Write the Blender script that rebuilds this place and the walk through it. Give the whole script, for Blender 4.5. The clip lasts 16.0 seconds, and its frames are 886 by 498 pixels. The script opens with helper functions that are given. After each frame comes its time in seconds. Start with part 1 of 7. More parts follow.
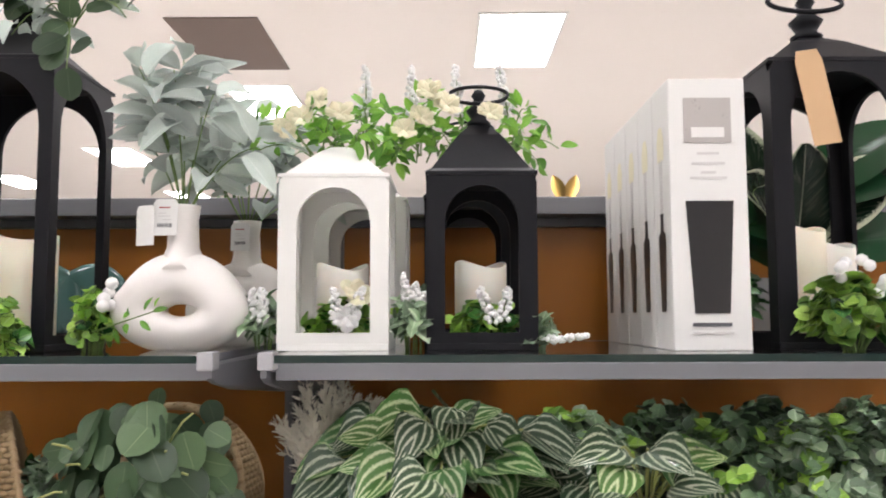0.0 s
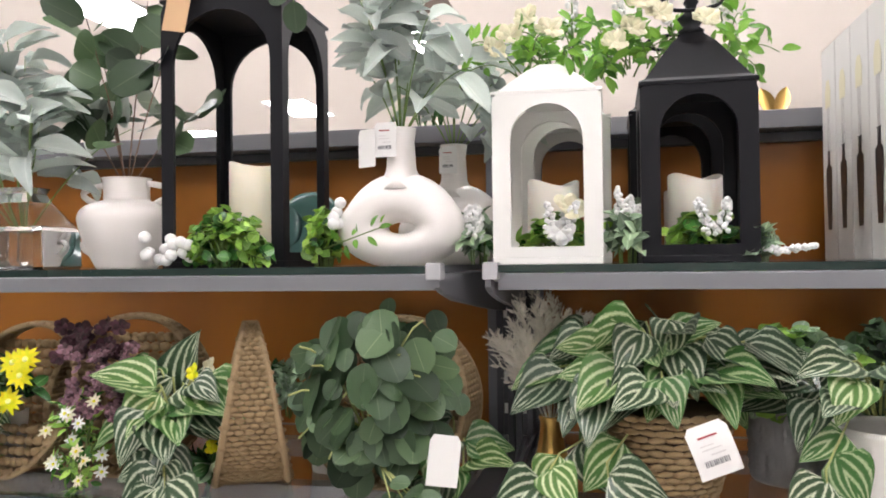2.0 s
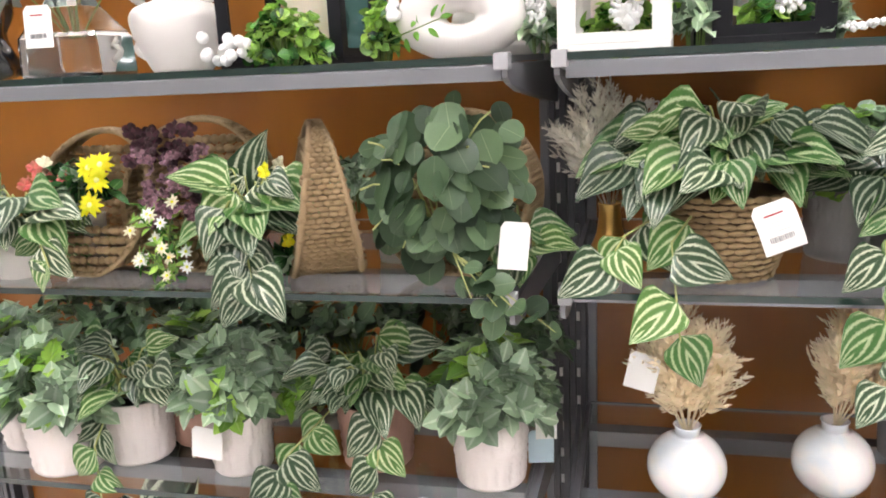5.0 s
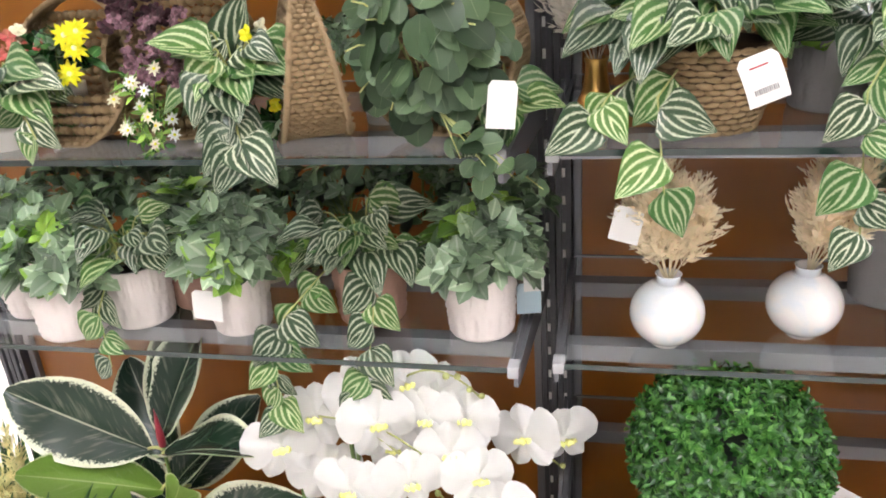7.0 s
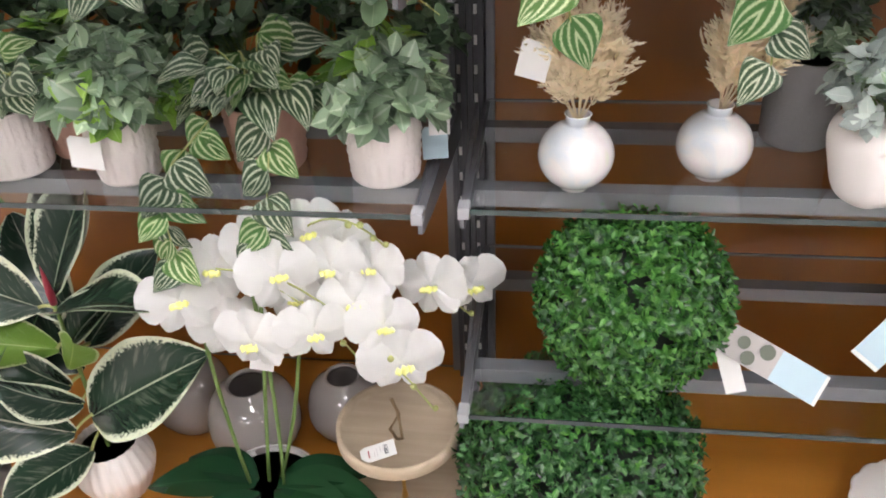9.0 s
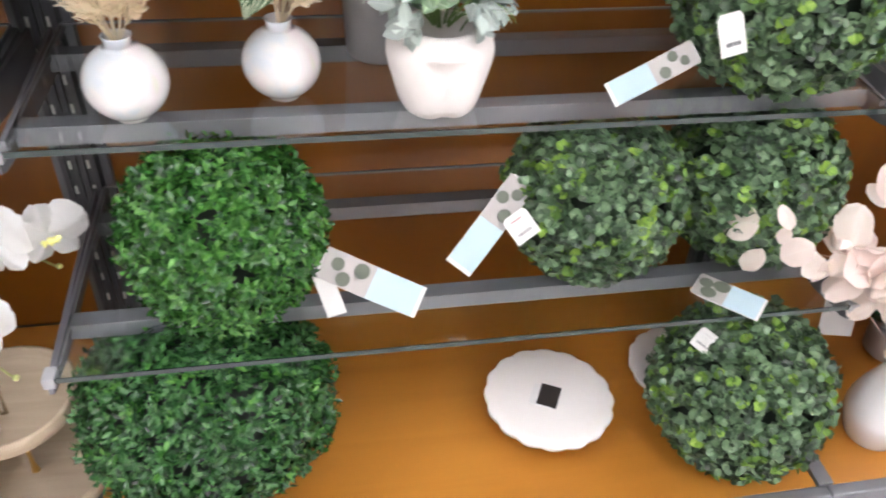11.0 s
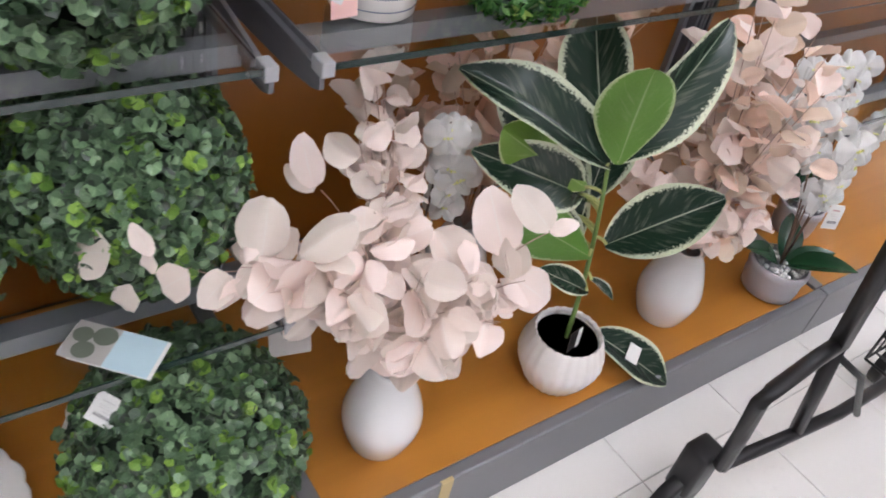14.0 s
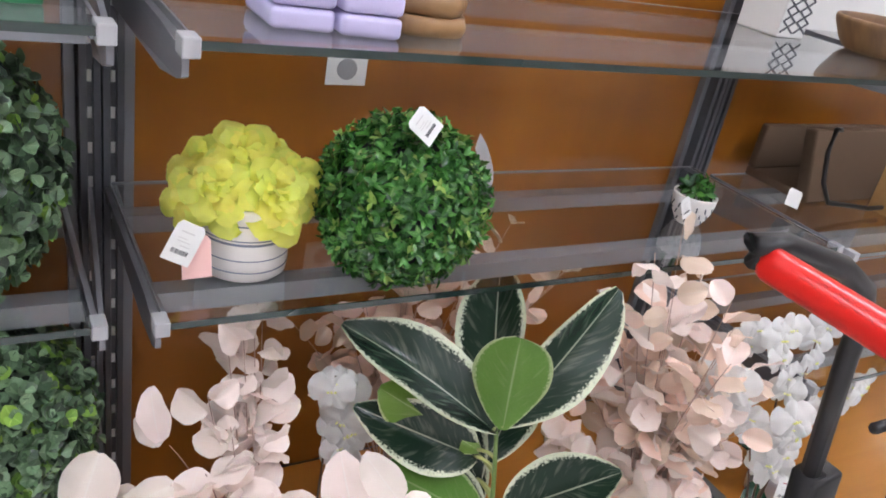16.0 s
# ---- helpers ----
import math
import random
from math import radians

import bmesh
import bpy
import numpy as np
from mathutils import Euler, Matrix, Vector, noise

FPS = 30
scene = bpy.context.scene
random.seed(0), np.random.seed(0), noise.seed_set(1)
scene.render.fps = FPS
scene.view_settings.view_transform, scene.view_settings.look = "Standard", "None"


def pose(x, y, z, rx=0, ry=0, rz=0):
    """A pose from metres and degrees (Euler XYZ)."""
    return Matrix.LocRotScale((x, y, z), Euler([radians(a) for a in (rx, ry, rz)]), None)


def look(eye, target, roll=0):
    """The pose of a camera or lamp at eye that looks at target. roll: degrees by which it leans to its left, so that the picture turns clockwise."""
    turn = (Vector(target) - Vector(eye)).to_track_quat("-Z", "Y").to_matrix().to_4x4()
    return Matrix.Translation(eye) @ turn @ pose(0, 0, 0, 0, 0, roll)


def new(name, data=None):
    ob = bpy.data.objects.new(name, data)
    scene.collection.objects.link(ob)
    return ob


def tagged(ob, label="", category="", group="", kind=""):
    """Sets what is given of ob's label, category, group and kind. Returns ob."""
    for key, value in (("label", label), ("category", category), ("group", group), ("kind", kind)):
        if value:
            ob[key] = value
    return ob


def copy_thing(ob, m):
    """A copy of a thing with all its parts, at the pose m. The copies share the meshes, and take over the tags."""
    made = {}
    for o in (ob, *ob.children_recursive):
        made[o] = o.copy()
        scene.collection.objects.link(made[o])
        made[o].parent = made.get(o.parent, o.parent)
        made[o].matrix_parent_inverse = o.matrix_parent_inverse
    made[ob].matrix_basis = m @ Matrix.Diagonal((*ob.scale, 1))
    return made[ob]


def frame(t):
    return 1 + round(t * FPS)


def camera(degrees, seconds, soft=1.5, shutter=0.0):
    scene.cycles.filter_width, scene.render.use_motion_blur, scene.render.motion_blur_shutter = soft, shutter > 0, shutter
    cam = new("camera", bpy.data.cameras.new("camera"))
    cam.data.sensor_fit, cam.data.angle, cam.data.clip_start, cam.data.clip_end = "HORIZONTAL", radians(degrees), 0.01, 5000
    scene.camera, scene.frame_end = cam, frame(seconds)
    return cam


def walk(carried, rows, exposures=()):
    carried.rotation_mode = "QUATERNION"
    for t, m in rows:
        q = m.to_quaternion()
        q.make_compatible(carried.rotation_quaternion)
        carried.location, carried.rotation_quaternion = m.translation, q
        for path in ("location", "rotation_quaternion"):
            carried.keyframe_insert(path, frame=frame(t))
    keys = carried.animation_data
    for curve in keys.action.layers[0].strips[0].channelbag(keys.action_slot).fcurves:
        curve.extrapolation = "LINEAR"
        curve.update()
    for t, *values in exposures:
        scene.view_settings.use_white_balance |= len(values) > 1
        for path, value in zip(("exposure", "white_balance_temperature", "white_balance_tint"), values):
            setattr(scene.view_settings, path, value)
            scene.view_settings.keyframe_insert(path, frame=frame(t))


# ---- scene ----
cam = camera(58.0, 16.0, soft=1.8, shutter=0.22)
PATH = [
    (0, (0.208, -0.884, 1.391), (0.202, 1.108, 1.561), -0.2),
    (0.5, (0.194, -0.883, 1.361), (0.034, 1.103, 1.528), -1.4),
    (1, (0.176, -0.892, 1.36), (-0.15, 1.081, 1.397), -1.2),
    (1.5, (0.155, -0.896, 1.357), (-0.222, 1.069, 1.358), -0.8),
    (2, (0.151, -0.905, 1.358), (-0.257, 1.052, 1.39), -0.7),
    (2.5, (0.132, -0.918, 1.354), (-0.349, 1.023, 1.308), -0.5),
    (3, (0.116, -0.923, 1.349), (-0.396, 1.002, 1.171), -0.4),
    (3.5, (0.115, -0.925, 1.348), (-0.391, 0.996, 1.11), -1.0),
    (4, (0.117, -0.926, 1.35), (-0.392, 0.983, 1.036), -2.0),
    (4.2, (0.115, -0.93, 1.343), (-0.387, 0.977, 1.013), -2.1),
    (6.3, (0.098, -0.933, 1.371), (-0.324, 0.882, 0.646), -4.3),
    (6.5, (0.1, -0.943, 1.366), (-0.327, 0.863, 0.618), -4.4),
    (7, (0.101, -0.949, 1.359), (-0.316, 0.838, 0.565), -4.3),
    (7.5, (0.103, -0.935, 1.356), (-0.27, 0.83, 0.491), -4.0),
    (8, (0.103, -0.924, 1.331), (-0.205, 0.809, 0.382), -3.4),
    (8.2, (0.107, -0.917, 1.326), (-0.197, 0.8, 0.347), -3.6),
    (10.3, (0.257, -0.887, 1.294), (0.325, 0.666, 0.036), 1.7),
    (10.5, (0.293, -0.878, 1.295), (0.429, 0.665, 0.03), 2.1),
    (11, (0.384, -0.855, 1.281), (0.7, 0.669, 0.025), 3.2),
    (11.5, (0.511, -0.861, 1.261), (1.071, 0.645, 0.07), 5.7),
    (12, (0.604, -0.842, 1.244), (1.346, 0.553, 0.017), 8.8),
    (12.5, (0.678, -0.793, 1.218), (1.559, 0.53, 0.005), 10.1),
    (13, (0.752, -0.714, 1.198), (1.716, 0.514, -0.052), 11.5),
    (13.5, (0.79, -0.672, 1.186), (1.796, 0.516, -0.07), 12.3),
    (14, (0.87, -0.666, 1.18), (1.905, 0.468, -0.102), 13.3),
    (14.5, (1.029, -0.719, 1.198), (1.991, 0.585, 0.027), 12.7),
    (15, (1.099, -0.751, 1.23), (2.04, 0.682, 0.199), 10.8),
    (15.5, (1.092, -0.757, 1.251), (2.077, 0.734, 0.352), 11.1),
    (16, (1.091, -0.745, 1.258), (2.089, 0.755, 0.39), 11.4),
]
walk(cam, [(t, look(eye, target, roll)) for t, eye, target, roll in PATH],
     [(0.0, -0.27, 6500, 10), (2.0, -0.14, 6500, 10), (3.0, 0.04, 6500, 10), (4.0, 0.26, 6500, 10), (7.0, 0.27, 6500, 10), (8.0, 0.16, 6450, 10), (10.4, 0.0, 6300, 10), (11.0, 0.28, 6250, 10), (11.6, 0.3, 6200, 10), (12.0, 0.24, 6150, 10), (12.5, 0.08, 6050, 10), (13.0, -0.15, 6050, 10), (14.0, -0.32, 6050, 10), (14.5, -0.53, 6000, 10), (15.0, -0.48, 6000, 10), (15.5, -0.26, 6000, 10), (16.0, -0.18, 6000, 10)])

# ---- light ----
world = bpy.data.worlds.new("world")
scene.world = world
world.use_nodes = True
world.node_tree.nodes["Background"].inputs[0].default_value = (1.0, 0.95, 0.9, 1)
world.node_tree.nodes["Background"].inputs[1].default_value = 0.05


# ---- materials ----
def material(name, color, rough=0.5, metal=0.0, vary=0.12, scale=30.0, bump=0.0, bump_scale=200.0, coat=0.0, spec=0.5,
             transmission=0.0, emit=0.0, island=0.0, per_object=0.0, sheen=0.0, subsurface=0.0):
    """A node material: base colour with grain at two scales, optional relief and variation by island or object."""
    m = bpy.data.materials.new(name)
    m.use_nodes = True
    nt = m.node_tree
    b = nt.nodes["Principled BSDF"]
    b.inputs["Roughness"].default_value = rough
    b.inputs["Metallic"].default_value = metal
    b.inputs["Coat Weight"].default_value = coat
    b.inputs["Specular IOR Level"].default_value = spec
    b.inputs["Transmission Weight"].default_value = transmission
    b.inputs["Sheen Weight"].default_value = sheen
    if subsurface:
        b.inputs["Subsurface Weight"].default_value = subsurface
        b.inputs["Subsurface Radius"].default_value = (0.01, 0.006, 0.004)
    if emit:
        b.inputs["Emission Color"].default_value = (*color, 1)
        b.inputs["Emission Strength"].default_value = emit
    tc = nt.nodes.new("ShaderNodeTexCoord")
    n1 = nt.nodes.new("ShaderNodeTexNoise")
    n1.inputs["Scale"].default_value = scale
    n1.inputs["Detail"].default_value = 6
    n2 = nt.nodes.new("ShaderNodeTexNoise")
    n2.inputs["Scale"].default_value = scale * 9
    n2.inputs["Detail"].default_value = 3
    nt.links.new(tc.outputs["Object"], n1.inputs["Vector"])
    nt.links.new(tc.outputs["Object"], n2.inputs["Vector"])
    add = nt.nodes.new("ShaderNodeMath")
    add.operation = "ADD"
    nt.links.new(n1.outputs["Fac"], add.inputs[0])
    nt.links.new(n2.outputs["Fac"], add.inputs[1])
    fac = add.outputs[0]
    for amount, kind, out in ((island, "ShaderNodeNewGeometry", "Random Per Island"), (per_object, "ShaderNodeObjectInfo", "Random")):
        if amount:
            g = nt.nodes.new(kind)
            mul = nt.nodes.new("ShaderNodeMath")
            mul.operation = "MULTIPLY_ADD"
            nt.links.new(g.outputs[out], mul.inputs[0])
            mul.inputs[1].default_value = amount
            nt.links.new(fac, mul.inputs[2])
            fac = mul.outputs[0]
    hi = 2.0 + island + per_object
    mr = nt.nodes.new("ShaderNodeMapRange")
    mr.inputs["From Min"].default_value = 0.3 * hi / 2
    mr.inputs["From Max"].default_value = 0.7 * hi / 2 + 0.1
    nt.links.new(fac, mr.inputs["Value"])
    ramp = nt.nodes.new("ShaderNodeMix")
    ramp.data_type = "RGBA"
    ramp.inputs["A"].default_value = (*[c * (1 - vary) for c in color], 1)
    ramp.inputs["B"].default_value = (*[min(1, c * (1 + vary)) for c in color], 1)
    nt.links.new(mr.outputs["Result"], ramp.inputs["Factor"])
    nt.links.new(ramp.outputs["Result"], b.inputs["Base Color"])
    if bump:
        n3 = nt.nodes.new("ShaderNodeTexNoise")
        n3.inputs["Scale"].default_value = bump_scale
        n3.inputs["Detail"].default_value = 4
        nt.links.new(tc.outputs["Object"], n3.inputs["Vector"])
        bp = nt.nodes.new("ShaderNodeBump")
        bp.inputs["Strength"].default_value = bump
        bp.inputs["Distance"].default_value = 0.002
        nt.links.new(n3.outputs["Fac"], bp.inputs["Height"])
        nt.links.new(bp.outputs["Normal"], b.inputs["Normal"])
    return m


def wood_material(name, dark, light, rough=0.35, grain=(2.0, 60.0, 60.0), coat=0.0):
    """Grain stretched along one axis, with broad bands and fine fibres."""
    m = bpy.data.materials.new(name)
    m.use_nodes = True
    nt = m.node_tree
    b = nt.nodes["Principled BSDF"]
    b.inputs["Roughness"].default_value = rough
    b.inputs["Coat Weight"].default_value = coat
    b.inputs["Coat Roughness"].default_value = 0.25
    tc = nt.nodes.new("ShaderNodeTexCoord")
    mp = nt.nodes.new("ShaderNodeMapping")
    mp.inputs["Scale"].default_value = grain
    nt.links.new(tc.outputs["Object"], mp.inputs["Vector"])
    n1 = nt.nodes.new("ShaderNodeTexNoise")
    n1.inputs["Scale"].default_value = 1.0
    n1.inputs["Detail"].default_value = 8
    n1.inputs["Distortion"].default_value = 0.6
    nt.links.new(mp.outputs["Vector"], n1.inputs["Vector"])
    n2 = nt.nodes.new("ShaderNodeTexNoise")
    n2.inputs["Scale"].default_value = 2.5
    n2.inputs["Detail"].default_value = 3
    nt.links.new(tc.outputs["Object"], n2.inputs["Vector"])
    mx = nt.nodes.new("ShaderNodeMath")
    mx.operation = "ADD"
    nt.links.new(n1.outputs["Fac"], mx.inputs[0])
    nt.links.new(n2.outputs["Fac"], mx.inputs[1])
    r = nt.nodes.new("ShaderNodeMapRange")
    r.inputs["From Min"].default_value = 0.7
    r.inputs["From Max"].default_value = 1.3
    nt.links.new(mx.outputs[0], r.inputs["Value"])
    c = nt.nodes.new("ShaderNodeMix")
    c.data_type = "RGBA"
    c.inputs["A"].default_value = (*dark, 1)
    c.inputs["B"].default_value = (*light, 1)
    nt.links.new(r.outputs["Result"], c.inputs["Factor"])
    nt.links.new(c.outputs["Result"], b.inputs["Base Color"])
    bp = nt.nodes.new("ShaderNodeBump")
    bp.inputs["Strength"].default_value = 0.05
    bp.inputs["Distance"].default_value = 0.001
    nt.links.new(n1.outputs["Fac"], bp.inputs["Height"])
    nt.links.new(bp.outputs["Normal"], b.inputs["Normal"])
    return m


def leaf_material(name, dark, pale, stripes=0.0, slant=0.0, width=0.5, margin=0.0, rough=0.42, midrib=0.04, blotch=0.0, translucent=0.12, per_object=0.25, spec=0.4, grain=0.12):
    """A leaf blade by its own u (base to tip) and v (-1 to 1 across): pale stripes that run along the blade, a pale rib and a pale margin."""
    m = bpy.data.materials.new(name)
    m.use_nodes = True
    nt = m.node_tree
    L = nt.links
    b = nt.nodes["Principled BSDF"]
    b.inputs["Roughness"].default_value = rough
    b.inputs["Specular IOR Level"].default_value = spec

    def math_node(op, a, c=None, d=None):
        n = nt.nodes.new("ShaderNodeMath")
        n.operation = op
        for i, v in enumerate((a, c, d)):
            if v is None:
                continue
            if isinstance(v, (int, float)):
                n.inputs[i].default_value = v
            else:
                L.new(v, n.inputs[i])
        return n.outputs[0]

    uv = nt.nodes.new("ShaderNodeUVMap")
    sep = nt.nodes.new("ShaderNodeSeparateXYZ")
    L.new(uv.outputs["UV"], sep.inputs[0])
    u = sep.outputs["X"]
    av = math_node("ABSOLUTE", math_node("MULTIPLY_ADD", sep.outputs["Y"], 2.0, -1.0))
    tc = nt.nodes.new("ShaderNodeTexCoord")
    nz = nt.nodes.new("ShaderNodeTexNoise")
    nz.inputs["Scale"].default_value = 60
    nz.inputs["Detail"].default_value = 5
    L.new(tc.outputs["Object"], nz.inputs["Vector"])
    wob = math_node("MULTIPLY_ADD", nz.outputs["Fac"], 1.0, -0.5)
    fac = math_node("MULTIPLY", nz.outputs["Fac"], grain)
    if stripes:
        ph = math_node("MULTIPLY_ADD", av, stripes, math_node("MULTIPLY", u, slant))
        ph = math_node("ADD", ph, math_node("MULTIPLY", wob, 0.75))
        s = math_node("SINE", math_node("MULTIPLY", ph, 6.2832))
        mr = nt.nodes.new("ShaderNodeMapRange")
        mr.inputs["From Min"].default_value = 0.1 - width
        mr.inputs["From Max"].default_value = 0.85 - width
        L.new(s, mr.inputs["Value"])
        inner = nt.nodes.new("ShaderNodeMapRange")
        inner.inputs["From Min"].default_value = 0.97
        inner.inputs["From Max"].default_value = 0.86
        L.new(av, inner.inputs["Value"])
        fac = math_node("MAXIMUM", fac, math_node("MULTIPLY", mr.outputs["Result"], inner.outputs["Result"]))
    if margin:
        mr = nt.nodes.new("ShaderNodeMapRange")
        mr.inputs["From Min"].default_value = 1.0 - margin
        mr.inputs["From Max"].default_value = 1.0 - margin * 0.55
        L.new(math_node("MULTIPLY_ADD", wob, margin * 2.2, av), mr.inputs["Value"])
        fac = math_node("MAXIMUM", fac, mr.outputs["Result"])
    if blotch:
        streak = nt.nodes.new("ShaderNodeTexNoise")
        streak.inputs["Scale"].default_value = 1.0
        cmb = nt.nodes.new("ShaderNodeCombineXYZ")
        L.new(math_node("MULTIPLY", math_node("MULTIPLY_ADD", av, -0.35, u), 22.0), cmb.inputs[0])
        L.new(math_node("MULTIPLY", sep.outputs["Y"], 4.0), cmb.inputs[1])
        L.new(cmb.outputs[0], streak.inputs["Vector"])
        mr = nt.nodes.new("ShaderNodeMapRange")
        mr.inputs["From Min"].default_value = 0.52
        mr.inputs["From Max"].default_value = 0.72
        mr.inputs["To Max"].default_value = blotch
        L.new(streak.outputs["Fac"], mr.inputs["Value"])
        fac = math_node("MAXIMUM", fac, mr.outputs["Result"])
    if midrib:
        mr = nt.nodes.new("ShaderNodeMapRange")
        mr.inputs["From Min"].default_value = midrib
        mr.inputs["From Max"].default_value = midrib * 0.4
        mr.inputs["To Max"].default_value = 0.5
        L.new(av, mr.inputs["Value"])
        fac = math_node("MAXIMUM", fac, mr.outputs["Result"])
    mix = nt.nodes.new("ShaderNodeMix")
    mix.data_type = "RGBA"
    mix.inputs["A"].default_value = (*dark, 1)
    mix.inputs["B"].default_value = (*pale, 1)
    L.new(fac, mix.inputs["Factor"])
    hsv = nt.nodes.new("ShaderNodeHueSaturation")
    L.new(mix.outputs["Result"], hsv.inputs["Color"])
    info = nt.nodes.new("ShaderNodeObjectInfo")
    geo = nt.nodes.new("ShaderNodeNewGeometry")
    rnd = math_node("FRACT", math_node("ADD", info.outputs["Random"], geo.outputs["Random Per Island"]))
    L.new(math_node("MULTIPLY_ADD", rnd, per_object * 2, 1 - per_object), hsv.inputs["Value"])
    L.new(math_node("MULTIPLY_ADD", rnd, -0.03, 0.515), hsv.inputs["Hue"])
    L.new(hsv.outputs["Color"], b.inputs["Base Color"])
    bp = nt.nodes.new("ShaderNodeBump")
    bp.inputs["Strength"].default_value = 0.25
    bp.inputs["Distance"].default_value = 0.001
    L.new(fac, bp.inputs["Height"])
    L.new(bp.outputs["Normal"], b.inputs["Normal"])
    if translucent:
        tr = nt.nodes.new("ShaderNodeBsdfTranslucent")
        L.new(hsv.outputs["Color"], tr.inputs["Color"])
        ms = nt.nodes.new("ShaderNodeMixShader")
        ms.inputs[0].default_value = translucent
        L.new(b.outputs[0], ms.inputs[1])
        L.new(tr.outputs[0], ms.inputs[2])
        L.new(ms.outputs[0], nt.nodes["Material Output"].inputs["Surface"])
    return m


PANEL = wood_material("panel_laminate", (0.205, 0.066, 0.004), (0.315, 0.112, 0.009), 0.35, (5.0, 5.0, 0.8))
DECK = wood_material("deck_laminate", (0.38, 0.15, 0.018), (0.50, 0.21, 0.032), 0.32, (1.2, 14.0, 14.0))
GREY = material("grey_steel", (0.175, 0.175, 0.19), 0.38, 0.25, 0.1, 14, 0.05, 300)
GREY_LIGHT = material("light_grey_plastic", (0.36, 0.36, 0.375), 0.4, 0.0, 0.06, 40)
POST = material("dark_grey_upright", (0.07, 0.07, 0.078), 0.42, 0.2, 0.15, 20, 0.05, 300)
SLOT = material("slot_lit_edge", (0.75, 0.74, 0.72), 0.5, 0, 0.1, 60)
CEIL = material("ceiling_paint", (0.86, 0.80, 0.75), 0.9, 0, 0.03, 2, 0.1, 80)
WALL = material("wall_paint", (0.82, 0.77, 0.73), 0.85, 0, 0.04, 1.0)
LIGHT = material("lamp_diffuser", (0.985, 0.97, 1.0), 0.5, emit=22.5, vary=0.0)
VENT = material("vent_brown", (0.16, 0.12, 0.10), 0.7, 0, 0.1, 8)
BLACK = material("black_painted_wood", (0.006, 0.006, 0.008), 0.5, 0, 0.3, 25, 0.06, 150, spec=0.2)
WHITE_WOOD = material("white_painted_wood", (0.80, 0.79, 0.76), 0.5, 0, 0.03, 25, 0.06, 150)
CERAMIC = material("white_matte_ceramic", (0.80, 0.76, 0.73), 0.42, 0, 0.03, 30, 0.05, 400)
CERAMIC_GLOSS = material("white_glazed_ceramic", (0.80, 0.78, 0.78), 0.12, 0, 0.03, 20, coat=0.5)
SPECKLED = material("speckled_white_ceramic", (0.80, 0.75, 0.72), 0.5, 0, 0.05, 260, 0.12, 700)
PEARL = material("pearl_glass", (0.68, 0.66, 0.66), 0.16, 0.0, 0.08, 14, coat=1.0)


def pearl_tints(m):
    """Iridescent sheen painted into the base colour as broad patches of pink, blue and straw, under a clear lustre."""
    nt = m.node_tree
    b = nt.nodes["Principled BSDF"]
    tc = nt.nodes.new("ShaderNodeTexCoord")
    nz = nt.nodes.new("ShaderNodeTexNoise")
    nz.inputs["Scale"].default_value = 13
    nz.inputs["Detail"].default_value = 3
    nz.inputs["Distortion"].default_value = 0.8
    ramp = nt.nodes.new("ShaderNodeValToRGB")
    stops = ramp.color_ramp.elements
    stops[0].position, stops[0].color = 0.34, (0.72, 0.77, 0.82, 1)
    stops[1].position, stops[1].color = 0.68, (0.76, 0.78, 0.60, 1)
    mid = stops.new(0.45)
    mid.color = (0.84, 0.82, 0.80, 1)
    mid = stops.new(0.56)
    mid.color = (0.84, 0.77, 0.78, 1)
    nt.links.new(tc.outputs["Object"], nz.inputs["Vector"])
    nt.links.new(nz.outputs["Fac"], ramp.inputs["Fac"])
    nt.links.new(ramp.outputs["Color"], b.inputs["Base Color"])


pearl_tints(PEARL)
CANDLE = material("ivory_wax", (0.78, 0.72, 0.57), 0.55, 0, 0.03, 15, subsurface=0.25)
CANDLE_PALE = material("pale_wax", (0.74, 0.70, 0.62), 0.55, 0, 0.03, 15, subsurface=0.25)
PAPER = material("white_card", (0.74, 0.73, 0.71), 0.6, 0, 0.02, 40)
INK = material("grey_ink", (0.10, 0.10, 0.11), 0.7, 0, 0.1, 300)
INK_PALE = material("pale_ink", (0.55, 0.53, 0.52), 0.7, 0, 0.1, 300)
INK_RED = material("red_ink", (0.35, 0.05, 0.06), 0.7, 0, 0.1, 300)
BLUE_CARD = material("pale_blue_card", (0.44, 0.57, 0.63), 0.4, 0, 0.08, 30)
GREY_CARD = material("grey_photo_card", (0.24, 0.225, 0.215), 0.35, 0, 0.85, 45)
KRAFT = material("kraft_card", (0.52, 0.34, 0.19), 0.75, 0, 0.08, 60)
JUTE = material("seagrass_rope", (0.165, 0.112, 0.057), 0.8, 0, 0.6, 90, 0.6, 900, per_object=0.2, island=0.7)
JUTE_PALE = material("pale_jute", (0.20, 0.14, 0.078), 0.85, 0, 0.5, 90, 0.6, 900, per_object=0.3)
STEM = material("green_stem", (0.12, 0.19, 0.05), 0.5, 0, 0.25, 50)
STEM_PALE = material("pale_stem", (0.34, 0.36, 0.13), 0.5, 0, 0.2, 50)
STEM_BROWN = material("brown_stem", (0.12, 0.07, 0.045), 0.6, 0, 0.25, 60)
STEM_PINK = material("pink_stem", (0.42, 0.29, 0.24), 0.6, 0, 0.2, 60)
SOIL = material("dark_soil", (0.045, 0.036, 0.028), 0.9, 0, 0.5, 120, 0.8, 200)
# near-black: the shade deep between topiary leaves, put into the core's colour
CORE = material("shade_core", (0.004, 0.010, 0.004), 0.9, 0, 0.3, 40)
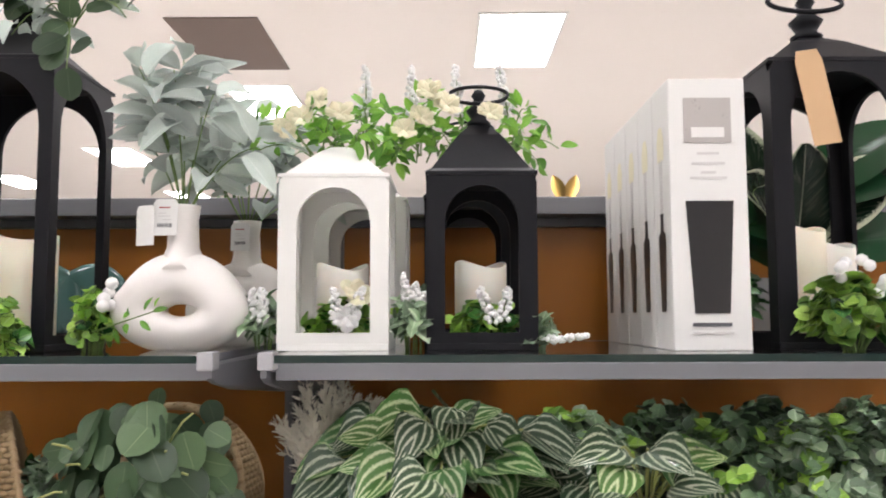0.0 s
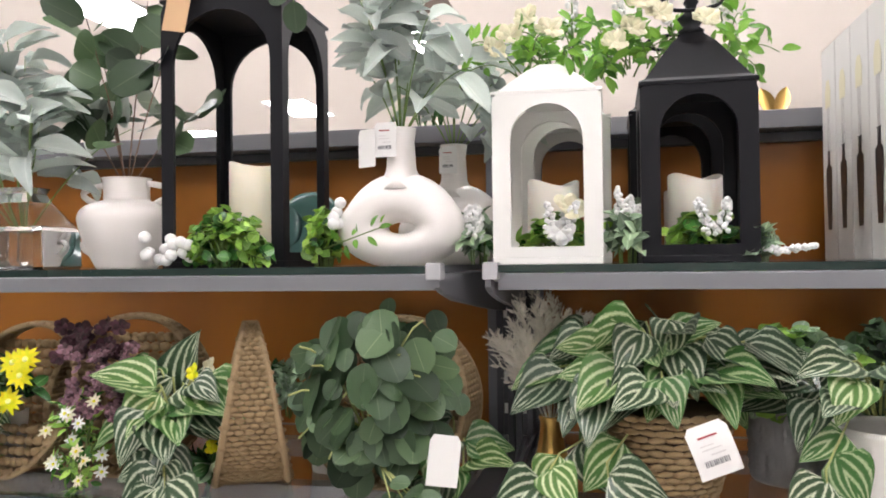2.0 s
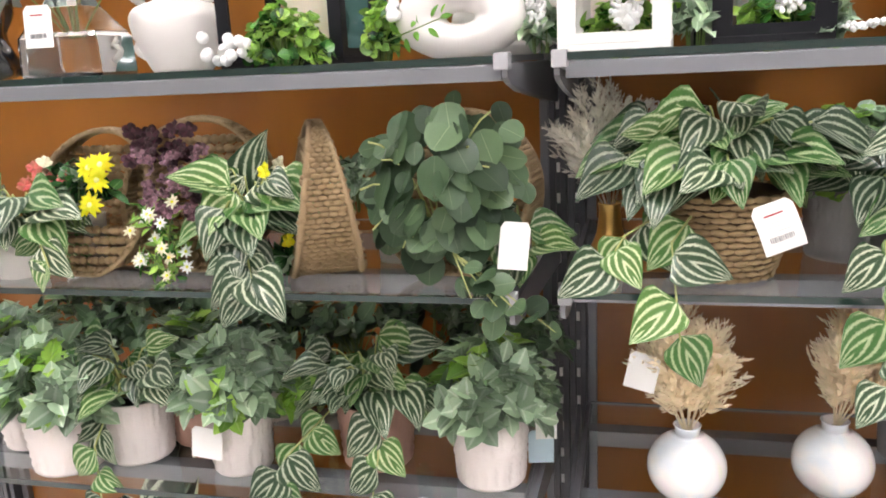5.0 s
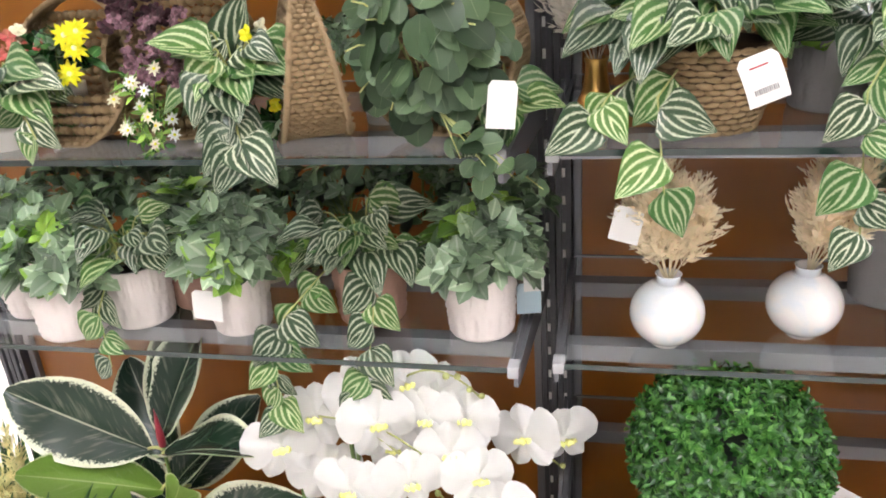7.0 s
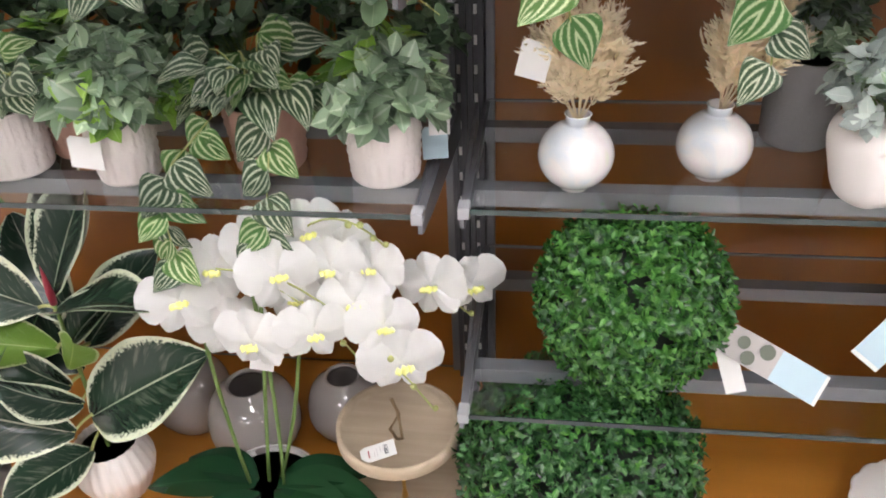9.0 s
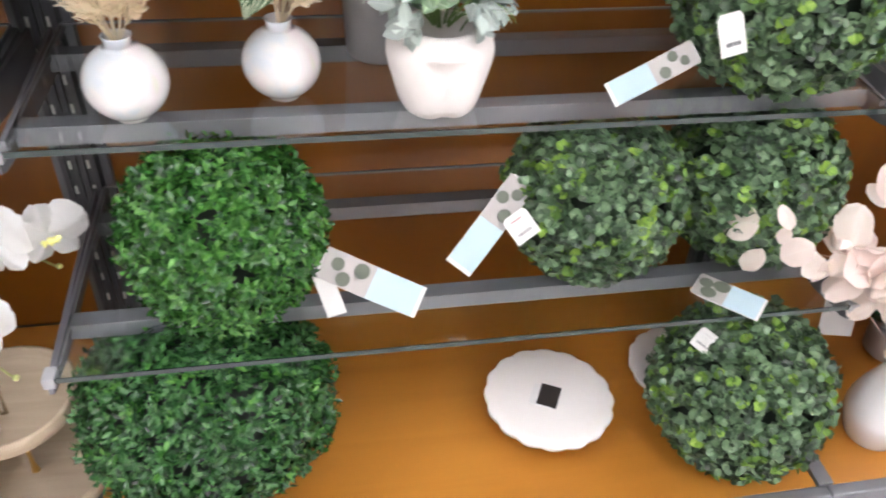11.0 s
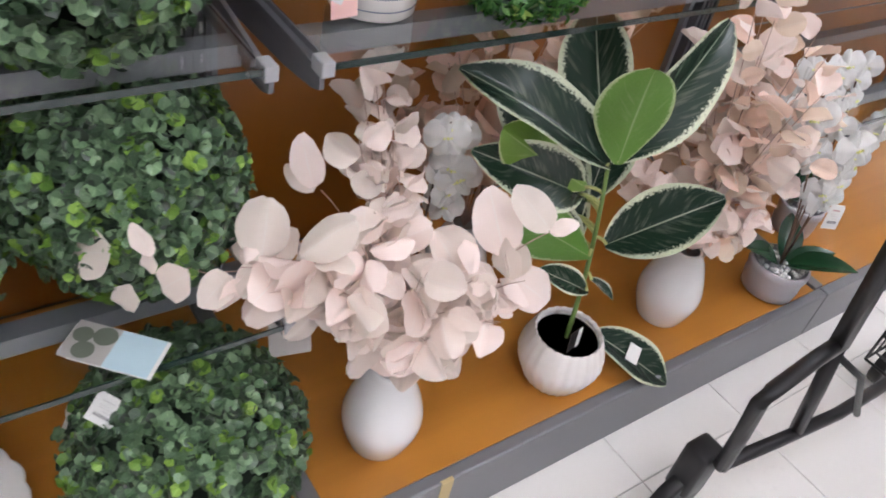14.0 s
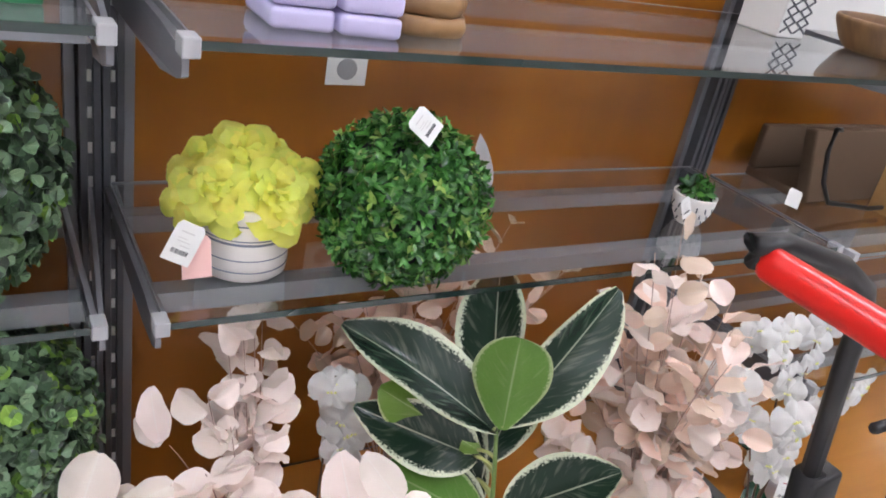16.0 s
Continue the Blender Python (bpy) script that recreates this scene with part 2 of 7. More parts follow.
FLOOR_TILE = material("white_floor_tile", (0.78, 0.75, 0.72), 0.3, 0, 0.07, 7, 0.03, 60, per_object=0.4)
FLOOR_JOINT = material("floor_joint", (0.33, 0.31, 0.29), 0.6, 0, 0.15, 30)


def glass_material(name, color, rough=0.0, ior=1.45):
    m = bpy.data.materials.new(name)
    m.use_nodes = True
    b = m.node_tree.nodes["Principled BSDF"]
    b.inputs["Base Color"].default_value = (*color, 1)
    b.inputs["Transmission Weight"].default_value = 1.0
    b.inputs["Roughness"].default_value = rough
    b.inputs["IOR"].default_value = ior
    tc = m.node_tree.nodes.new("ShaderNodeTexCoord")
    nz = m.node_tree.nodes.new("ShaderNodeTexNoise")
    nz.inputs["Scale"].default_value = 25
    nz.inputs["Detail"].default_value = 6
    r = m.node_tree.nodes.new("ShaderNodeMapRange")
    r.inputs["From Min"].default_value = 0.5
    r.inputs["From Max"].default_value = 0.9
    r.inputs["To Min"].default_value = rough
    r.inputs["To Max"].default_value = rough + 0.08
    m.node_tree.links.new(tc.outputs["Object"], nz.inputs["Vector"])
    m.node_tree.links.new(nz.outputs["Fac"], r.inputs["Value"])
    m.node_tree.links.new(r.outputs["Result"], b.inputs["Roughness"])
    return m


GLASS = glass_material("shelf_glass", (0.92, 0.95, 0.93), 0.01)
GLASS_EDGE = material("shelf_glass_edge", (0.012, 0.025, 0.022), 0.12, 0, 0.2, 20, coat=0.5)
GLASS_CLEAR = glass_material("clear_glass", (0.95, 0.97, 0.96), 0.0)


# ---- builders ----
def thing(name, label, category, at=(0, 0, 0), group="", turn=0.0, kind=""):
    ob = new(name)
    ob.matrix_basis = pose(*at, 0, 0, turn)
    ob.empty_display_size = 0.02
    return tagged(ob, label, category, group, kind)


def part(name, bm, mat, parent=None, label="", smooth=True, at=None):
    """Links a bmesh as one mesh object under a thing or a part."""
    me = bpy.data.meshes.new(name)
    if smooth:
        for f in bm.faces:
            f.smooth = True
    bm.normal_update()
    bm.to_mesh(me)
    bm.free()
    me.materials.append(mat)
    return link(name, me, parent, label, at)


def link(name, me, parent=None, label="", at=None):
    ob = new(name, me)
    if parent is not None:
        ob.parent = parent
    if at is not None:
        ob.matrix_basis = at
    if label:
        ob["label"] = label
    return ob


def raw_mesh(name, verts, faces, mat, uvs=None, smooth=True):
    me = bpy.data.meshes.new(name)
    me.from_pydata([tuple(v) for v in verts], [], [tuple(int(i) for i in f) for f in faces])
    if uvs is not None:
        lay = me.uv_layers.new(name="UVMap")
        idx = np.empty(len(me.loops), dtype=np.int32)
        me.loops.foreach_get("vertex_index", idx)
        lay.data.foreach_set("uv", np.asarray(uvs, dtype=np.float32)[idx].ravel())
    if smooth:
        me.polygons.foreach_set("use_smooth", np.ones(len(me.polygons), dtype=bool))
    me.materials.append(mat)
    me.update()
    return me


def add_box(bm, x0, x1, y0, y1, z0, z1, bevel=0.0, m=None):
    r = bmesh.ops.create_cube(bm, size=1.0)
    vs = r["verts"]
    for v in vs:
        v.co = Vector(((x0 + x1) / 2 + v.co.x * (x1 - x0), (y0 + y1) / 2 + v.co.y * (y1 - y0), (z0 + z1) / 2 + v.co.z * (z1 - z0)))
    if bevel:
        es = list({e for v in vs for e in v.link_edges})
        out = bmesh.ops.bevel(bm, geom=es, offset=bevel, segments=2, affect="EDGES", profile=0.5)
        vs = list({v for f in out["faces"] for v in f.verts} | {v for v in vs if v.is_valid})
    if m is not None:
        bmesh.ops.transform(bm, matrix=m, verts=vs)
    return vs


def box(x0, x1, y0, y1, z0, z1, bevel=0.0, m=None):
    bm = bmesh.new()
    add_box(bm, x0, x1, y0, y1, z0, z1, bevel, m)
    return bm


def lathe(profile, n=40, squash=1.0, fluted=0, depth=0.0, twist=0.0):
    """Turns (radius, height) pairs round z; fluted: ribs round it, of that depth."""
    bm = bmesh.new()
    rings = []
    for k, (r, z) in enumerate(profile):
        ring = []
        for i in range(n):
            a = 2 * math.pi * i / n
            rr = r
            if fluted and 0 < k < len(profile) - 1:
                rr = r * (1 + depth * math.cos(fluted * a + twist * z))
            ring.append(bm.verts.new((rr * math.cos(a), rr * math.sin(a) * squash, z)))
        rings.append(ring)
    for a, b in zip(rings, rings[1:]):
        for i in range(n):
            bm.faces.new((a[i], a[(i + 1) % n], b[(i + 1) % n], b[i]))
    if profile[0][0] > 1e-4:
        bm.faces.new(list(reversed(rings[0])))
    if profile[-1][0] > 1e-4:
        bm.faces.new(rings[-1])
    return bm


def smooth_profile(points, n=6):
    """Rounds a profile by Catmull-Rom through its points."""
    p = [Vector((a, b, 0)) for a, b in points]
    p = [p[0]] + p + [p[-1]]
    out = []
    for i in range(1, len(p) - 2):
        for k in range(n):
            t = k / n
            a, b, c, d = p[i - 1], p[i], p[i + 1], p[i + 2]
            q = 0.5 * (2 * b + (c - a) * t + (2 * a - 5 * b + 4 * c - d) * t * t + (3 * b - a - 3 * c + d) * t ** 3)
            out.append((max(q.x, 0.0), q.y))
    out.append((points[-1][0], points[-1][1]))
    return out


def tube_data(points, radius, sides=6, taper=1.0, verts=None, faces=None, closed=False):
    """Adds a tube along points to lists of vertices and faces."""
    verts = [] if verts is None else verts
    faces = [] if faces is None else faces
    pts = [Vector(p) for p in points]
    n = len(pts)
    base = len(verts)
    ref = Vector((0.13, 0.31, 0.94))
    for i, p in enumerate(pts):
        if closed:
            d = pts[(i + 1) % n] - pts[i - 1]
        else:
            d = pts[min(i + 1, n - 1)] - pts[max(i - 1, 0)]
        d = d.normalized() if d.length > 1e-9 else Vector((0, 0, 1))
        s = d.cross(ref)
        s = s.normalized() if s.length > 1e-3 else d.orthogonal().normalized()
        t = d.cross(s)
        r = radius * (1 + (taper - 1) * i / max(1, n - 1))
        for k in range(sides):
            a = 2 * math.pi * k / sides
            verts.append(p + (s * math.cos(a) + t * math.sin(a)) * r)
    last = n if closed else n - 1
    for i in range(last):
        j = (i + 1) % n
        for k in range(sides):
            faces.append((base + i * sides + k, base + i * sides + (k + 1) % sides, base + j * sides + (k + 1) % sides, base + j * sides + k))
    if not closed:
        faces.append([base + k for k in range(sides)][::-1])
        faces.append([base + (n - 1) * sides + k for k in range(sides)])
    return verts, faces


def tubes(name, paths, radius, mat, parent, label="", sides=6, taper=1.0, closed=False):
    v, f = [], []
    for p in paths:
        tube_data(p, radius, sides, taper, v, f, closed)
    return link(name, raw_mesh(name, v, f, mat), parent, label)


def bend(a, b, sag=0.0, n=7, side=(0, 0, 0)):
    """A bowed line from a to b."""
    a, b, side = Vector(a), Vector(b), Vector(side)
    return [a.lerp(b, i / (n - 1)) + (Vector((0, 0, sag)) + side) * 4 * (i / (n - 1)) * (1 - i / (n - 1)) for i in range(n)]


def orient(pos, direction, normal, size=1.0, wide=1.0):
    """A frame whose x runs along direction and whose z comes as near to normal as it can."""
    x = Vector(direction).normalized()
    z = Vector(normal)
    z = z - x * z.dot(x)
    z = z.normalized() if z.length > 1e-4 else x.orthogonal().normalized()
    y = z.cross(x)
    m = Matrix((x * size, y * size * wide, z * size)).transposed().to_4x4()
    m.translation = Vector(pos)
    return m


def leaf_shape(kind, u):
    """Half width along the blade, of a leaf 1 long."""
    if kind == "round":
        return 0.46 * math.sqrt(max(0.0, 1 - (2 * u - 1) ** 2)) * (1 + 0.12 * (0.5 - u))
    if kind == "heart":
        return 0.47 * (math.sin(math.pi * u ** 0.52)) ** 0.85 * (1 - 0.22 * u) * (1.0 if u > 0.02 else 0)
    if kind == "spear":
        return 0.20 * math.sin(math.pi * u ** 0.8) ** 0.9
    if kind == "oval":
        return 0.25 * math.sin(math.pi * u ** 0.9) ** 0.75
    if kind == "paddle":
        return 0.27 * math.sin(math.pi * u) ** 0.62 * (0.9 + 0.2 * u)
    if kind == "petal":
        return 0.44 * math.sin(math.pi * min(1, u ** 1.35 * 0.97 + 0.02)) ** 0.6
    return 0.3 * math.sin(math.pi * u)


def leaf_grid(kind, nu=8, nv=4, droop=0.15, fold=0.12, wave=0.0, seed=0):
    """Vertices, faces and uvs of one blade along x, 1 long; it arches down, folds at the rib and ripples at the rim."""
    rng = random.Random(seed)
    ph = rng.uniform(0, 6)
    verts, uvs, faces = [], [], []
    for i in range(nu + 1):
        u = i / nu
        w = leaf_shape(kind, min(max(u, 0.012), 0.992))
        for j in range(nv + 1):
            v = 2 * j / nv - 1
            z = -droop * u * u + fold * abs(v) * w * 2 + wave * math.sin(u * 11 + ph + v) * abs(v)
            verts.append((u, v * w, z))
            uvs.append((u, (v + 1) / 2))
    for i in range(nu):
        for j in range(nv):
            a = i * (nv + 1) + j
            faces.append((a, a + nv + 1, a + nv + 2, a + 1))
    return np.array(verts), faces, np.array(uvs)


def leaf_mesh(name, kind, mat, seed=0, **kw):
    v, f, uv = leaf_grid(kind, seed=seed, **kw)
    return raw_mesh(name, v, f, mat, uv)


def scatter_leaves(name, frames, grids, mat, parent, label=""):
    """Many small leaves at the given frames, joined into one part."""
    vs, fs, us, n = [], [], [], 0
    for k, m in enumerate(frames):
        v, f, uv = grids[k % len(grids)]
        a = np.array(m)
        vs.append(v @ a[:3, :3].T + a[:3, 3])
        us.append(uv)
        fs.extend([tuple(i + n for i in q) for q in f])
        n += len(v)
    me = raw_mesh(name, np.concatenate(vs), fs, mat, np.concatenate(us))
    return tagged(link(name, me, parent, label), kind="stuff")


def sphere_dir(rng):
    z = rng.uniform(-1, 1)
    a = rng.uniform(0, 2 * math.pi)
    r = math.sqrt(1 - z * z)
    return Vector((r * math.cos(a), r * math.sin(a), z))


# ---- the hall: floor, walls, ceiling ----
def slab(name, x0, x1, y0, y1, z0, z1, mat, label, category):
    return tagged(part(name, box(x0, x1, y0, y1, z0, z1), mat, smooth=False), label, category, kind="structure")


floor = slab("floor", -16, 18, -12, 22, -0.2, -0.004, FLOOR_JOINT, "white vinyl tiled shop floor with thin grey joints", "floor")
ceiling = slab("ceiling", -16, 18, -12, 22, 3.55, 3.7, CEIL, "cream painted flat shop ceiling", "ceiling")
slab("wall_north", -16, 18, 22, 22.2, -0.2, 3.7, WALL, "cream painted far shop wall", "wall")
slab("wall_south", -16, 18, -12.2, -12, -0.2, 3.7, WALL, "cream painted shop wall behind the aisle", "wall")
slab("wall_west", -16.2, -16, -12.2, 22.2, -0.2, 3.7, WALL, "cream painted side wall of the shop", "wall")
slab("wall_east", 18, 18.2, -12.2, 22.2, -0.2, 3.7, WALL, "cream painted side wall of the shop", "wall")


def ceiling_light(x, y):
    t = thing("ceiling_light", "white recessed rectangular ceiling light panel, switched on", "ceiling light", (x, y, 3.55), "ceiling lights")
    bm = bmesh.new()
    for a in ((-0.32, -0.30, -0.62, 0.62), (0.30, 0.32, -0.62, 0.62), (-0.30, 0.30, -0.62, -0.60), (-0.30, 0.30, 0.60, 0.62)):
        add_box(bm, a[0], a[1], a[2], a[3], -0.012, 0.0)
    part("frame", bm, WHITE_WOOD, t, smooth=False)
    part("diffuser", box(-0.298, 0.298, -0.598, 0.598, -0.008, -0.001), LIGHT, t, "glowing white diffuser", smooth=False)
    return t


lamp = ceiling_light(0.77, 5.25)
for lx, ly in ((-1.55, 7.0), (3.1, 6.9), (-4.1, 9.7), (-6.5, 11.6), (-4.3, 13.2), (-6.9, 15.0), (0.85, 10.4), (-2.4, 16.5), (3.6, 12.5), (5.6, 9.0),
               (-4.0, 5.2), (0.3, 1.2), (3.4, 1.6), (-2.9, 1.9), (-1.9, -1.2), (0.6, -1.9), (3.1, -1.2), (5.6, -1.9), (-4.4, -1.9),
               (-0.7, -4.6), (3.3, -4.6), (-6.5, 1.5), (7.0, 2.0), (8.5, 6.0), (9.0, 11.0), (-9.5, 6.0), (0.6, -8.6), (12.5, 3.0), (-12.0, 3.0)):
    copy_thing(lamp, pose(lx, ly, 3.55))
vent = thing("ceiling_vent", "dark brown recessed ceiling panel without light", "ceiling panel", (-1.48, 5.3, 3.55))
part("panel", box(-0.34, 0.34, -0.6, 0.6, -0.012, 0.0, 0.003), VENT, vent)

# ---- the shelving run ----
BAYS = [-1.22, 0.0, 1.245, 2.437, 3.66]
PANEL_Y = 0.40
DECK_Z = 0.13


def upright(x):
    t = thing("upright", "dark grey slotted steel shelf uprights standing side by side", "shelf upright", (x, 0, 0), "shelf uprights", kind="structure")
    for s in (-0.0148, 0.0148):
        bm = bmesh.new()
        add_box(bm, s - 0.0138, s - 0.004, 0.366, 0.398, 0.13, 1.548, 0.001)
        add_box(bm, s + 0.004, s + 0.0138, 0.366, 0.398, 0.13, 1.548, 0.001)
        add_box(bm, s - 0.004, s + 0.004, 0.374, 0.398, 0.13, 1.548)
        part("post", bm, POST, t, smooth=False)
        # Slots are pale inserts: the light on their edges is put into the colour.
        bm = bmesh.new()
        z = 0.2
        while z < 1.53:
            add_box(bm, s - 0.0028, s + 0.0028, 0.3725, 0.375, z, z + 0.016)
            z += 0.0508
        part("slots", bm, SLOT, t, "pale inserts painted as lit slot edges", smooth=False)
    return t


upright_first = upright(0.0)
for x in BAYS:
    if x:
        copy_thing(upright_first, pose(x, 0, 0))
for i, x in enumerate(BAYS[:-1]):
    x0, x1 = x + 0.031, BAYS[i + 1] - 0.031
    t = thing("back_panel", "orange-brown wood laminate back panel in a grey steel frame", "back panel", (x, 0, 0), "back panels", kind="structure")
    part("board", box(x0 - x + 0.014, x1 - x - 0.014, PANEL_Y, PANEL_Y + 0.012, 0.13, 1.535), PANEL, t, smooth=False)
    for a, b in ((x0 - x, x0 - x + 0.014), (x1 - x - 0.014, x1 - x)):
        part("frame_side", box(a, b, 0.385, 0.412, 0.13, 1.535, 0.001), GREY, t, smooth=False)
    part("frame_top", box(x0 - x, x1 - x, 0.385, 0.412, 1.535, 1.549, 0.001), POST, t, smooth=False)
tagged(part("top_rail", box(-1.3, 3.7, 0.35, 0.43, 1.55, 1.578, 0.002), GREY, smooth=False), "grey steel capping rail on top of the shelving", "rail", kind="structure")
tagged(part("back_sheet", box(-1.3, 3.7, 0.43, 0.445, 0.0, 1.55), GREY, smooth=False), "grey steel sheet behind the shelving", "back sheet", kind="structure")
for x in (-1.22, 0.0, 1.22, 2.44):
    t = thing("base_deck", "low orange-brown laminate base deck with a grey steel kick edge", "base deck", (x, 0, 0), "base decks", kind="structure")
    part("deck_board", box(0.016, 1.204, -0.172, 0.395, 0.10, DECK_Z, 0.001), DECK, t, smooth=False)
    part("kick_edge", box(0.0, 1.2185, -0.197, -0.173, 0.0, 0.134, 0.004), GREY, t, smooth=False)
    part("divider", box(-0.0145, 0.0145, -0.1725, 0.36, 0.10, 0.136, 0.002), GREY, t, smooth=False)


def glass_shelf(x, z, front, rails=(0.062,), deep=0.36, tall=0.036):
    """One bay's glass shelf on two blade brackets, with cross rails under it."""
    t = thing("glass_shelf", "clear glass shelf with dark edge on grey brackets and rails", "shelf", (x, 0, z), "glass shelves")
    g = part("pane", box(0.036, 1.184, front + 0.002, deep, -0.008, 0.0), GLASS, t, "clear glass pane", smooth=False)
    g.visible_shadow = False
    # Grey strips added at sides and back block reflections inside the pane.
    for e0 in (0.0335, 1.1845):
        part("pane_side", box(e0, e0 + 0.002, front + 0.002, deep, -0.008, 0.0), GREY, t, "grey strip added to hide dark reflections in the glass side", smooth=False)
    part("pane_back", box(0.0362, 1.1838, deep - 0.0015, deep + 0.002, -0.0084, 0.0004), GREY, t, "grey strip added to block a bright glint at the glass back", smooth=False)
    part("pane_edge", box(0.036, 1.184, front, front + 0.0018, -0.008, 0.0), GLASS_EDGE, t, "dark glass edge", smooth=False)
    for s, bx in ((1, 0.027), (-1, 1.193)):
        bm = bmesh.new()
        pts = [(front + 0.004, -0.010), (0.37, -0.010), (0.37, -0.075), (0.25, -0.066), (front + 0.09, -tall - 0.014), (front + 0.02, -tall - 0.002), (front + 0.004, -tall + 0.004)]
        post = min(BAYS, key=lambda q: abs(q - x - bx)) - x + s * 0.016
        a = [bm.verts.new((bx + (post - bx) * max(0.0, y - 0.02) / 0.35 - 0.003, y, h)) for y, h in pts]
        b = [bm.verts.new((bx + (post - bx) * max(0.0, y - 0.02) / 0.35 + 0.003, y, h)) for y, h in pts]
        bm.faces.new(a)
        bm.faces.new(list(reversed(b)))
        for i in range(len(pts)):
            j = (i + 1) % len(pts)
            bm.faces.new((a[i], b[i], b[j], a[j]))
        add_box(bm, min(bx, bx + s * 0.012), max(bx, bx + s * 0.012), front + 0.03, 0.37, -0.0185, -0.0095)
        part("bracket", bm, GREY, t, smooth=False)
        part("clip", box(bx - 0.005 if s > 0 else bx - 0.011, bx + 0.011 if s > 0 else bx + 0.005, front - 0.003, front + 0.022, -0.015, 0.003, 0.0015), GREY_LIGHT, t, "light grey plastic clip", smooth=False)
    for y in rails:
        part("rail", box(0.034, 1.186, y, y + 0.028, -tall, -0.0095, 0.001), GREY, t, smooth=False)
    return t


S1, S2, S3, S4 = 1.354, 1.09, 0.77, 0.475
glass_shelf(-1.22, S1, -0.088, (-0.06, 0.25), 0.36, 0.027)
glass_shelf(0.0, S1, -0.088, (-0.06, 0.25), 0.36, 0.027)
glass_shelf(-1.22, S2, -0.085, (0.02, 0.26))
glass_shelf(0.0, S2, -0.058, (0.02, 0.26))
glass_shelf(-1.22, S3, -0.022, (0.058, 0.26))
glass_shelf(0.0, S3, -0.004, (0.058, 0.26))
glass_shelf(0.0, S4, -0.085, (0.02, 0.26))
glass_shelf(1.22, S2, -0.085, (0.05, 0.26))
glass_shelf(1.22, S3, -0.012, (0.058, 0.26))
glass_shelf(2.44, S2, -0.075, (0.05, 0.26))
glass_shelf(2.44, S3 - 0.02, -0.012, (0.058, 0.26))
glass_shelf(2.44, S4, -0.05, (0.03, 0.26))

# ---- leaf materials and blades ----
STRIPE = leaf_material("striped_leaf", (0.019, 0.058, 0.019), (0.58, 0.62, 0.46), stripes=3.1, slant=-2.4, width=-0.1, rough=0.3, midrib=0.0, grain=0.04, spec=0.5)
STRIPE_LIGHT = leaf_material("light_striped_leaf", (0.05, 0.15, 0.026), (0.50, 0.58, 0.33), stripes=2.9, slant=-2.4, width=0.0, rough=0.38, midrib=0.0, grain=0.06)
BOXWOOD = leaf_material("boxwood_leaf", (0.030, 0.105, 0.028), (0.17, 0.36, 0.13), rough=0.27, midrib=0.1, per_object=0.8, spec=0.65)
BOXWOOD_BRIGHT = leaf_material("bright_boxwood_leaf", (0.045, 0.165, 0.028), (0.20, 0.43, 0.11), rough=0.26, midrib=0.1, per_object=0.75, spec=0.65)
EUC_BALL = leaf_material("dull_green_leaf", (0.095, 0.165, 0.085), (0.29, 0.39, 0.24), rough=0.34, midrib=0.06, per_object=0.85, spec=0.55)
EUC_BALL_TIP = leaf_material("yellow_green_leaf", (0.17, 0.31, 0.05), (0.36, 0.50, 0.15), rough=0.42, midrib=0.1, per_object=0.5)
SILVER = leaf_material("silver_dollar_leaf", (0.05, 0.098, 0.045), (0.20, 0.26, 0.145), rough=0.4, midrib=0.04, per_object=0.65, grain=0.25, translucent=0.2)
SILVER_PALE = leaf_material("pale_grey_green_leaf", (0.40, 0.47, 0.43), (0.72, 0.76, 0.71), rough=0.55, midrib=0.09, per_object=0.35, grain=0.5)
SAGE = leaf_material("sage_bush_leaf", (0.27, 0.39, 0.24), (0.68, 0.75, 0.62), rough=0.3, midrib=0.22, per_object=0.6, translucent=0.2, spec=0.6)
SAGE_BRIGHT = leaf_material("fresh_green_leaf", (0.28, 0.50, 0.08), (0.55, 0.72, 0.30), rough=0.32, midrib=0.12, per_object=0.55, translucent=0.25, spec=0.5)
FICUS = leaf_material("variegated_rubber_leaf", (0.010, 0.027, 0.016), (0.64, 0.68, 0.50), margin=0.2, rough=0.26, midrib=0.03, blotch=0.11, translucent=0.02, per_object=0.15, spec=0.35, grain=0.012)
FICUS_BRIGHT = leaf_material("rubber_leaf_underside", (0.13, 0.27, 0.025), (0.50, 0.58, 0.30), margin=0.12, rough=0.4, midrib=0.04, blotch=0.22, translucent=0.2, per_object=0.15, grain=0.15)
PINK = leaf_material("blush_pink_leaf", (0.92, 0.80, 0.735), (0.95, 0.88, 0.83), rough=0.6, midrib=0.05, translucent=0.3, per_object=0.12)
PINK_DEEP = leaf_material("peach_leaf", (0.87, 0.68, 0.56), (0.92, 0.79, 0.69), rough=0.6, midrib=0.05, translucent=0.3, per_object=0.15)
ORCHID = leaf_material("white_orchid_petal", (0.86, 0.855, 0.84), (0.88, 0.875, 0.86), rough=0.5, midrib=0.02, translucent=0.35, per_object=0.03)
YELLOW = leaf_material("yellow_petal", (0.93, 0.93, 0.13), (0.96, 0.96, 0.5), rough=0.5, midrib=0.0, translucent=0.5, per_object=0.05, grain=0.4)
YELLOW_LIP = material("yellow_lip", (0.84, 0.80, 0.30), 0.5, 0, 0.25, 80)
DAISY = leaf_material("daisy_yellow_petal", (0.84, 0.78, 0.01), (0.90, 0.86, 0.10), rough=0.5, midrib=0.0, translucent=0.2, per_object=0.1)
CORAL = leaf_material("coral_petal", (0.55, 0.13, 0.10), (0.70, 0.30, 0.24), rough=0.5, midrib=0.0, per_object=0.3)
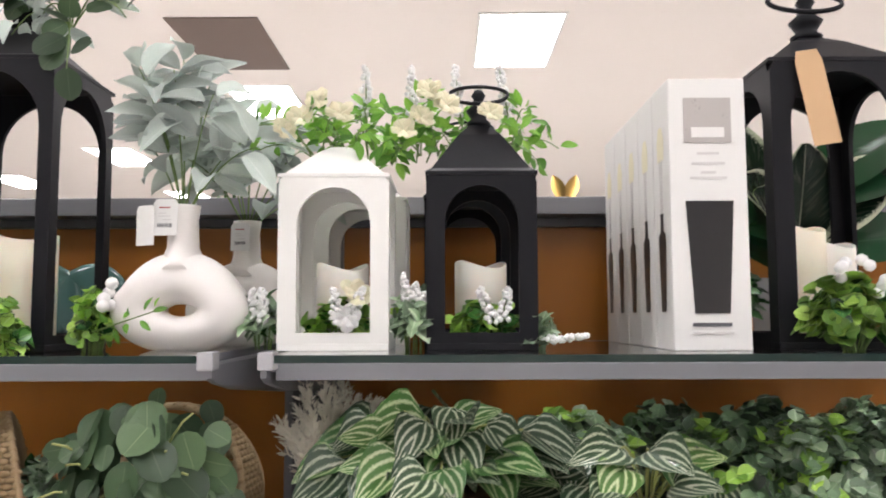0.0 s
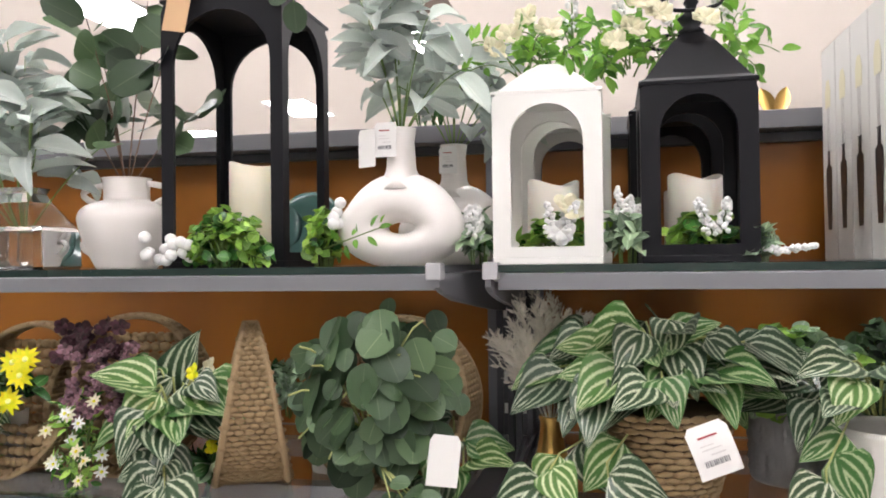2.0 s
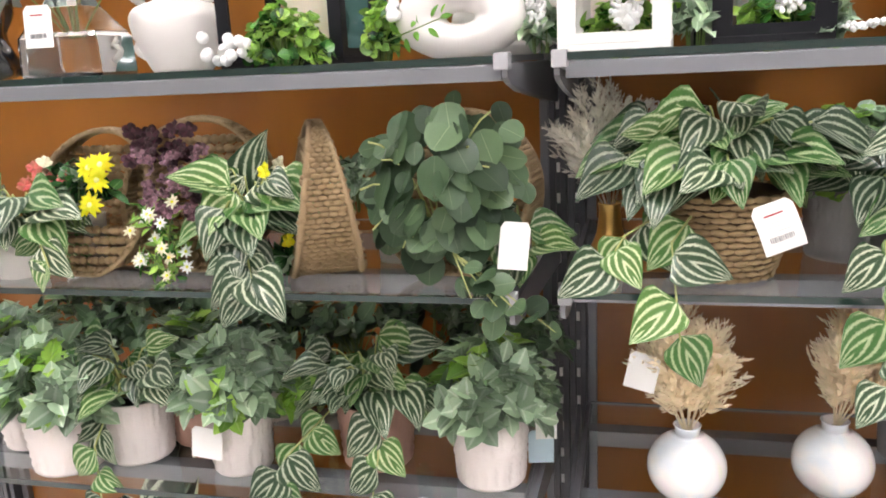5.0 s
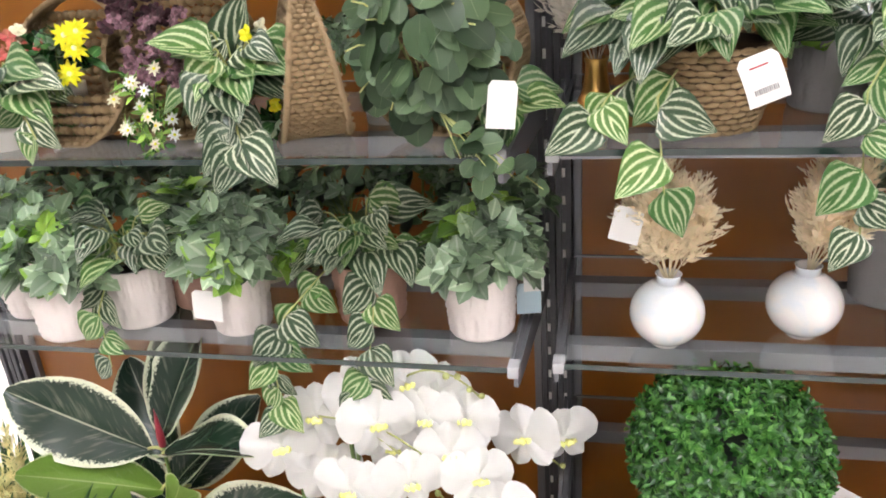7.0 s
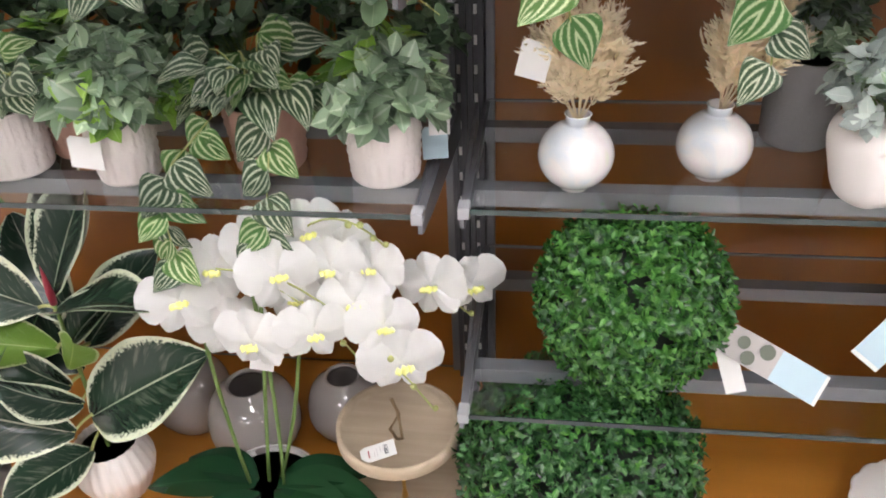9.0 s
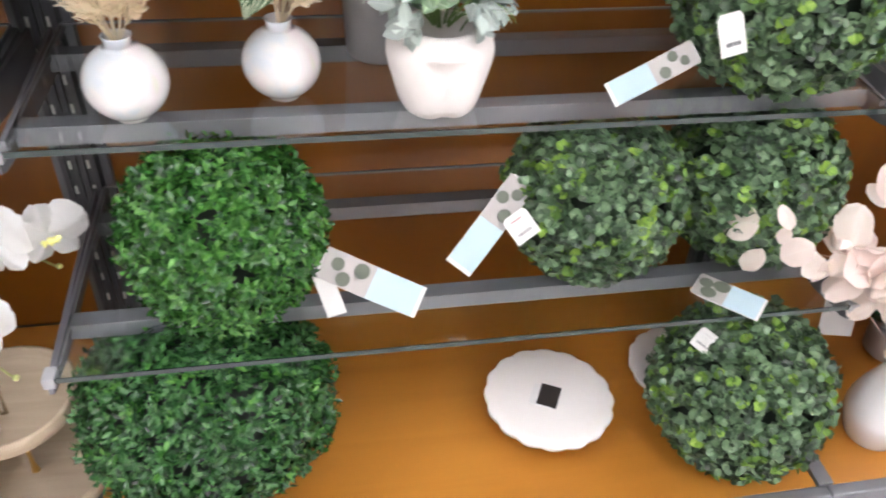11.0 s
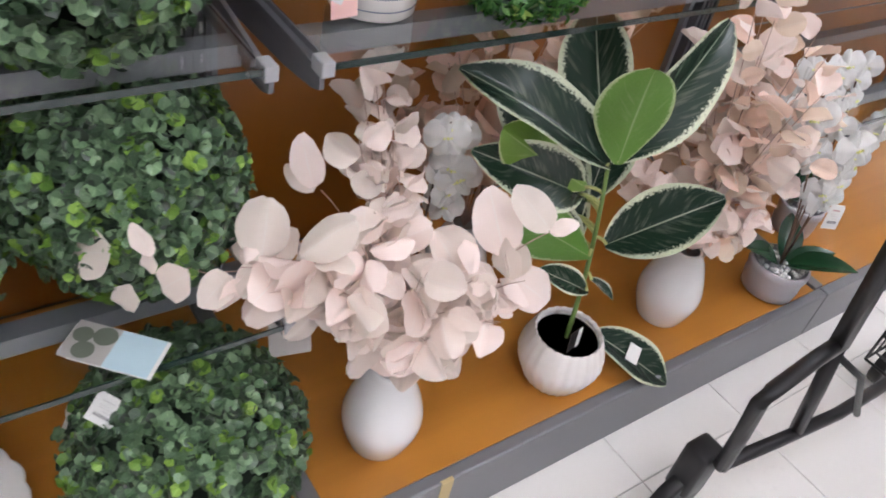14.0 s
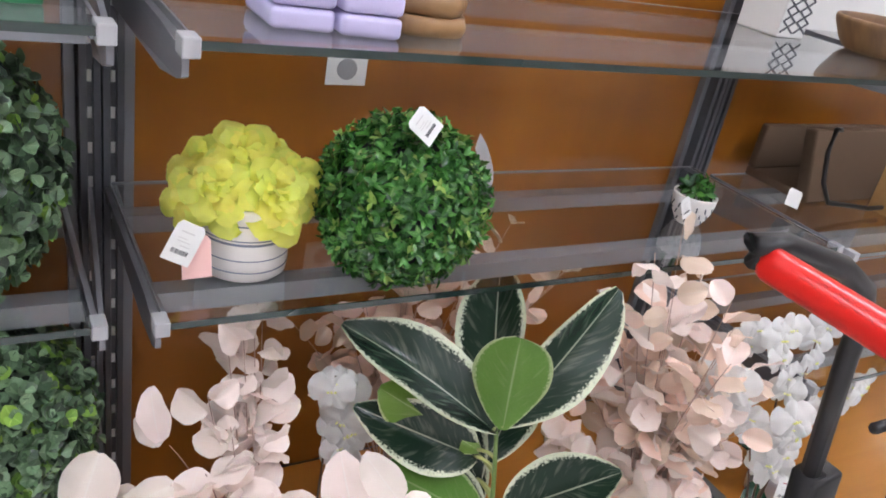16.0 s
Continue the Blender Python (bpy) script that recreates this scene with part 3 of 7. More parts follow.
PURPLE = leaf_material("dusky_purple_petal", (0.17, 0.085, 0.105), (0.42, 0.27, 0.30), rough=0.6, midrib=0.0, per_object=0.6)
MAROON = leaf_material("dark_maroon_petal", (0.055, 0.018, 0.026), (0.14, 0.06, 0.075), rough=0.6, midrib=0.0, per_object=0.5)
CREAM_PETAL = leaf_material("cream_petal", (0.74, 0.70, 0.50), (0.84, 0.82, 0.70), rough=0.55, midrib=0.0, per_object=0.1)
GARLAND = leaf_material("garland_leaf", (0.17, 0.40, 0.05), (0.42, 0.60, 0.20), rough=0.42, midrib=0.06, translucent=0.35, per_object=0.45)
GRASS = leaf_material("grass_blade", (0.06, 0.17, 0.045), (0.20, 0.33, 0.10), rough=0.45, midrib=0.1, per_object=0.3)
ORCHID_LEAF = leaf_material("dark_orchid_leaf", (0.012, 0.05, 0.02), (0.03, 0.10, 0.04), rough=0.25, midrib=0.04, per_object=0.15)
PLUME = leaf_material("pampas_plume", (0.95, 0.86, 0.68), (0.97, 0.92, 0.80), rough=0.9, midrib=0.0, translucent=0.6, per_object=0.05, spec=0.1)
PLUME_GREY = leaf_material("grey_pampas_plume", (0.93, 0.90, 0.82), (0.96, 0.94, 0.88), rough=0.9, midrib=0.0, translucent=0.6, per_object=0.05, spec=0.1)
PLUME_YELLOW = leaf_material("yellow_foxtail", (0.88, 0.82, 0.42), (0.94, 0.90, 0.62), rough=0.9, midrib=0.0, translucent=0.1, per_object=0.12, spec=0.1)
BERRY = material("white_berry", (0.80, 0.79, 0.78), 0.4, 0, 0.03, 60)
GOLD = material("brushed_gold", (0.62, 0.40, 0.13), 0.3, 1.0, 0.1, 60)
TERRACOTTA = material("blush_terracotta", (0.42, 0.245, 0.19), 0.7, 0, 0.12, 50, 0.2, 300)
POT_WASH = material("whitewashed_clay", (0.64, 0.58, 0.555), 0.75, 0, 0.24, 45, 0.6, 130)
POT_GREY = material("grey_stone_pot", (0.27, 0.26, 0.26), 0.7, 0, 0.15, 60, 0.4, 200)
POT_LILAC = material("grey_glazed_pot", (0.42, 0.40, 0.43), 0.3, 0, 0.06, 50, 0.05, 100)
GREY_GLOSS = material("grey_glossy_glaze", (0.30, 0.27, 0.26), 0.1, 0, 0.15, 18, coat=0.8)
BLACK_GLOSS = material("black_glossy_ceramic", (0.008, 0.008, 0.009), 0.08, 0, 0.2, 20, coat=1.0)
TRAY = wood_material("whitewashed_wood", (0.40, 0.31, 0.21), (0.56, 0.46, 0.34), 0.6, (4.0, 40.0, 40.0))
ACACIA = wood_material("brown_wood", (0.12, 0.06, 0.025), (0.36, 0.20, 0.08), 0.45, (3.0, 40.0, 12.0))
PALE_WOOD = wood_material("pale_wood", (0.42, 0.24, 0.09), (0.55, 0.34, 0.14), 0.5, (3.0, 40.0, 40.0))
RED = material("red_plastic", (0.62, 0.018, 0.014), 0.28, 0, 0.05, 30, 0.02, 80)
CART = material("black_powder_coat", (0.014, 0.013, 0.014), 0.38, 0.2, 0.2, 40, 0.04, 300)
RUBBER = material("grey_rubber", (0.10, 0.10, 0.105), 0.7, 0, 0.15, 40)
LILAC_BOX = material("lilac_card", (0.52, 0.47, 0.70), 0.45, 0, 0.05, 40)
GREEN_BOX = material("green_card", (0.02, 0.16, 0.06), 0.4, 0, 0.08, 40)
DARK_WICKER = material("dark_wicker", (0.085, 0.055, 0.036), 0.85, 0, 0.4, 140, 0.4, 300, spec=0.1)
STONES = material("white_pebbles", (0.66, 0.64, 0.63), 0.6, 0, 0.15, 80, island=0.5)
TAPE = material("masking_tape", (0.52, 0.40, 0.19), 0.55, 0, 0.08, 60)
GREEN_GLASS = material("green_glass_plate", (0.05, 0.11, 0.10), 0.12, 0, 0.3, 25, coat=0.6)
SAND_CARD = material("floral_card", (0.72, 0.45, 0.42), 0.5, 0, 0.3, 60)
DARK_PRINT = material("dark_print", (0.028, 0.024, 0.022), 0.35, 0, 0.15, 60)

M_STRIPE = [leaf_mesh("striped_leaf", "heart", STRIPE, k, nu=9, nv=6, droop=0.12 + 0.08 * k, fold=0.16, wave=0.015) for k in range(3)]
M_STRIPE += [leaf_mesh("light_striped_leaf", "heart", STRIPE_LIGHT, 7 + k, nu=9, nv=6, droop=0.1 + 0.1 * k, fold=0.2, wave=0.02) for k in range(2)]
M_SILVER = [leaf_mesh("silver_leaf", "round", SILVER, k, nu=7, nv=4, droop=0.06 + 0.06 * k, fold=0.06, wave=0.01) for k in range(3)]
M_PALE = [leaf_mesh("pale_leaf", "oval", SILVER_PALE, k, nu=8, nv=4, droop=0.15 + 0.22 * k, fold=0.34, wave=0.03) for k in range(3)]


def rubber_leaf(k):
    """A thick blade with a dark upper face and a bright green underside."""
    v, f, uv = leaf_grid("paddle", 16, 8, 0.1 + 0.12 * k, 0.2 + 0.05 * k, 0.014, k)
    n = len(v)
    low = v - np.array((0, 0, 0.005))
    me = raw_mesh("rubber_leaf", np.concatenate((v, low)), list(f) + [tuple(i + n for i in reversed(q)) for q in f], FICUS, np.concatenate((uv, uv)))
    me.materials.append(FICUS_BRIGHT)
    for p in me.polygons[len(f):]:
        p.material_index = 1
    return me


M_FICUS = [rubber_leaf(k) for k in range(3)]
M_PINK = [leaf_mesh("pink_leaf", "round", PINK, k, nu=8, nv=6, droop=0.05 + 0.25 * k, fold=0.42 - 0.38 * k, wave=0.05) for k in range(3)]
M_PEACH = [leaf_mesh("peach_leaf", "round", PINK_DEEP, k, nu=8, nv=6, droop=0.05 + 0.25 * k, fold=0.28 - 0.4 * k, wave=0.035) for k in range(2)]
M_GARLAND = [leaf_mesh("garland_leaf", "oval", GARLAND, k, nu=6, nv=2, droop=0.15, fold=0.18) for k in range(2)]
M_ORCHID_LEAF = leaf_mesh("orchid_leaf", "oval", ORCHID_LEAF, 1, nu=12, nv=6, droop=0.35, fold=0.14)
G_OVAL = [leaf_grid("oval", 5, 2, 0.15, 0.25, 0.0, k) for k in range(2)]
G_ROUND = [leaf_grid("round", 4, 2, 0.1, 0.2, 0.0, k) for k in range(2)]
G_SPEAR = [leaf_grid("spear", 4, 2, 0.2, 0.2, 0.0, k) for k in range(2)]
G_FIBRE = leaf_grid("spear", 3, 1, 0.15, 0.0, 0.0, 3)
G_PETAL = [leaf_grid("petal", 7, 6, 0.1 + 0.22 * k, -0.26, 0.06, k) for k in range(3)]


# ---- plants ----
def blade(t, meshes, rng, base, direction, normal, size, name="leaf", wide=1.0):
    return link(name, meshes[rng.randrange(len(meshes))], t, at=orient(base, direction, normal, size, wide))


def topiary(x, y, z, r, seed, mats, grids, size, count, label, squash=(1, 1, 1), group="topiary balls", clump=0.0):
    """A clipped ball: a near-black core, painted as the shade in the gaps, and some thousand small leaves that stand
    out of it.
    """
    rng = random.Random(seed)
    t = thing("topiary_ball", label, "topiary ball", (x, y, z), group)
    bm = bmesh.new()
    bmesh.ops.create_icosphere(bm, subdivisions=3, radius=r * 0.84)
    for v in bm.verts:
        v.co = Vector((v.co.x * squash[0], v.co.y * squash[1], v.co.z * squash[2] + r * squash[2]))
    part("core", bm, CORE, t, "near-black core painted as the shade between leaves")
    sets = [[] for _ in mats]
    per = 7
    wide = 0.92 if clump < 0.05 else 1.15
    for i in range(count // per):
        d = sphere_dir(rng)
        rr = r * (rng.uniform(0.84, 0.965) + rng.uniform(-clump, clump) * 0.4)
        p = Vector((d.x * squash[0], d.y * squash[1], d.z * squash[2])) * rr + Vector((0, 0, r * squash[2]))
        axis = (d + sphere_dir(rng) * 0.55 + Vector((0, 0, 0.2))).normalized()
        o = axis.orthogonal().normalized()
        q = axis.cross(o)
        a0 = rng.uniform(0, 6.28)
        idx = 1 if len(mats) > 1 and rng.random() < 0.15 else 0
        for k in range(per):
            tier = k % 3
            a = a0 + 2.4 * k + rng.uniform(-0.3, 0.3)
            s = o * math.cos(a) + q * math.sin(a)
            lift = (0.35, 0.7, 1.15)[tier] * rng.uniform(0.7, 1.25)
            along = (s + axis * lift).normalized()
            face = (axis - s * lift * 0.8).normalized()
            which = idx if tier or not idx else 0
            sets[which].append(orient(p + axis * size * 0.4 * tier, along, face, size * rng.uniform(0.75, 1.2) * (1.1 - 0.15 * tier), wide))
    for fr, m in zip(sets, mats):
        if fr:
            scatter_leaves("foliage", fr, grids, m, t)
    return t


def bush(t, centre, radii, count, size, seed, mats, grids, wide=1.0, rosette=5, lower=-0.25):
    """Sprigs of small leaves that fill a dome, as rosettes at the ends of short twigs."""
    rng = random.Random(seed)
    sets = [[] for _ in mats]
    paths = []
    c = Vector(centre)
    for i in range(count):
        d = sphere_dir(rng)
        while d.z < lower:
            d = sphere_dir(rng)
        k = rng.uniform(0.5, 1.0) ** 0.45
        tip = c + Vector((d.x * radii[0], d.y * radii[1], d.z * radii[2])) * k
        up = (d + Vector((0, 0, 0.5))).normalized()
        if i % 3 == 0:
            paths.append(bend(c + Vector((d.x * 0.01, d.y * 0.01, -0.03)), tip, 0.012, 4))
        which = rng.randrange(len(mats)) if rng.random() < 0.45 else 0
        a0 = rng.uniform(0, 6)
        o = up.orthogonal().normalized()
        q = up.cross(o)
        for j in range(rosette):
            a = a0 + 2 * math.pi * j / rosette + rng.uniform(-0.4, 0.4)
            s = o * math.cos(a) + q * math.sin(a)
            along = (s * 0.85 + up * rng.uniform(0.2, 1.15)).normalized()
            sets[which].append(orient(tip - up * rng.uniform(0, 0.02), along, up, size * rng.uniform(0.7, 1.25), wide))
    for fr, m in zip(sets, mats):
        if fr:
            scatter_leaves("foliage", fr, grids, m, t)
    if paths:
        tagged(tubes("twig", paths, 0.0011, STEM, t, "thin green twigs", 4, 0.6), kind="stuff")


def striped_leaves(t, centre, radii, count, size, seed, front=0.35, meshes=None, low=-0.4):
    """Large striped leaves on arching stems out of one centre, turned outwards and down."""
    rng = random.Random(seed)
    c = Vector(centre)
    paths = []
    for i in range(count):
        d = sphere_dir(rng)
        while d.z < low or d.y > front:
            d = sphere_dir(rng)
        k = rng.uniform(0.45, 1.0)
        base = c + Vector((d.x * radii[0], d.y * radii[1], d.z * radii[2])) * k
        s = size * rng.uniform(0.7, 1.2)
        out = Vector((d.x, d.y * 0.7, 0)).normalized() if abs(d.x) + abs(d.y) > 0.05 else Vector((0, -1, 0))
        along = (out * 0.8 + Vector((rng.uniform(-0.5, 0.5), rng.uniform(-0.3, 0.1), rng.uniform(-0.95, 0.25)))).normalized()
        face = (Vector((d.x * 0.4, -0.75, 0.75)) + Vector((rng.uniform(-0.35, 0.35), 0, rng.uniform(-0.3, 0.3)))).normalized()
        blade(t, meshes or M_STRIPE, rng, base, along, face, s)
        paths.append(bend(c + Vector((d.x * 0.015, d.y * 0.015, -0.02)), base, 0.02, 6))
    tagged(tubes("stem", paths, 0.0014, STEM_PALE, t, "pale green leaf stems", 5), kind="stuff")


def vine(t, points, count, size, seed, meshes=None):
    """A trailing stem with leaves on both sides of it."""
    rng = random.Random(seed)
    tubes("vine", [points], 0.0013, STEM_PALE, t, "pale green trailing stem", 5)
    pts = [Vector(p) for p in points]
    for i in range(count):
        u = (i + 0.6) / count * (len(pts) - 1)
        k = min(int(u), len(pts) - 2)
        p = pts[k].lerp(pts[k + 1], u - k)
        side = 1 if i % 2 else -1
        along = Vector((side * rng.uniform(0.35, 0.9), rng.uniform(-0.5, 0.0), rng.uniform(-1.0, -0.3))).normalized()
        face = Vector((rng.uniform(-0.3, 0.3), -0.9, rng.uniform(0.2, 0.7)))
        blade(t, meshes or M_STRIPE, rng, p, along, face, size * rng.uniform(0.75, 1.2))


def plume(t, base, tip, width, seed, mat, strands=150, name="plume"):
    """A feathery plume: a bowed stalk, side sprays that part from it at a slant, and fine fibres on every spray."""
    rng = random.Random(seed)
    a, b = Vector(base), Vector(tip)
    d = (b - a).normalized()
    o = d.orthogonal().normalized()
    q = d.cross(o)
    stalk = bend(a, b, 0.0, 9, o * rng.uniform(-0.012, 0.012))
    vs, fs = tube_data(stalk, 0.0012, 4, 0.4)
    vs = [tuple(v) for v in vs]
    sprays = strands // 4
    for i in range(sprays):
        u = 0.22 + 0.76 * (i + rng.random()) / sprays
        k = min(int(u * 8), 7)
        p = stalk[k].lerp(stalk[k + 1], u * 8 - k)
        ang = rng.uniform(0, 6.283)
        s = o * math.cos(ang) + q * math.sin(ang)
        long = width * (0.35 + 0.85 * math.sin(math.pi * min(1.0, (1.06 - u) * 0.9))) * rng.uniform(0.7, 1.15)
        way = (s * rng.uniform(0.35, 0.75) + d).normalized()
        for j in range(8):
            f = 0.12 + 0.88 * j / 7
            along = (way + sphere_dir(rng) * 0.55).normalized()
            m = np.array(orient(p + way * long * f * 0.85, along, s + Vector((0, -0.5, 0.4)), long * rng.uniform(0.3, 0.55), rng.uniform(0.5, 0.85)))
            v, g, uv = G_FIBRE
            n = len(vs)
            vs.extend(tuple(x) for x in v @ m[:3, :3].T + m[:3, 3])
            fs.extend(tuple(c + n for c in h) for h in g)
    return link(name, raw_mesh(name, vs, fs, mat), t)


def orchid_flower(t, p, face, size, seed, lip=1.0):
    """Five petals and a yellow lip; two broad petals, three narrow sepals."""
    rng = random.Random(seed)
    n = Vector(face).normalized()
    up = Vector((rng.uniform(-0.3, 0.3), 0, 1))
    up = (up - n * up.dot(n)).normalized()
    side = up.cross(n)
    fr = []
    for ang, s, w in ((0, 0.50, 0.72), (148, 0.50, 0.66), (212, 0.50, 0.66), (78, 0.50, 1.15), (282, 0.50, 1.15)):
        a = radians(ang)
        along = up * math.cos(a) + side * math.sin(a) + n * rng.uniform(0.05, 0.25)
        fr.append((orient(Vector(p), along, n, size * s * (1.12 if ang in (78, 282) else 1.0), w * 1.2)))
    vs, fs, us, k = [], [], [], 0
    for i, m in enumerate(fr):
        v, f, uv = G_PETAL[i % 3]
        a = np.array(m)
        vs.append(v @ a[:3, :3].T + a[:3, 3])
        us.append(uv)
        fs.extend([tuple(x + k for x in g) for g in f])
        k += len(v)
    fl = link("flower", raw_mesh("flower", np.concatenate(vs), fs, ORCHID, np.concatenate(us)), t)
    bm = bmesh.new()
    for s, off in ((0.075, 0.0), (0.06, -0.085), (0.06, 0.085)):
        r = bmesh.ops.create_icosphere(bm, subdivisions=2, radius=size * s * lip, matrix=Matrix.Translation(Vector(p) + n * size * 0.16 * lip - up * size * 0.03 + side * size * off))
        for v in r["verts"]:
            v.co += n * size * 0.03 * math.sin(v.co.x * 900)
    part("lip", bm, YELLOW_LIP, fl, "yellow lip")


def flower_head(t, p, face, size, mat, seed, petals=9, name="flower", centre=None, kind=None, cup=0.25):
    rng = random.Random(seed)
    n = Vector(face).normalized()
    o = n.orthogonal().normalized()
    q = n.cross(o)
    fr = []
    for ring, (cnt, lift, s) in enumerate(((petals, cup, 0.5), (max(3, petals - 3), cup + 0.6, 0.36))):
        for i in range(cnt):
            a = 2 * math.pi * (i + 0.5 * ring) / cnt + rng.uniform(-0.15, 0.15)
            s1 = o * math.cos(a) + q * math.sin(a)
            fr.append(orient(Vector(p), s1 + n * lift, n - s1 * lift, size * s * rng.uniform(0.85, 1.1), 1.0))
    grids = kind or G_PETAL
    vs, fs, us, k = [], [], [], 0
    for i, m in enumerate(fr):
        v, f, uv = grids[i % len(grids)]
        a = np.array(m)
        vs.append(v @ a[:3, :3].T + a[:3, 3])
        us.append(uv)
        fs.extend([tuple(x + k for x in g) for g in f])
        k += len(v)
    fl = link(name, raw_mesh(name, np.concatenate(vs), fs, mat, np.concatenate(us)), t)
    if centre is not None:
        bm = bmesh.new()
        bmesh.ops.create_icosphere(bm, subdivisions=2, radius=size * 0.1, matrix=Matrix.Translation(Vector(p) + n * size * 0.06))
        part("eye", bm, centre, fl, "yellow flower eye")
    return fl


def berries(t, points, r):
    bm = bmesh.new()
    bmesh.ops.create_icosphere(bm, subdivisions=2, radius=r)
    me = None
    for p in points:
        if me is None:
            me = part("berry", bm, BERRY, t, "white berry", at=Matrix.Translation(p)).data
        else:
            link("berry", me, t, at=Matrix.Translation(p))


def leafy_spray(t, start, end, count, size, seed, meshes, stem=STEM, sag=0.03, spread=1.0, turn=0.5, first=0.3):
    """One stem with leaves in pairs along its outer part."""
    rng = random.Random(seed)
    pts = bend(start, end, sag, 9)
    tubes("stem", [pts], 0.0012, stem, t, "", 5, 0.5)
    d = (Vector(end) - Vector(start)).normalized()
    for i in range(count):
        u = first + (1 - first) * (i + 0.5) / count
        k = min(int(u * 8), 7)
        p = pts[k].lerp(pts[k + 1], u * 8 - k)
        o = d.cross(sphere_dir(rng))
        o = o.normalized() if o.length > 1e-3 else d.orthogonal()
        along = (o * spread + d * rng.uniform(0.1, 0.8)).normalized()
        face = (Vector((rng.uniform(-0.4, 0.4), -0.8, 0.6)) + sphere_dir(rng) * turn)
        blade(t, meshes, rng, p + along * 0.006, along, face, size * rng.uniform(0.7, 1.2), wide=rng.uniform(0.8, 1.08))


# ---- vessels ----
def vessel(t, profile, mat, name="body", n=48, label="", **kw):
    return part(name, lathe(profile, n, **kw), mat, t, label)


def hollow(outer, wall=0.004, floor=0.006):
    """Closes an outside profile with an inside wall."""
    inner = [(max(r - wall, 0.002), z) for r, z in outer if z > outer[0][1] + floor]
    return [(0.0, outer[0][1])] + list(outer) + list(reversed(inner)) + [(0.0, outer[0][1] + floor)]


def clay_pot(x, y, z, r, h, mat, label, name="flower_pot", top=1.12, rows=0):
    t = thing(name, label, "potted plant", (x, y, z), "potted plants")
    prof = [(r * 0.94, 0.0), (r, 0.004)]
    steps = 14
    for i in range(1, steps):
        k = i / steps
        prof.append((r * (1 + (top - 1) * k) + (0.0012 * math.cos(i * math.pi) if rows else 0), h * k))
    prof += [(r * top, h), (r * top - 0.001, h + 0.001)]
    n = 120
    pot = lathe(hollow(prof), n)
    rg = random.Random(int(x * 1000) % 97)
    cut = [rg.choice((-0.0022, -0.0006, 0.0004, 0.0008)) for _ in range(n)]
    for i, vert in enumerate(pot.verts):
        up = vert.co.z / h
        if rows and 0.05 < up < 0.95 and vert.co.xy.length > r * 0.985:
            if up > 0.6:
                deep = cut[i % n]
            elif up > 0.42:
                deep = -0.0012 * (int(up * 14) % 2)
            else:
                deep = -0.0018 if (i % n) % 8 < 3 else 0.0
            vert.co.xy *= 1 + deep / r
    part("pot", pot, mat, t)
    bm = lathe([(0.0, h * 0.86), (r * top * 0.9, h * 0.86)], 24)
    part("soil", bm, SOIL, t, "dark filling")
    return t


def price_tag(name, at, direction, up, w, h, label, seed=0, sku=True, mat=None, bow=0.0):
    """A hang tag that rests against its neighbour: card, bars of print, thin string hole."""
    rng = random.Random(seed)
    w, h = (w * 0.84, h * 0.84) if sku else (w * 0.92, h * 0.92)
    t = new(name)
    z = Vector(direction).normalized()
    u = Vector(up)
    u = (u - z * u.dot(z)).normalized()
    xax = u.cross(z)
    t.matrix_basis = Matrix((xax, u, z)).transposed().to_4x4()
    t.matrix_basis.translation = Vector(at)
    tagged(t, label, "price tag", "price tags")
    bm = bmesh.new()
    n = 8
    rows = []
    for i in range(n + 1):
        k = i / n
        zz = bow * math.sin(math.pi * k)
        c = 0.12 * w if i == n else 0.0
        rows.append([bm.verts.new((-w / 2 + c, (k - 0.5) * h, zz)), bm.verts.new((w / 2 - c, (k - 0.5) * h, zz))])
    for a, b in zip(rows, rows[1:]):
        bm.faces.new((a[0], a[1], b[1], b[0]))
    ret = bmesh.ops.extrude_face_region(bm, geom=bm.faces[:])
    bmesh.ops.translate(bm, vec=(0, 0, -0.0007), verts=[e for e in ret["geom"] if isinstance(e, bmesh.types.BMVert)])
    bmesh.ops.recalc_face_normals(bm, faces=bm.faces[:])
    card = part("card", bm, mat or PAPER, t, smooth=False)

    def bar(y0, y1, x0, x1, m, nm="print"):
        k = (y0 + y1) / 2 + 0.5
        zz = bow * math.sin(math.pi * k) + 0.0005
        part(nm, box(x0 * w, x1 * w, y0 * h, y1 * h, zz, zz + 0.0003), m, card, smooth=False)

    if sku:
        bar(0.25, 0.285, -0.26, 0.2, INK_RED if seed % 2 else INK_PALE)
        bar(0.10, 0.12, -0.28, 0.05, INK_PALE)
        bar(0.02, 0.04, -0.28, 0.2, INK_PALE)
        bar(-0.085, -0.06, -0.1, 0.25, INK_PALE)
        for i in range(12):
            x = -0.3 + 0.05 * i
            bar(-0.28, -0.17, x, x + rng.uniform(0.015, 0.035), INK, "barcode_bar")
    return t


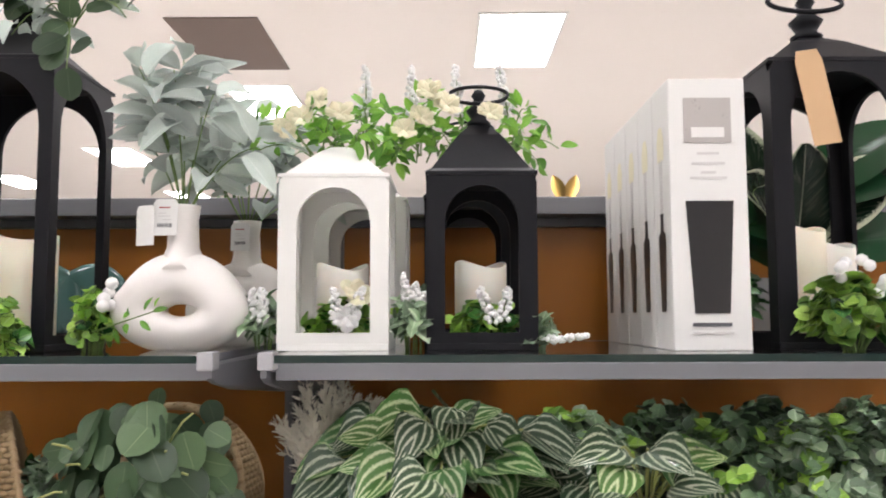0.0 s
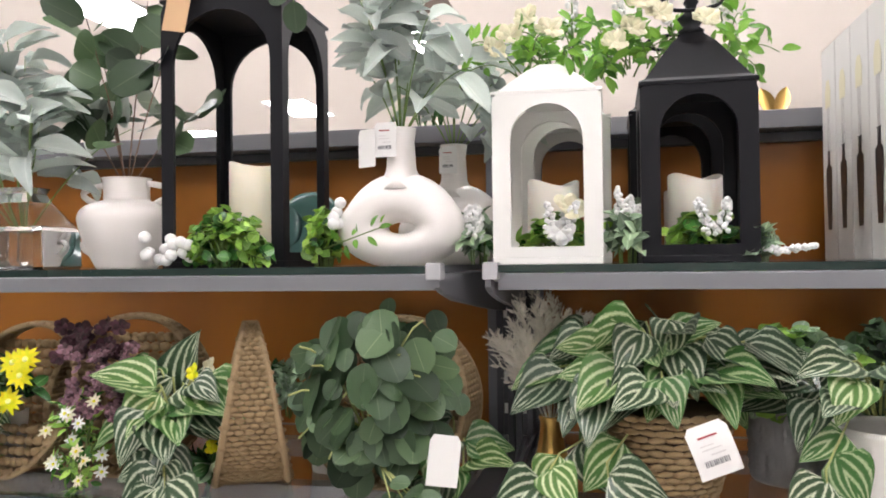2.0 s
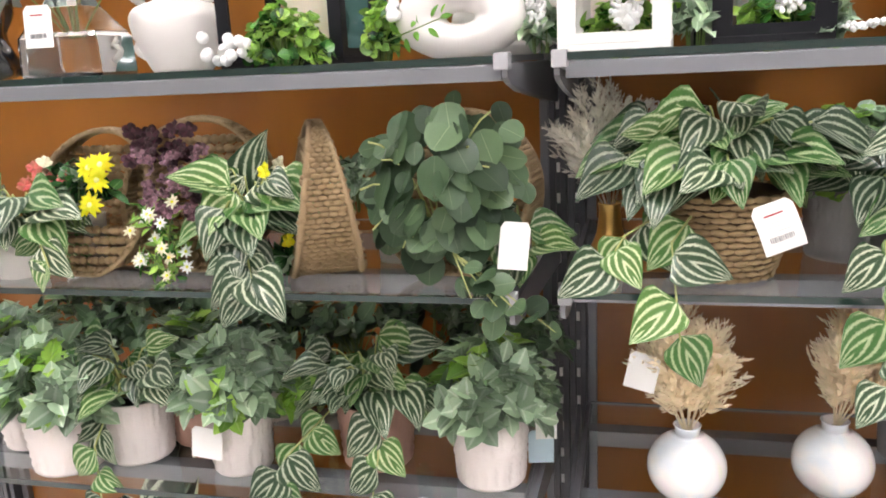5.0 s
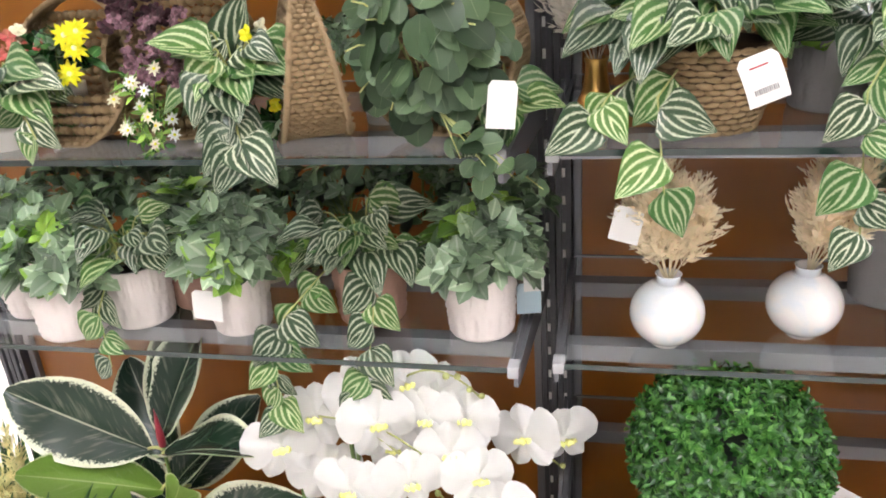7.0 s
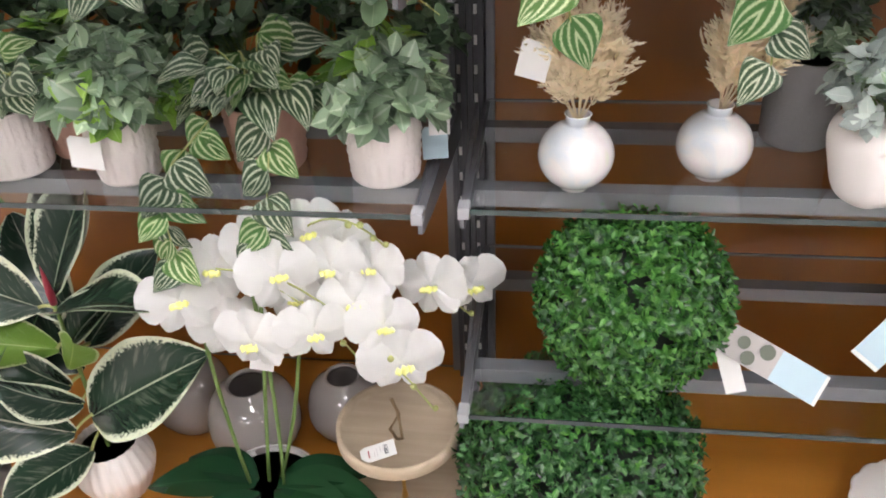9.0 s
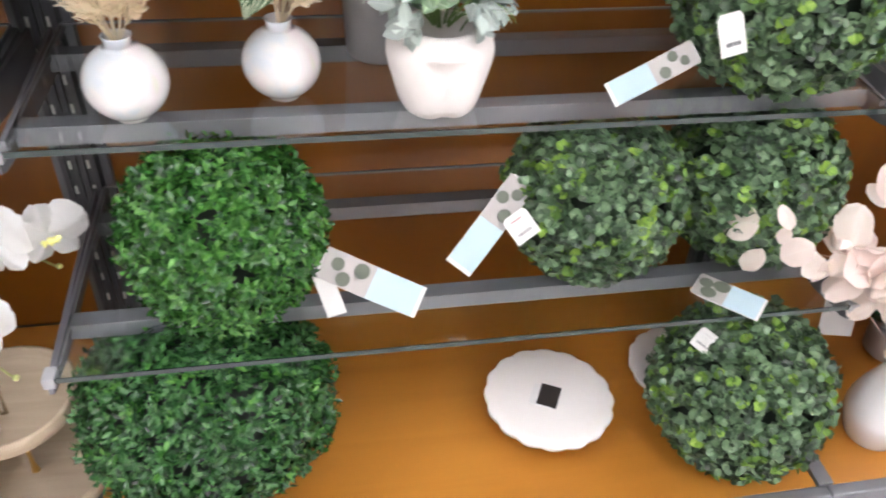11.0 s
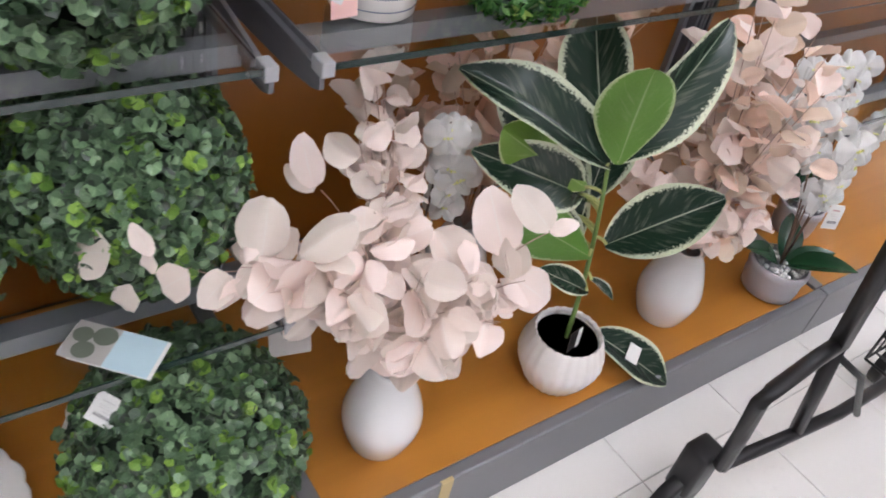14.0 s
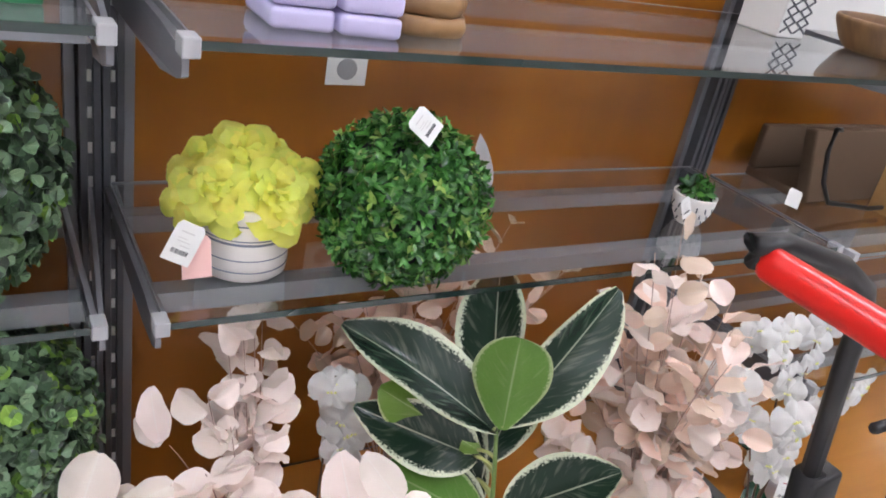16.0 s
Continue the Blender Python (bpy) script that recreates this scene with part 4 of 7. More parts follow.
def bead(v, f, p, along, out, length, thick):
    """A plump twist of rope: a spindle along one way, flattened outwards."""
    x = Vector(along).normalized()
    z = Vector(out)
    z = (z - x * z.dot(x)).normalized()
    y = z.cross(x)
    b0 = len(v)
    for i, (u, k) in enumerate(((-0.5, 0.35), (-0.22, 0.9), (0.22, 0.95), (0.5, 0.4))):
        for j in range(6):
            t = 2 * math.pi * j / 6
            v.append(Vector(p) + x * u * length + (y * math.cos(t) + z * 0.8 * math.sin(t)) * thick * k)
    for i in range(3):
        for j in range(6):
            f.append((b0 + i * 6 + j, b0 + i * 6 + (j + 1) % 6, b0 + (i + 1) * 6 + (j + 1) % 6, b0 + (i + 1) * 6 + j))
    f.append([b0 + j for j in range(6)][::-1])
    f.append([b0 + 18 + j for j in range(6)])


def rope_coil(r, z, thick, count, phase, rng):
    """One woven row: short twists laid round a ring, every other one sunk behind a spoke."""
    v, f = [], []
    for i in range(count):
        a = 2 * math.pi * (i + phase) / count
        out = Vector((math.cos(a), math.sin(a), 0))
        way = Vector((-math.sin(a), math.cos(a), rng.uniform(-0.12, 0.12)))
        bead(v, f, out * (r + rng.uniform(-0.0006, 0.0008)) + Vector((0, 0, z)), way, out, 2 * math.pi * r / count * 1.12, thick * rng.uniform(0.85, 1.12))
    return raw_mesh("rope_coil", v, f, JUTE)


def rope_basket(t, r0, r1, h, rows=13):
    rng = random.Random(rows)
    # A dark inner wall carries the shade between the rope coils in its colour.
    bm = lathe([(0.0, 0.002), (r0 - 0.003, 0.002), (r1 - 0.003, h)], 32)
    part("lining", bm, DARK_WICKER, t, "dark inner wall painted as the shade between coils")
    for i in range(rows):
        k = (i + 0.5) / rows
        r = r0 + (r1 - r0) * k ** 0.8 + 0.004 * math.sin(math.pi * k)
        link("rope_coil", rope_coil(r, h * k + 0.003, h / rows * 0.60, 26, 0.5 * (i % 2), rng), t)


def hoop_basket(x, y, z, r, base, turn, label, lean=0.0):
    """A round bag of woven seagrass: a strip bent to a circle, broad at its foot and narrow at its top, with a woven back."""
    t = thing("hoop_basket", label, "basket", (x, y, z), "seagrass baskets", turn)
    v, f = [], []
    n = 92
    edge_a, edge_b = [], []
    for i in range(n):
        a = 2 * math.pi * i / n - math.pi / 2
        h = (math.sin(a) + 1) / 2
        w = base * (1 - h) ** 0.8 + 0.012
        px, pz = r * math.cos(a), r * 0.98 + r * math.sin(a)
        pz = max(pz, 0.004)
        shift = lean * pz
        edge_a.append((px, -w / 2 + shift, pz))
        edge_b.append((px, w / 2 + shift, pz))
        m = 2 + int(w / 0.014)
        for k in range(m):
            y = -w / 2 + w * (k + 0.5 * (i % 2)) / (m - 0.5)
            if y < w / 2:
                bead(v, f, (px, y + shift, pz + 0.002), (0, 1, 0.1 * math.sin(i * 1.7 + k)), (px, 0, pz - r), w / m * 1.25, r * 0.042)
    tagged(link("weave", raw_mesh("weave", v, f, JUTE), t, "woven seagrass strip"), kind="stuff")
    tubes("rim", [edge_a], 0.0042, JUTE_PALE, t, "braided rim", 6, 1.0, True)
    tubes("rim", [edge_b], 0.0042, JUTE_PALE, t, "braided rim", 6, 1.0, True)
    v, f = [], []
    rows = 15
    for side, top in ((1, 1.75), (-1, 0.62)):
        for i in range(rows):
            zz = 0.008 + i * (r * 2 / rows)
            if zz > r * top:
                break
            half = math.sqrt(max(r * r - (zz - r) ** 2, 0.0))
            w = base * (1 - zz / (2 * r)) ** 0.8 + 0.012
            pts = [(-half + 2 * half * k / 24, side * (w / 2 - 0.003) + 0.0016 * math.cos(k * 1.9 + math.pi * i) + lean * zz, zz) for k in range(25)]
            for k in range(0, 24, 2):
                p0, p1 = Vector(pts[k]), Vector(pts[k + 1])
                if (p1 - p0).length > 1e-4:
                    bead(v, f, p0.lerp(p1, 0.5 + 0.5 * (i % 2)), p1 - p0, (0, side, 0), (p1 - p0).length * 2.3, r / rows * 1.1)
    tagged(link("woven_side", raw_mesh("woven_side", v, f, JUTE), t, "woven seagrass side"), kind="stuff")
    return t


def arch_wall(w, h, ow, sill, spring, thick):
    """A wall w wide and h high with an arched opening; it stands on z=0, its front at y=0."""
    outline, outer = [], []
    r = ow / 2
    outline.append((-r, sill)); outer.append((-w / 2, sill))
    outline.append((-r, spring)); outer.append((-w / 2, spring))
    n = 16
    for i in range(1, n):
        a = math.pi - math.pi * i / n
        px, pz = r * math.cos(a), spring + r * math.sin(a)
        outline.append((px, pz))
        if i < n * 0.3:
            outer.append((-w / 2, spring + (h - spring) * i / (n * 0.3)))
        elif i > n * 0.7:
            outer.append((w / 2, spring + (h - spring) * (n - i) / (n * 0.3)))
        else:
            outer.append((-w / 2 + w * (i - n * 0.3) / (n * 0.4), h))
    outline.append((r, spring)); outer.append((w / 2, spring))
    outline.append((r, sill)); outer.append((w / 2, sill))
    bm = bmesh.new()
    vi = [bm.verts.new((x, 0, z)) for x, z in outline]
    vo = [bm.verts.new((x, 0, z)) for x, z in outer]
    for i in range(len(vi) - 1):
        bm.faces.new((vi[i], vo[i], vo[i + 1], vi[i + 1]))
    b0, b1 = bm.verts.new((-w / 2, 0, 0)), bm.verts.new((w / 2, 0, 0))
    bm.faces.new((b0, vo[0], vi[0], vi[-1], vo[-1], b1))
    ret = bmesh.ops.extrude_face_region(bm, geom=bm.faces[:])
    bmesh.ops.translate(bm, vec=(0, thick, 0), verts=[e for e in ret["geom"] if isinstance(e, bmesh.types.BMVert)])
    bmesh.ops.recalc_face_normals(bm, faces=bm.faces[:])
    return bm


def lantern(x, y, z, w, h, roof, mat, label, post=0.021, sill=0.02, thick=0.006, finial=True, turn=0):
    """A square lantern: floor, four arched walls, a hipped roof, a turned finial and a wire ring."""
    t = thing("lantern", label, "lantern", (x, y, z), "lanterns", turn)
    ow = w - 2 * post
    spring = h - ow / 2 - 0.012
    part("base", box(-w / 2, w / 2, 0.0, w, 0, 0.008, 0.001), mat, t, smooth=False)
    for k in range(4):
        m = Matrix.Translation((0, w / 2, 0.008)) @ pose(0, 0, 0, 0, 0, 90 * k) @ Matrix.Translation((0, -w / 2, 0))
        ww = w if k % 2 == 0 else w - 2 * thick
        bm = arch_wall(ww, h - 0.008, ow if k % 2 == 0 else ow - thick, sill - 0.008, spring - 0.008, thick)
        bmesh.ops.transform(bm, matrix=m, verts=bm.verts[:])
        part("wall", bm, mat, t, smooth=False)
    bm = bmesh.new()
    e = 0.001
    rings = []
    for s, zz in ((w / 2 + e, h), (w / 2 + e, h + 0.004), (w / 2 - 0.006, h + roof * 0.12), (w * 0.2, h + roof * 0.78), (w * 0.085, h + roof)):
        rings.append([bm.verts.new((a * s, w / 2 + b * s, zz)) for a, b in ((-1, -1), (1, -1), (1, 1), (-1, 1))])
    for a, b in zip(rings, rings[1:]):
        for i in range(4):
            bm.faces.new((a[i], a[(i + 1) % 4], b[(i + 1) % 4], b[i]))
    bm.faces.new(list(reversed(rings[0])))
    bm.faces.new(rings[-1])
    part("roof", bm, mat, t, smooth=False)
    if finial:
        s = w * 0.12
        bm = lathe([(0, 0), (s * 0.9, 0), (s, s * 0.25), (s * 0.62, s * 0.55), (s * 0.85, s * 0.95), (s * 1.05, s * 1.25), (s * 0.55, s * 1.7), (s * 0.4, s * 2.2), (s * 0.6, s * 2.5), (s * 0.3, s * 3.0), (0, s * 3.05)], 20)
        bmesh.ops.translate(bm, vec=(0, w / 2, h + roof), verts=bm.verts[:])
        fin = part("finial", bm, mat, t)
        ring = [(s * 2.4 * math.cos(a), w / 2 + s * 0.7 * math.sin(a), h + roof + s * 2.6 + s * 0.9 * math.sin(a)) for a in [2 * math.pi * i / 24 for i in range(24)]]
        tubes("ring", [ring], s * 0.16, mat, fin, "wire ring", 6, 1.0, True)
    return t


def candle(x, y, z, r, h, mat, label="ivory flameless pillar candle with a wavy melted rim"):
    t = thing("candle", label, "candle", (x, y, z), "candles")
    n = 40
    bm = bmesh.new()
    rings = []
    for rr, zz, wv in ((r * 0.97, 0, 0), (r, 0.003, 0), (r, h * 0.6, 0), (r, h, 1), (r * 0.93, h + 0.001, 1), (r * 0.86, h - 0.006, 0.6), (r * 0.3, h - 0.012, 0)):
        rings.append([bm.verts.new((rr * math.cos(a), rr * math.sin(a), zz + wv * 0.005 * math.sin(2 * a + 0.6))) for a in [2 * math.pi * i / n for i in range(n)]])
    for a, b in zip(rings, rings[1:]):
        for i in range(n):
            bm.faces.new((a[i], a[(i + 1) % n], b[(i + 1) % n], b[i]))
    bm.faces.new(list(reversed(rings[0])))
    bm.faces.new(rings[-1])
    part("wax", bm, mat, t)
    part("wick", lathe([(0.0, h - 0.012), (0.0012, h - 0.012), (0.0008, h - 0.002), (0, h - 0.002)], 8), INK, t, "dark wick")
    return t

# ---- top shelf, first bay ----
black_vase = thing("black_vase", "glossy black ridged ceramic vase with yellow flowers", "vase", (-0.775, 0.03, S1))
bm = lathe(smooth_profile([(0.032, 0), (0.05, 0.01), (0.045, 0.035), (0.036, 0.06), (0.047, 0.085), (0.05, 0.105), (0.036, 0.125), (0.03, 0.128)]), 48, 1.0, 9, 0.06, 90.0)
part("body", bm, BLACK_GLOSS, black_vase)
rg = random.Random(5)
for i in range(7):
    flower_head(black_vase, (rg.uniform(-0.035, 0.05), rg.uniform(-0.04, 0.01), 0.145 + rg.uniform(0, 0.04)), (rg.uniform(-0.3, 0.3), -0.6, 0.7), 0.035, YELLOW, i, 7)

glass_vase = thing("glass_vase", "clear square glass vase with frosted grey-green leaf stems", "vase", (-0.612, 0.02, S1))
bm = bmesh.new()
prof = [(0.062, 0.0), (0.064, 0.004), (0.062, 0.05), (0.034, 0.085), (0.026, 0.10), (0.03, 0.108)]
for ring in (prof, [(r - 0.004, z + 0.006) for r, z in prof[:-1]]):
    rings = [[bm.verts.new((sx * r * 0.95, sy * r * 0.7, z)) for sx, sy in ((-1, -0.85), (-0.85, -1), (0.85, -1), (1, -0.85), (1, 0.85), (0.85, 1), (-0.85, 1), (-1, 0.85))] for r, z in ring]
    for a, b in zip(rings, rings[1:]):
        for i in range(8):
            bm.faces.new((a[i], a[(i + 1) % 8], b[(i + 1) % 8], b[i]))
    bm.faces.new(list(reversed(rings[0])))
bmesh.ops.recalc_face_normals(bm, faces=bm.faces[:])
g = part("body", bm, GLASS_CLEAR, glass_vase, "clear glass", smooth=False)
g.visible_shadow = False
rg = random.Random(11)
for i in range(15):
    a = rg.uniform(-1, 1)
    leafy_spray(glass_vase, (a * 0.01, 0, 0.05), (a * 0.13, rg.uniform(-0.09, 0.05), 0.17 + 0.12 * (1 - abs(a)) + rg.uniform(-0.04, 0.03)), 9, 0.064, 100 + i, M_PALE, STEM, 0.02)
price_tag("price_tag", (-0.60, -0.062, S1 + 0.061), (0.05, -1, 0.1), (0, 0, 1), 0.045, 0.06, "white printed price tag hanging on a clear glass vase", 1)

amphora = thing("amphora_vase", "white matte ceramic amphora vase with looped side handles", "vase", (-0.474, 0.045, S1))
vessel(amphora, smooth_profile(hollow([(0.036, 0), (0.04, 0.004), (0.052, 0.03), (0.060, 0.055), (0.061, 0.07), (0.052, 0.082), (0.032, 0.089), (0.029, 0.094), (0.030, 0.116), (0.032, 0.119)])[1:-1], 3), CERAMIC, "body")
for s in (-1, 1):
    part_paths = [[(s * (0.031 + 0.034 * math.sin(math.pi * k / 14)), 0, 0.112 - 0.032 * k / 14 + 0.004 * math.sin(math.pi * k / 14)) for k in range(15)]]
    tubes("handle", part_paths, 0.0042, CERAMIC, amphora, "looped handle", 8)
    for zz in (0.05, 0.032):
        tubes("knob", [[(s * (0.053 + 0.013 * math.sin(math.pi * k / 10)), 0, zz + 0.012 - 0.024 * k / 10) for k in range(11)]], 0.0042, CERAMIC, amphora, "small side loop", 8)
rg = random.Random(3)
for i, (ex, ey, ez, n) in enumerate(((-0.045, -0.02, 0.33, 9), (0.02, 0.02, 0.36, 9), (0.08, -0.02, 0.29, 8), (-0.10, 0.0, 0.24, 7), (0.11, 0.03, 0.22, 7), (0.0, -0.05, 0.24, 6), (-0.06, 0.04, 0.28, 7))):
    leafy_spray(amphora, (0, 0, 0.10), (ex, ey, ez), n, 0.052, 40 + i, M_SILVER, STEM_BROWN, 0.015)

big_lantern = lantern(-0.315, 0.0, S1, 0.162, 0.332, 0.06, BLACK, "tall black painted wooden lantern with arched openings", post=0.016, sill=0.018)
candle(-0.305, 0.085, S1 + 0.008, 0.038, 0.126, CANDLE)
sprig = thing("boxwood_sprig", "green boxwood sprig with white berries lying at a lantern", "greenery", (-0.325, -0.03, S1), "lantern greenery")
bush(sprig, (0.034, 0, 0.02), (0.055, 0.024, 0.05), 90, 0.0125, 21, (SAGE_BRIGHT, BOXWOOD_BRIGHT), G_ROUND, 1.1, 6)
rg = random.Random(8)
berries(sprig, [(-0.042 + rg.uniform(-0.035, 0.03), rg.uniform(-0.02, 0.02), 0.008 + rg.uniform(0, 0.03)) for _ in range(16)], 0.0075)
sprig2 = thing("boxwood_sprig", "green boxwood sprig with white berries beside a lantern", "greenery", (-0.195, 0.03, S1), "lantern greenery")
bush(sprig2, (0, 0, 0.025), (0.022, 0.03, 0.045), 60, 0.012, 22, (SAGE_BRIGHT, BOXWOOD), G_ROUND, 1.1)
berries(sprig2, [(0.028 + rg.uniform(-0.012, 0.02), rg.uniform(-0.03, 0.01), 0.045 + rg.uniform(-0.01, 0.035)) for _ in range(7)], 0.0072)
leafy_spray(sprig2, (0, -0.01, 0.02), (0.09, -0.05, 0.045), 9, 0.016, 77, M_GARLAND, STEM, 0.0)
swag = thing("leaf_swag", "grey-green leafy swag lying on a lantern roof", "greenery", (-0.25, 0.05, S1 + 0.358))
rg = random.Random(17)
for i in range(9):
    leafy_spray(swag, (0, 0.02, 0.03), (rg.uniform(-0.09, 0.11), rg.uniform(-0.09, 0.03), rg.uniform(-0.05, 0.07)), 8, 0.034, 300 + i, M_PALE if i % 2 else M_SILVER, STEM, 0.03)
price_tag("kraft_tag", (-0.365, -0.012, S1 + 0.325), (0.12, -1, 0.1), (0.15, 0, 1), 0.032, 0.075, "plain brown kraft card tag hanging on a lantern", 2, False, KRAFT)
for px, pz in ((-0.385, 0.055), (-0.315, 0.062)):
    pl = thing("glass_plate", "round green glass plate leaning upright on the shelf", "plate", (px, 0.30, S1 + 0.06), "glass plates")
    bm = lathe([(0, 0), (0.03, 0.0), (0.055, 0.006), (0.058, 0.008), (0.05, 0.011), (0, 0.005)], 40)
    bmesh.ops.transform(bm, matrix=pose(0, 0, 0, 80, 0, 0), verts=bm.verts[:])
    part("disc", bm, GREEN_GLASS, pl)


def donut_vase(x, y, turn, seed):
    t = thing("donut_vase", "white matte ring-shaped ceramic vase with grey-green leaf stems", "vase", (x, y, S1), "ring vases", turn)
    bm = bmesh.new()
    nu, nv = 56, 28
    rows = []
    for i in range(nu):
        a = 2 * math.pi * i / nu
        row = []
        for j in range(nv):
            b = 2 * math.pi * j / nv
            rad = 0.0495 + 0.0315 * math.cos(b)
            px = rad * math.cos(a) * 1.0
            pz = 0.049 + rad * math.sin(a) * (0.50 + 0.12 * math.cos(b)) + 0.02 * max(0.0, math.sin(a) - 0.55) * (1 + math.cos(b)) - 0.003
            py = 0.034 * math.sin(b)
            row.append(bm.verts.new((px, py, max(pz, 0.0))))
        rows.append(row)
    for i in range(nu):
        for j in range(nv):
            bm.faces.new((rows[i][j], rows[(i + 1) % nu][j], rows[(i + 1) % nu][(j + 1) % nv], rows[i][(j + 1) % nv]))
    bmesh.ops.recalc_face_normals(bm, faces=bm.faces[:])
    part("ring_body", bm, CERAMIC, t)
    vessel(t, hollow([(0.034, 0.092), (0.024, 0.104), (0.0185, 0.118), (0.0165, 0.150), (0.019, 0.168)], 0.003, 0.01), CERAMIC, "neck")
    rg = random.Random(seed)
    for i in range(10):
        a = rg.uniform(-1, 1)
        leafy_spray(t, (0, 0, 0.15), (a * 0.10, rg.uniform(-0.09, 0.05), 0.20 + 0.13 * (1 - a * a) + rg.uniform(-0.03, 0.02)), 8, 0.056, seed * 50 + i, M_PALE, STEM, 0.02)
    return t


donut_vase(-0.098, 0.045, 0, 61)
donut_vase(-0.062, 0.20, 0, 62)
price_tag("bottle_tag", (-0.112, 0.022, S1 + 0.152), (-0.05, -1, 0.05), (0, 0, 1), 0.034, 0.05, "white patterned card tag on a vase neck", 3)
price_tag("bottle_tag", (-0.066, 0.178, S1 + 0.145), (0.05, -1, 0.05), (0, 0, 1), 0.03, 0.045, "white patterned card tag on a vase neck", 5)
price_tag("price_tag", (-0.136, 0.025, S1 + 0.143), (-0.5, -1, 0.0), (0, 0, 1), 0.03, 0.05, "plain white card tag hanging on a vase neck", 4, False)


# ---- top shelf, second bay ----
def lantern_greens(x, y, seed, flower=True, spikes=2):
    t = thing("lantern_greenery", "artificial greenery with white flowers round a candle", "greenery", (x, y, S1 + 0.008), "lantern greenery")
    rg = random.Random(seed)
    bush(t, (0, 0, 0.01), (0.042, 0.018, 0.035), 36, 0.017, seed, (SAGE_BRIGHT, BOXWOOD_BRIGHT), G_ROUND, 1.1, lower=0.0)
    if flower:
        flower_head(t, (0.008, -0.022, 0.030), (0.1, -0.9, 0.3), 0.034, ORCHID, seed, 7)
        flower_head(t, (0.018, -0.014, 0.056), (0.2, -0.7, 0.5), 0.036, CREAM_PETAL, seed + 1, 7, cup=0.7)
    for i in range(spikes):
        spike(t, (rg.uniform(0.0, 0.03), -0.012, 0.01), (0.032 * (i - 0.2), -0.02, 0.062), seed + i)
    return t


def spike(t, a, b, seed):
    """A flower spike of small white buds."""
    rng = random.Random(seed)
    a, b = Vector(a), Vector(b)
    bm = bmesh.new()
    for i in range(46):
        u = i / 46
        p = a.lerp(b, 0.25 + 0.75 * u)
        r = 0.0092 * (1 - 0.7 * u)
        d = sphere_dir(rng)
        bmesh.ops.create_icosphere(bm, subdivisions=1, radius=0.0034, matrix=Matrix.Translation(p + Vector((d.x, d.y, d.z * 0.4)) * r))
    part("flower_spike", bm, BERRY, t, "white flower spike")
    tubes("stem", [bend(a, b, 0, 4)], 0.001, STEM, t, "", 4)


white_lantern = lantern(0.082, 0.01, S1, 0.125, 0.196, 0.045, WHITE_WOOD, "small white painted wooden lantern with arched openings", finial=False)
candle(0.085, 0.072, S1 + 0.008, 0.031, 0.088, CANDLE_PALE)
lantern_greens(0.089, 0.032, 31)
lantern(0.092, 0.19, S1, 0.125, 0.196, 0.045, WHITE_WOOD, "small white painted wooden lantern standing behind another", finial=False)
black_lantern = lantern(0.249, 0.01, S1, 0.125, 0.198, 0.07, BLACK, "small black painted wooden lantern with a turned finial")
candle(0.250, 0.072, S1 + 0.008, 0.031, 0.09, CANDLE_PALE)
lantern_greens(0.252, 0.032, 33, False)
lantern(0.242, 0.19, S1, 0.125, 0.198, 0.07, BLACK, "small black painted wooden lantern standing behind another")
candle(0.257, 0.25, S1 + 0.008, 0.031, 0.085, CANDLE_PALE)
side = thing("flower_sprig", "white spiky flowers with green leaves between lanterns", "greenery", (0.172, 0.035, S1), "lantern greenery")
bush(side, (0, 0, 0.03), (0.018, 0.03, 0.035), 24, 0.024, 35, (SAGE, SAGE_BRIGHT), G_OVAL, 1.2)
for i in range(3):
    spike(side, (0.004 * i, -0.01, 0.02), (-0.012 + 0.013 * i, -0.015, 0.085 - 0.01 * i), 90 + i)
side2 = thing("flower_sprig", "white spiky flower sprig lying on the shelf", "greenery", (0.33, 0.03, S1), "lantern greenery")
spike(side2, (-0.02, -0.01, 0.01), (0.035, -0.03, 0.016), 95)
bush(side2, (-0.015, 0, 0.015), (0.014, 0.02, 0.02), 12, 0.02, 36, (SAGE,), G_OVAL, 1.2)
side3 = thing("flower_sprig", "white spiky flowers with green leaves beside a white lantern", "greenery", (-0.005, 0.05, S1), "lantern greenery")
bush(side3, (0, 0, 0.03), (0.018, 0.03, 0.03), 20, 0.026, 37, (SAGE, BOXWOOD), G_OVAL, 1.2)
for i in range(2):
    spike(side3, (0, -0.01, 0.02), (-0.008 + 0.012 * i, -0.02, 0.07), 97 + i)

garland = thing("leaf_garland", "green leafy garland with cream flowers lying over lantern roofs", "garland", (0.16, 0.09, S1 + 0.215))
rg = random.Random(44)
for i in range(44):
    gx = rg.uniform(-0.15, 0.17)
    leafy_spray(garland, (gx * 0.8, rg.uniform(-0.02, 0.05), 0.02), (gx + rg.uniform(-0.05, 0.05), rg.uniform(-0.06, 0.07), rg.uniform(0.0, 0.085)), 10, 0.022, 500 + i, M_GARLAND, STEM, 0.02)
for i, (fx, fz) in enumerate(((-0.12, 0.055), (-0.10, 0.075), (-0.075, 0.06), (0.03, 0.085), (0.05, 0.07), (0.02, 0.055), (0.0, 0.04), (0.10, 0.06), (-0.14, 0.04))):
    flower_head(garland, (fx, -0.055, fz), (rg.uniform(-0.4, 0.4), -0.8, 0.5), 0.034, CREAM_PETAL, 60 + i, 8, cup=0.9)
for i in range(4):
    spike(garland, (-0.05 + 0.06 * i, 0.0, 0.05), (-0.05 + 0.055 * i, 0.0, 0.135), 110 + i)


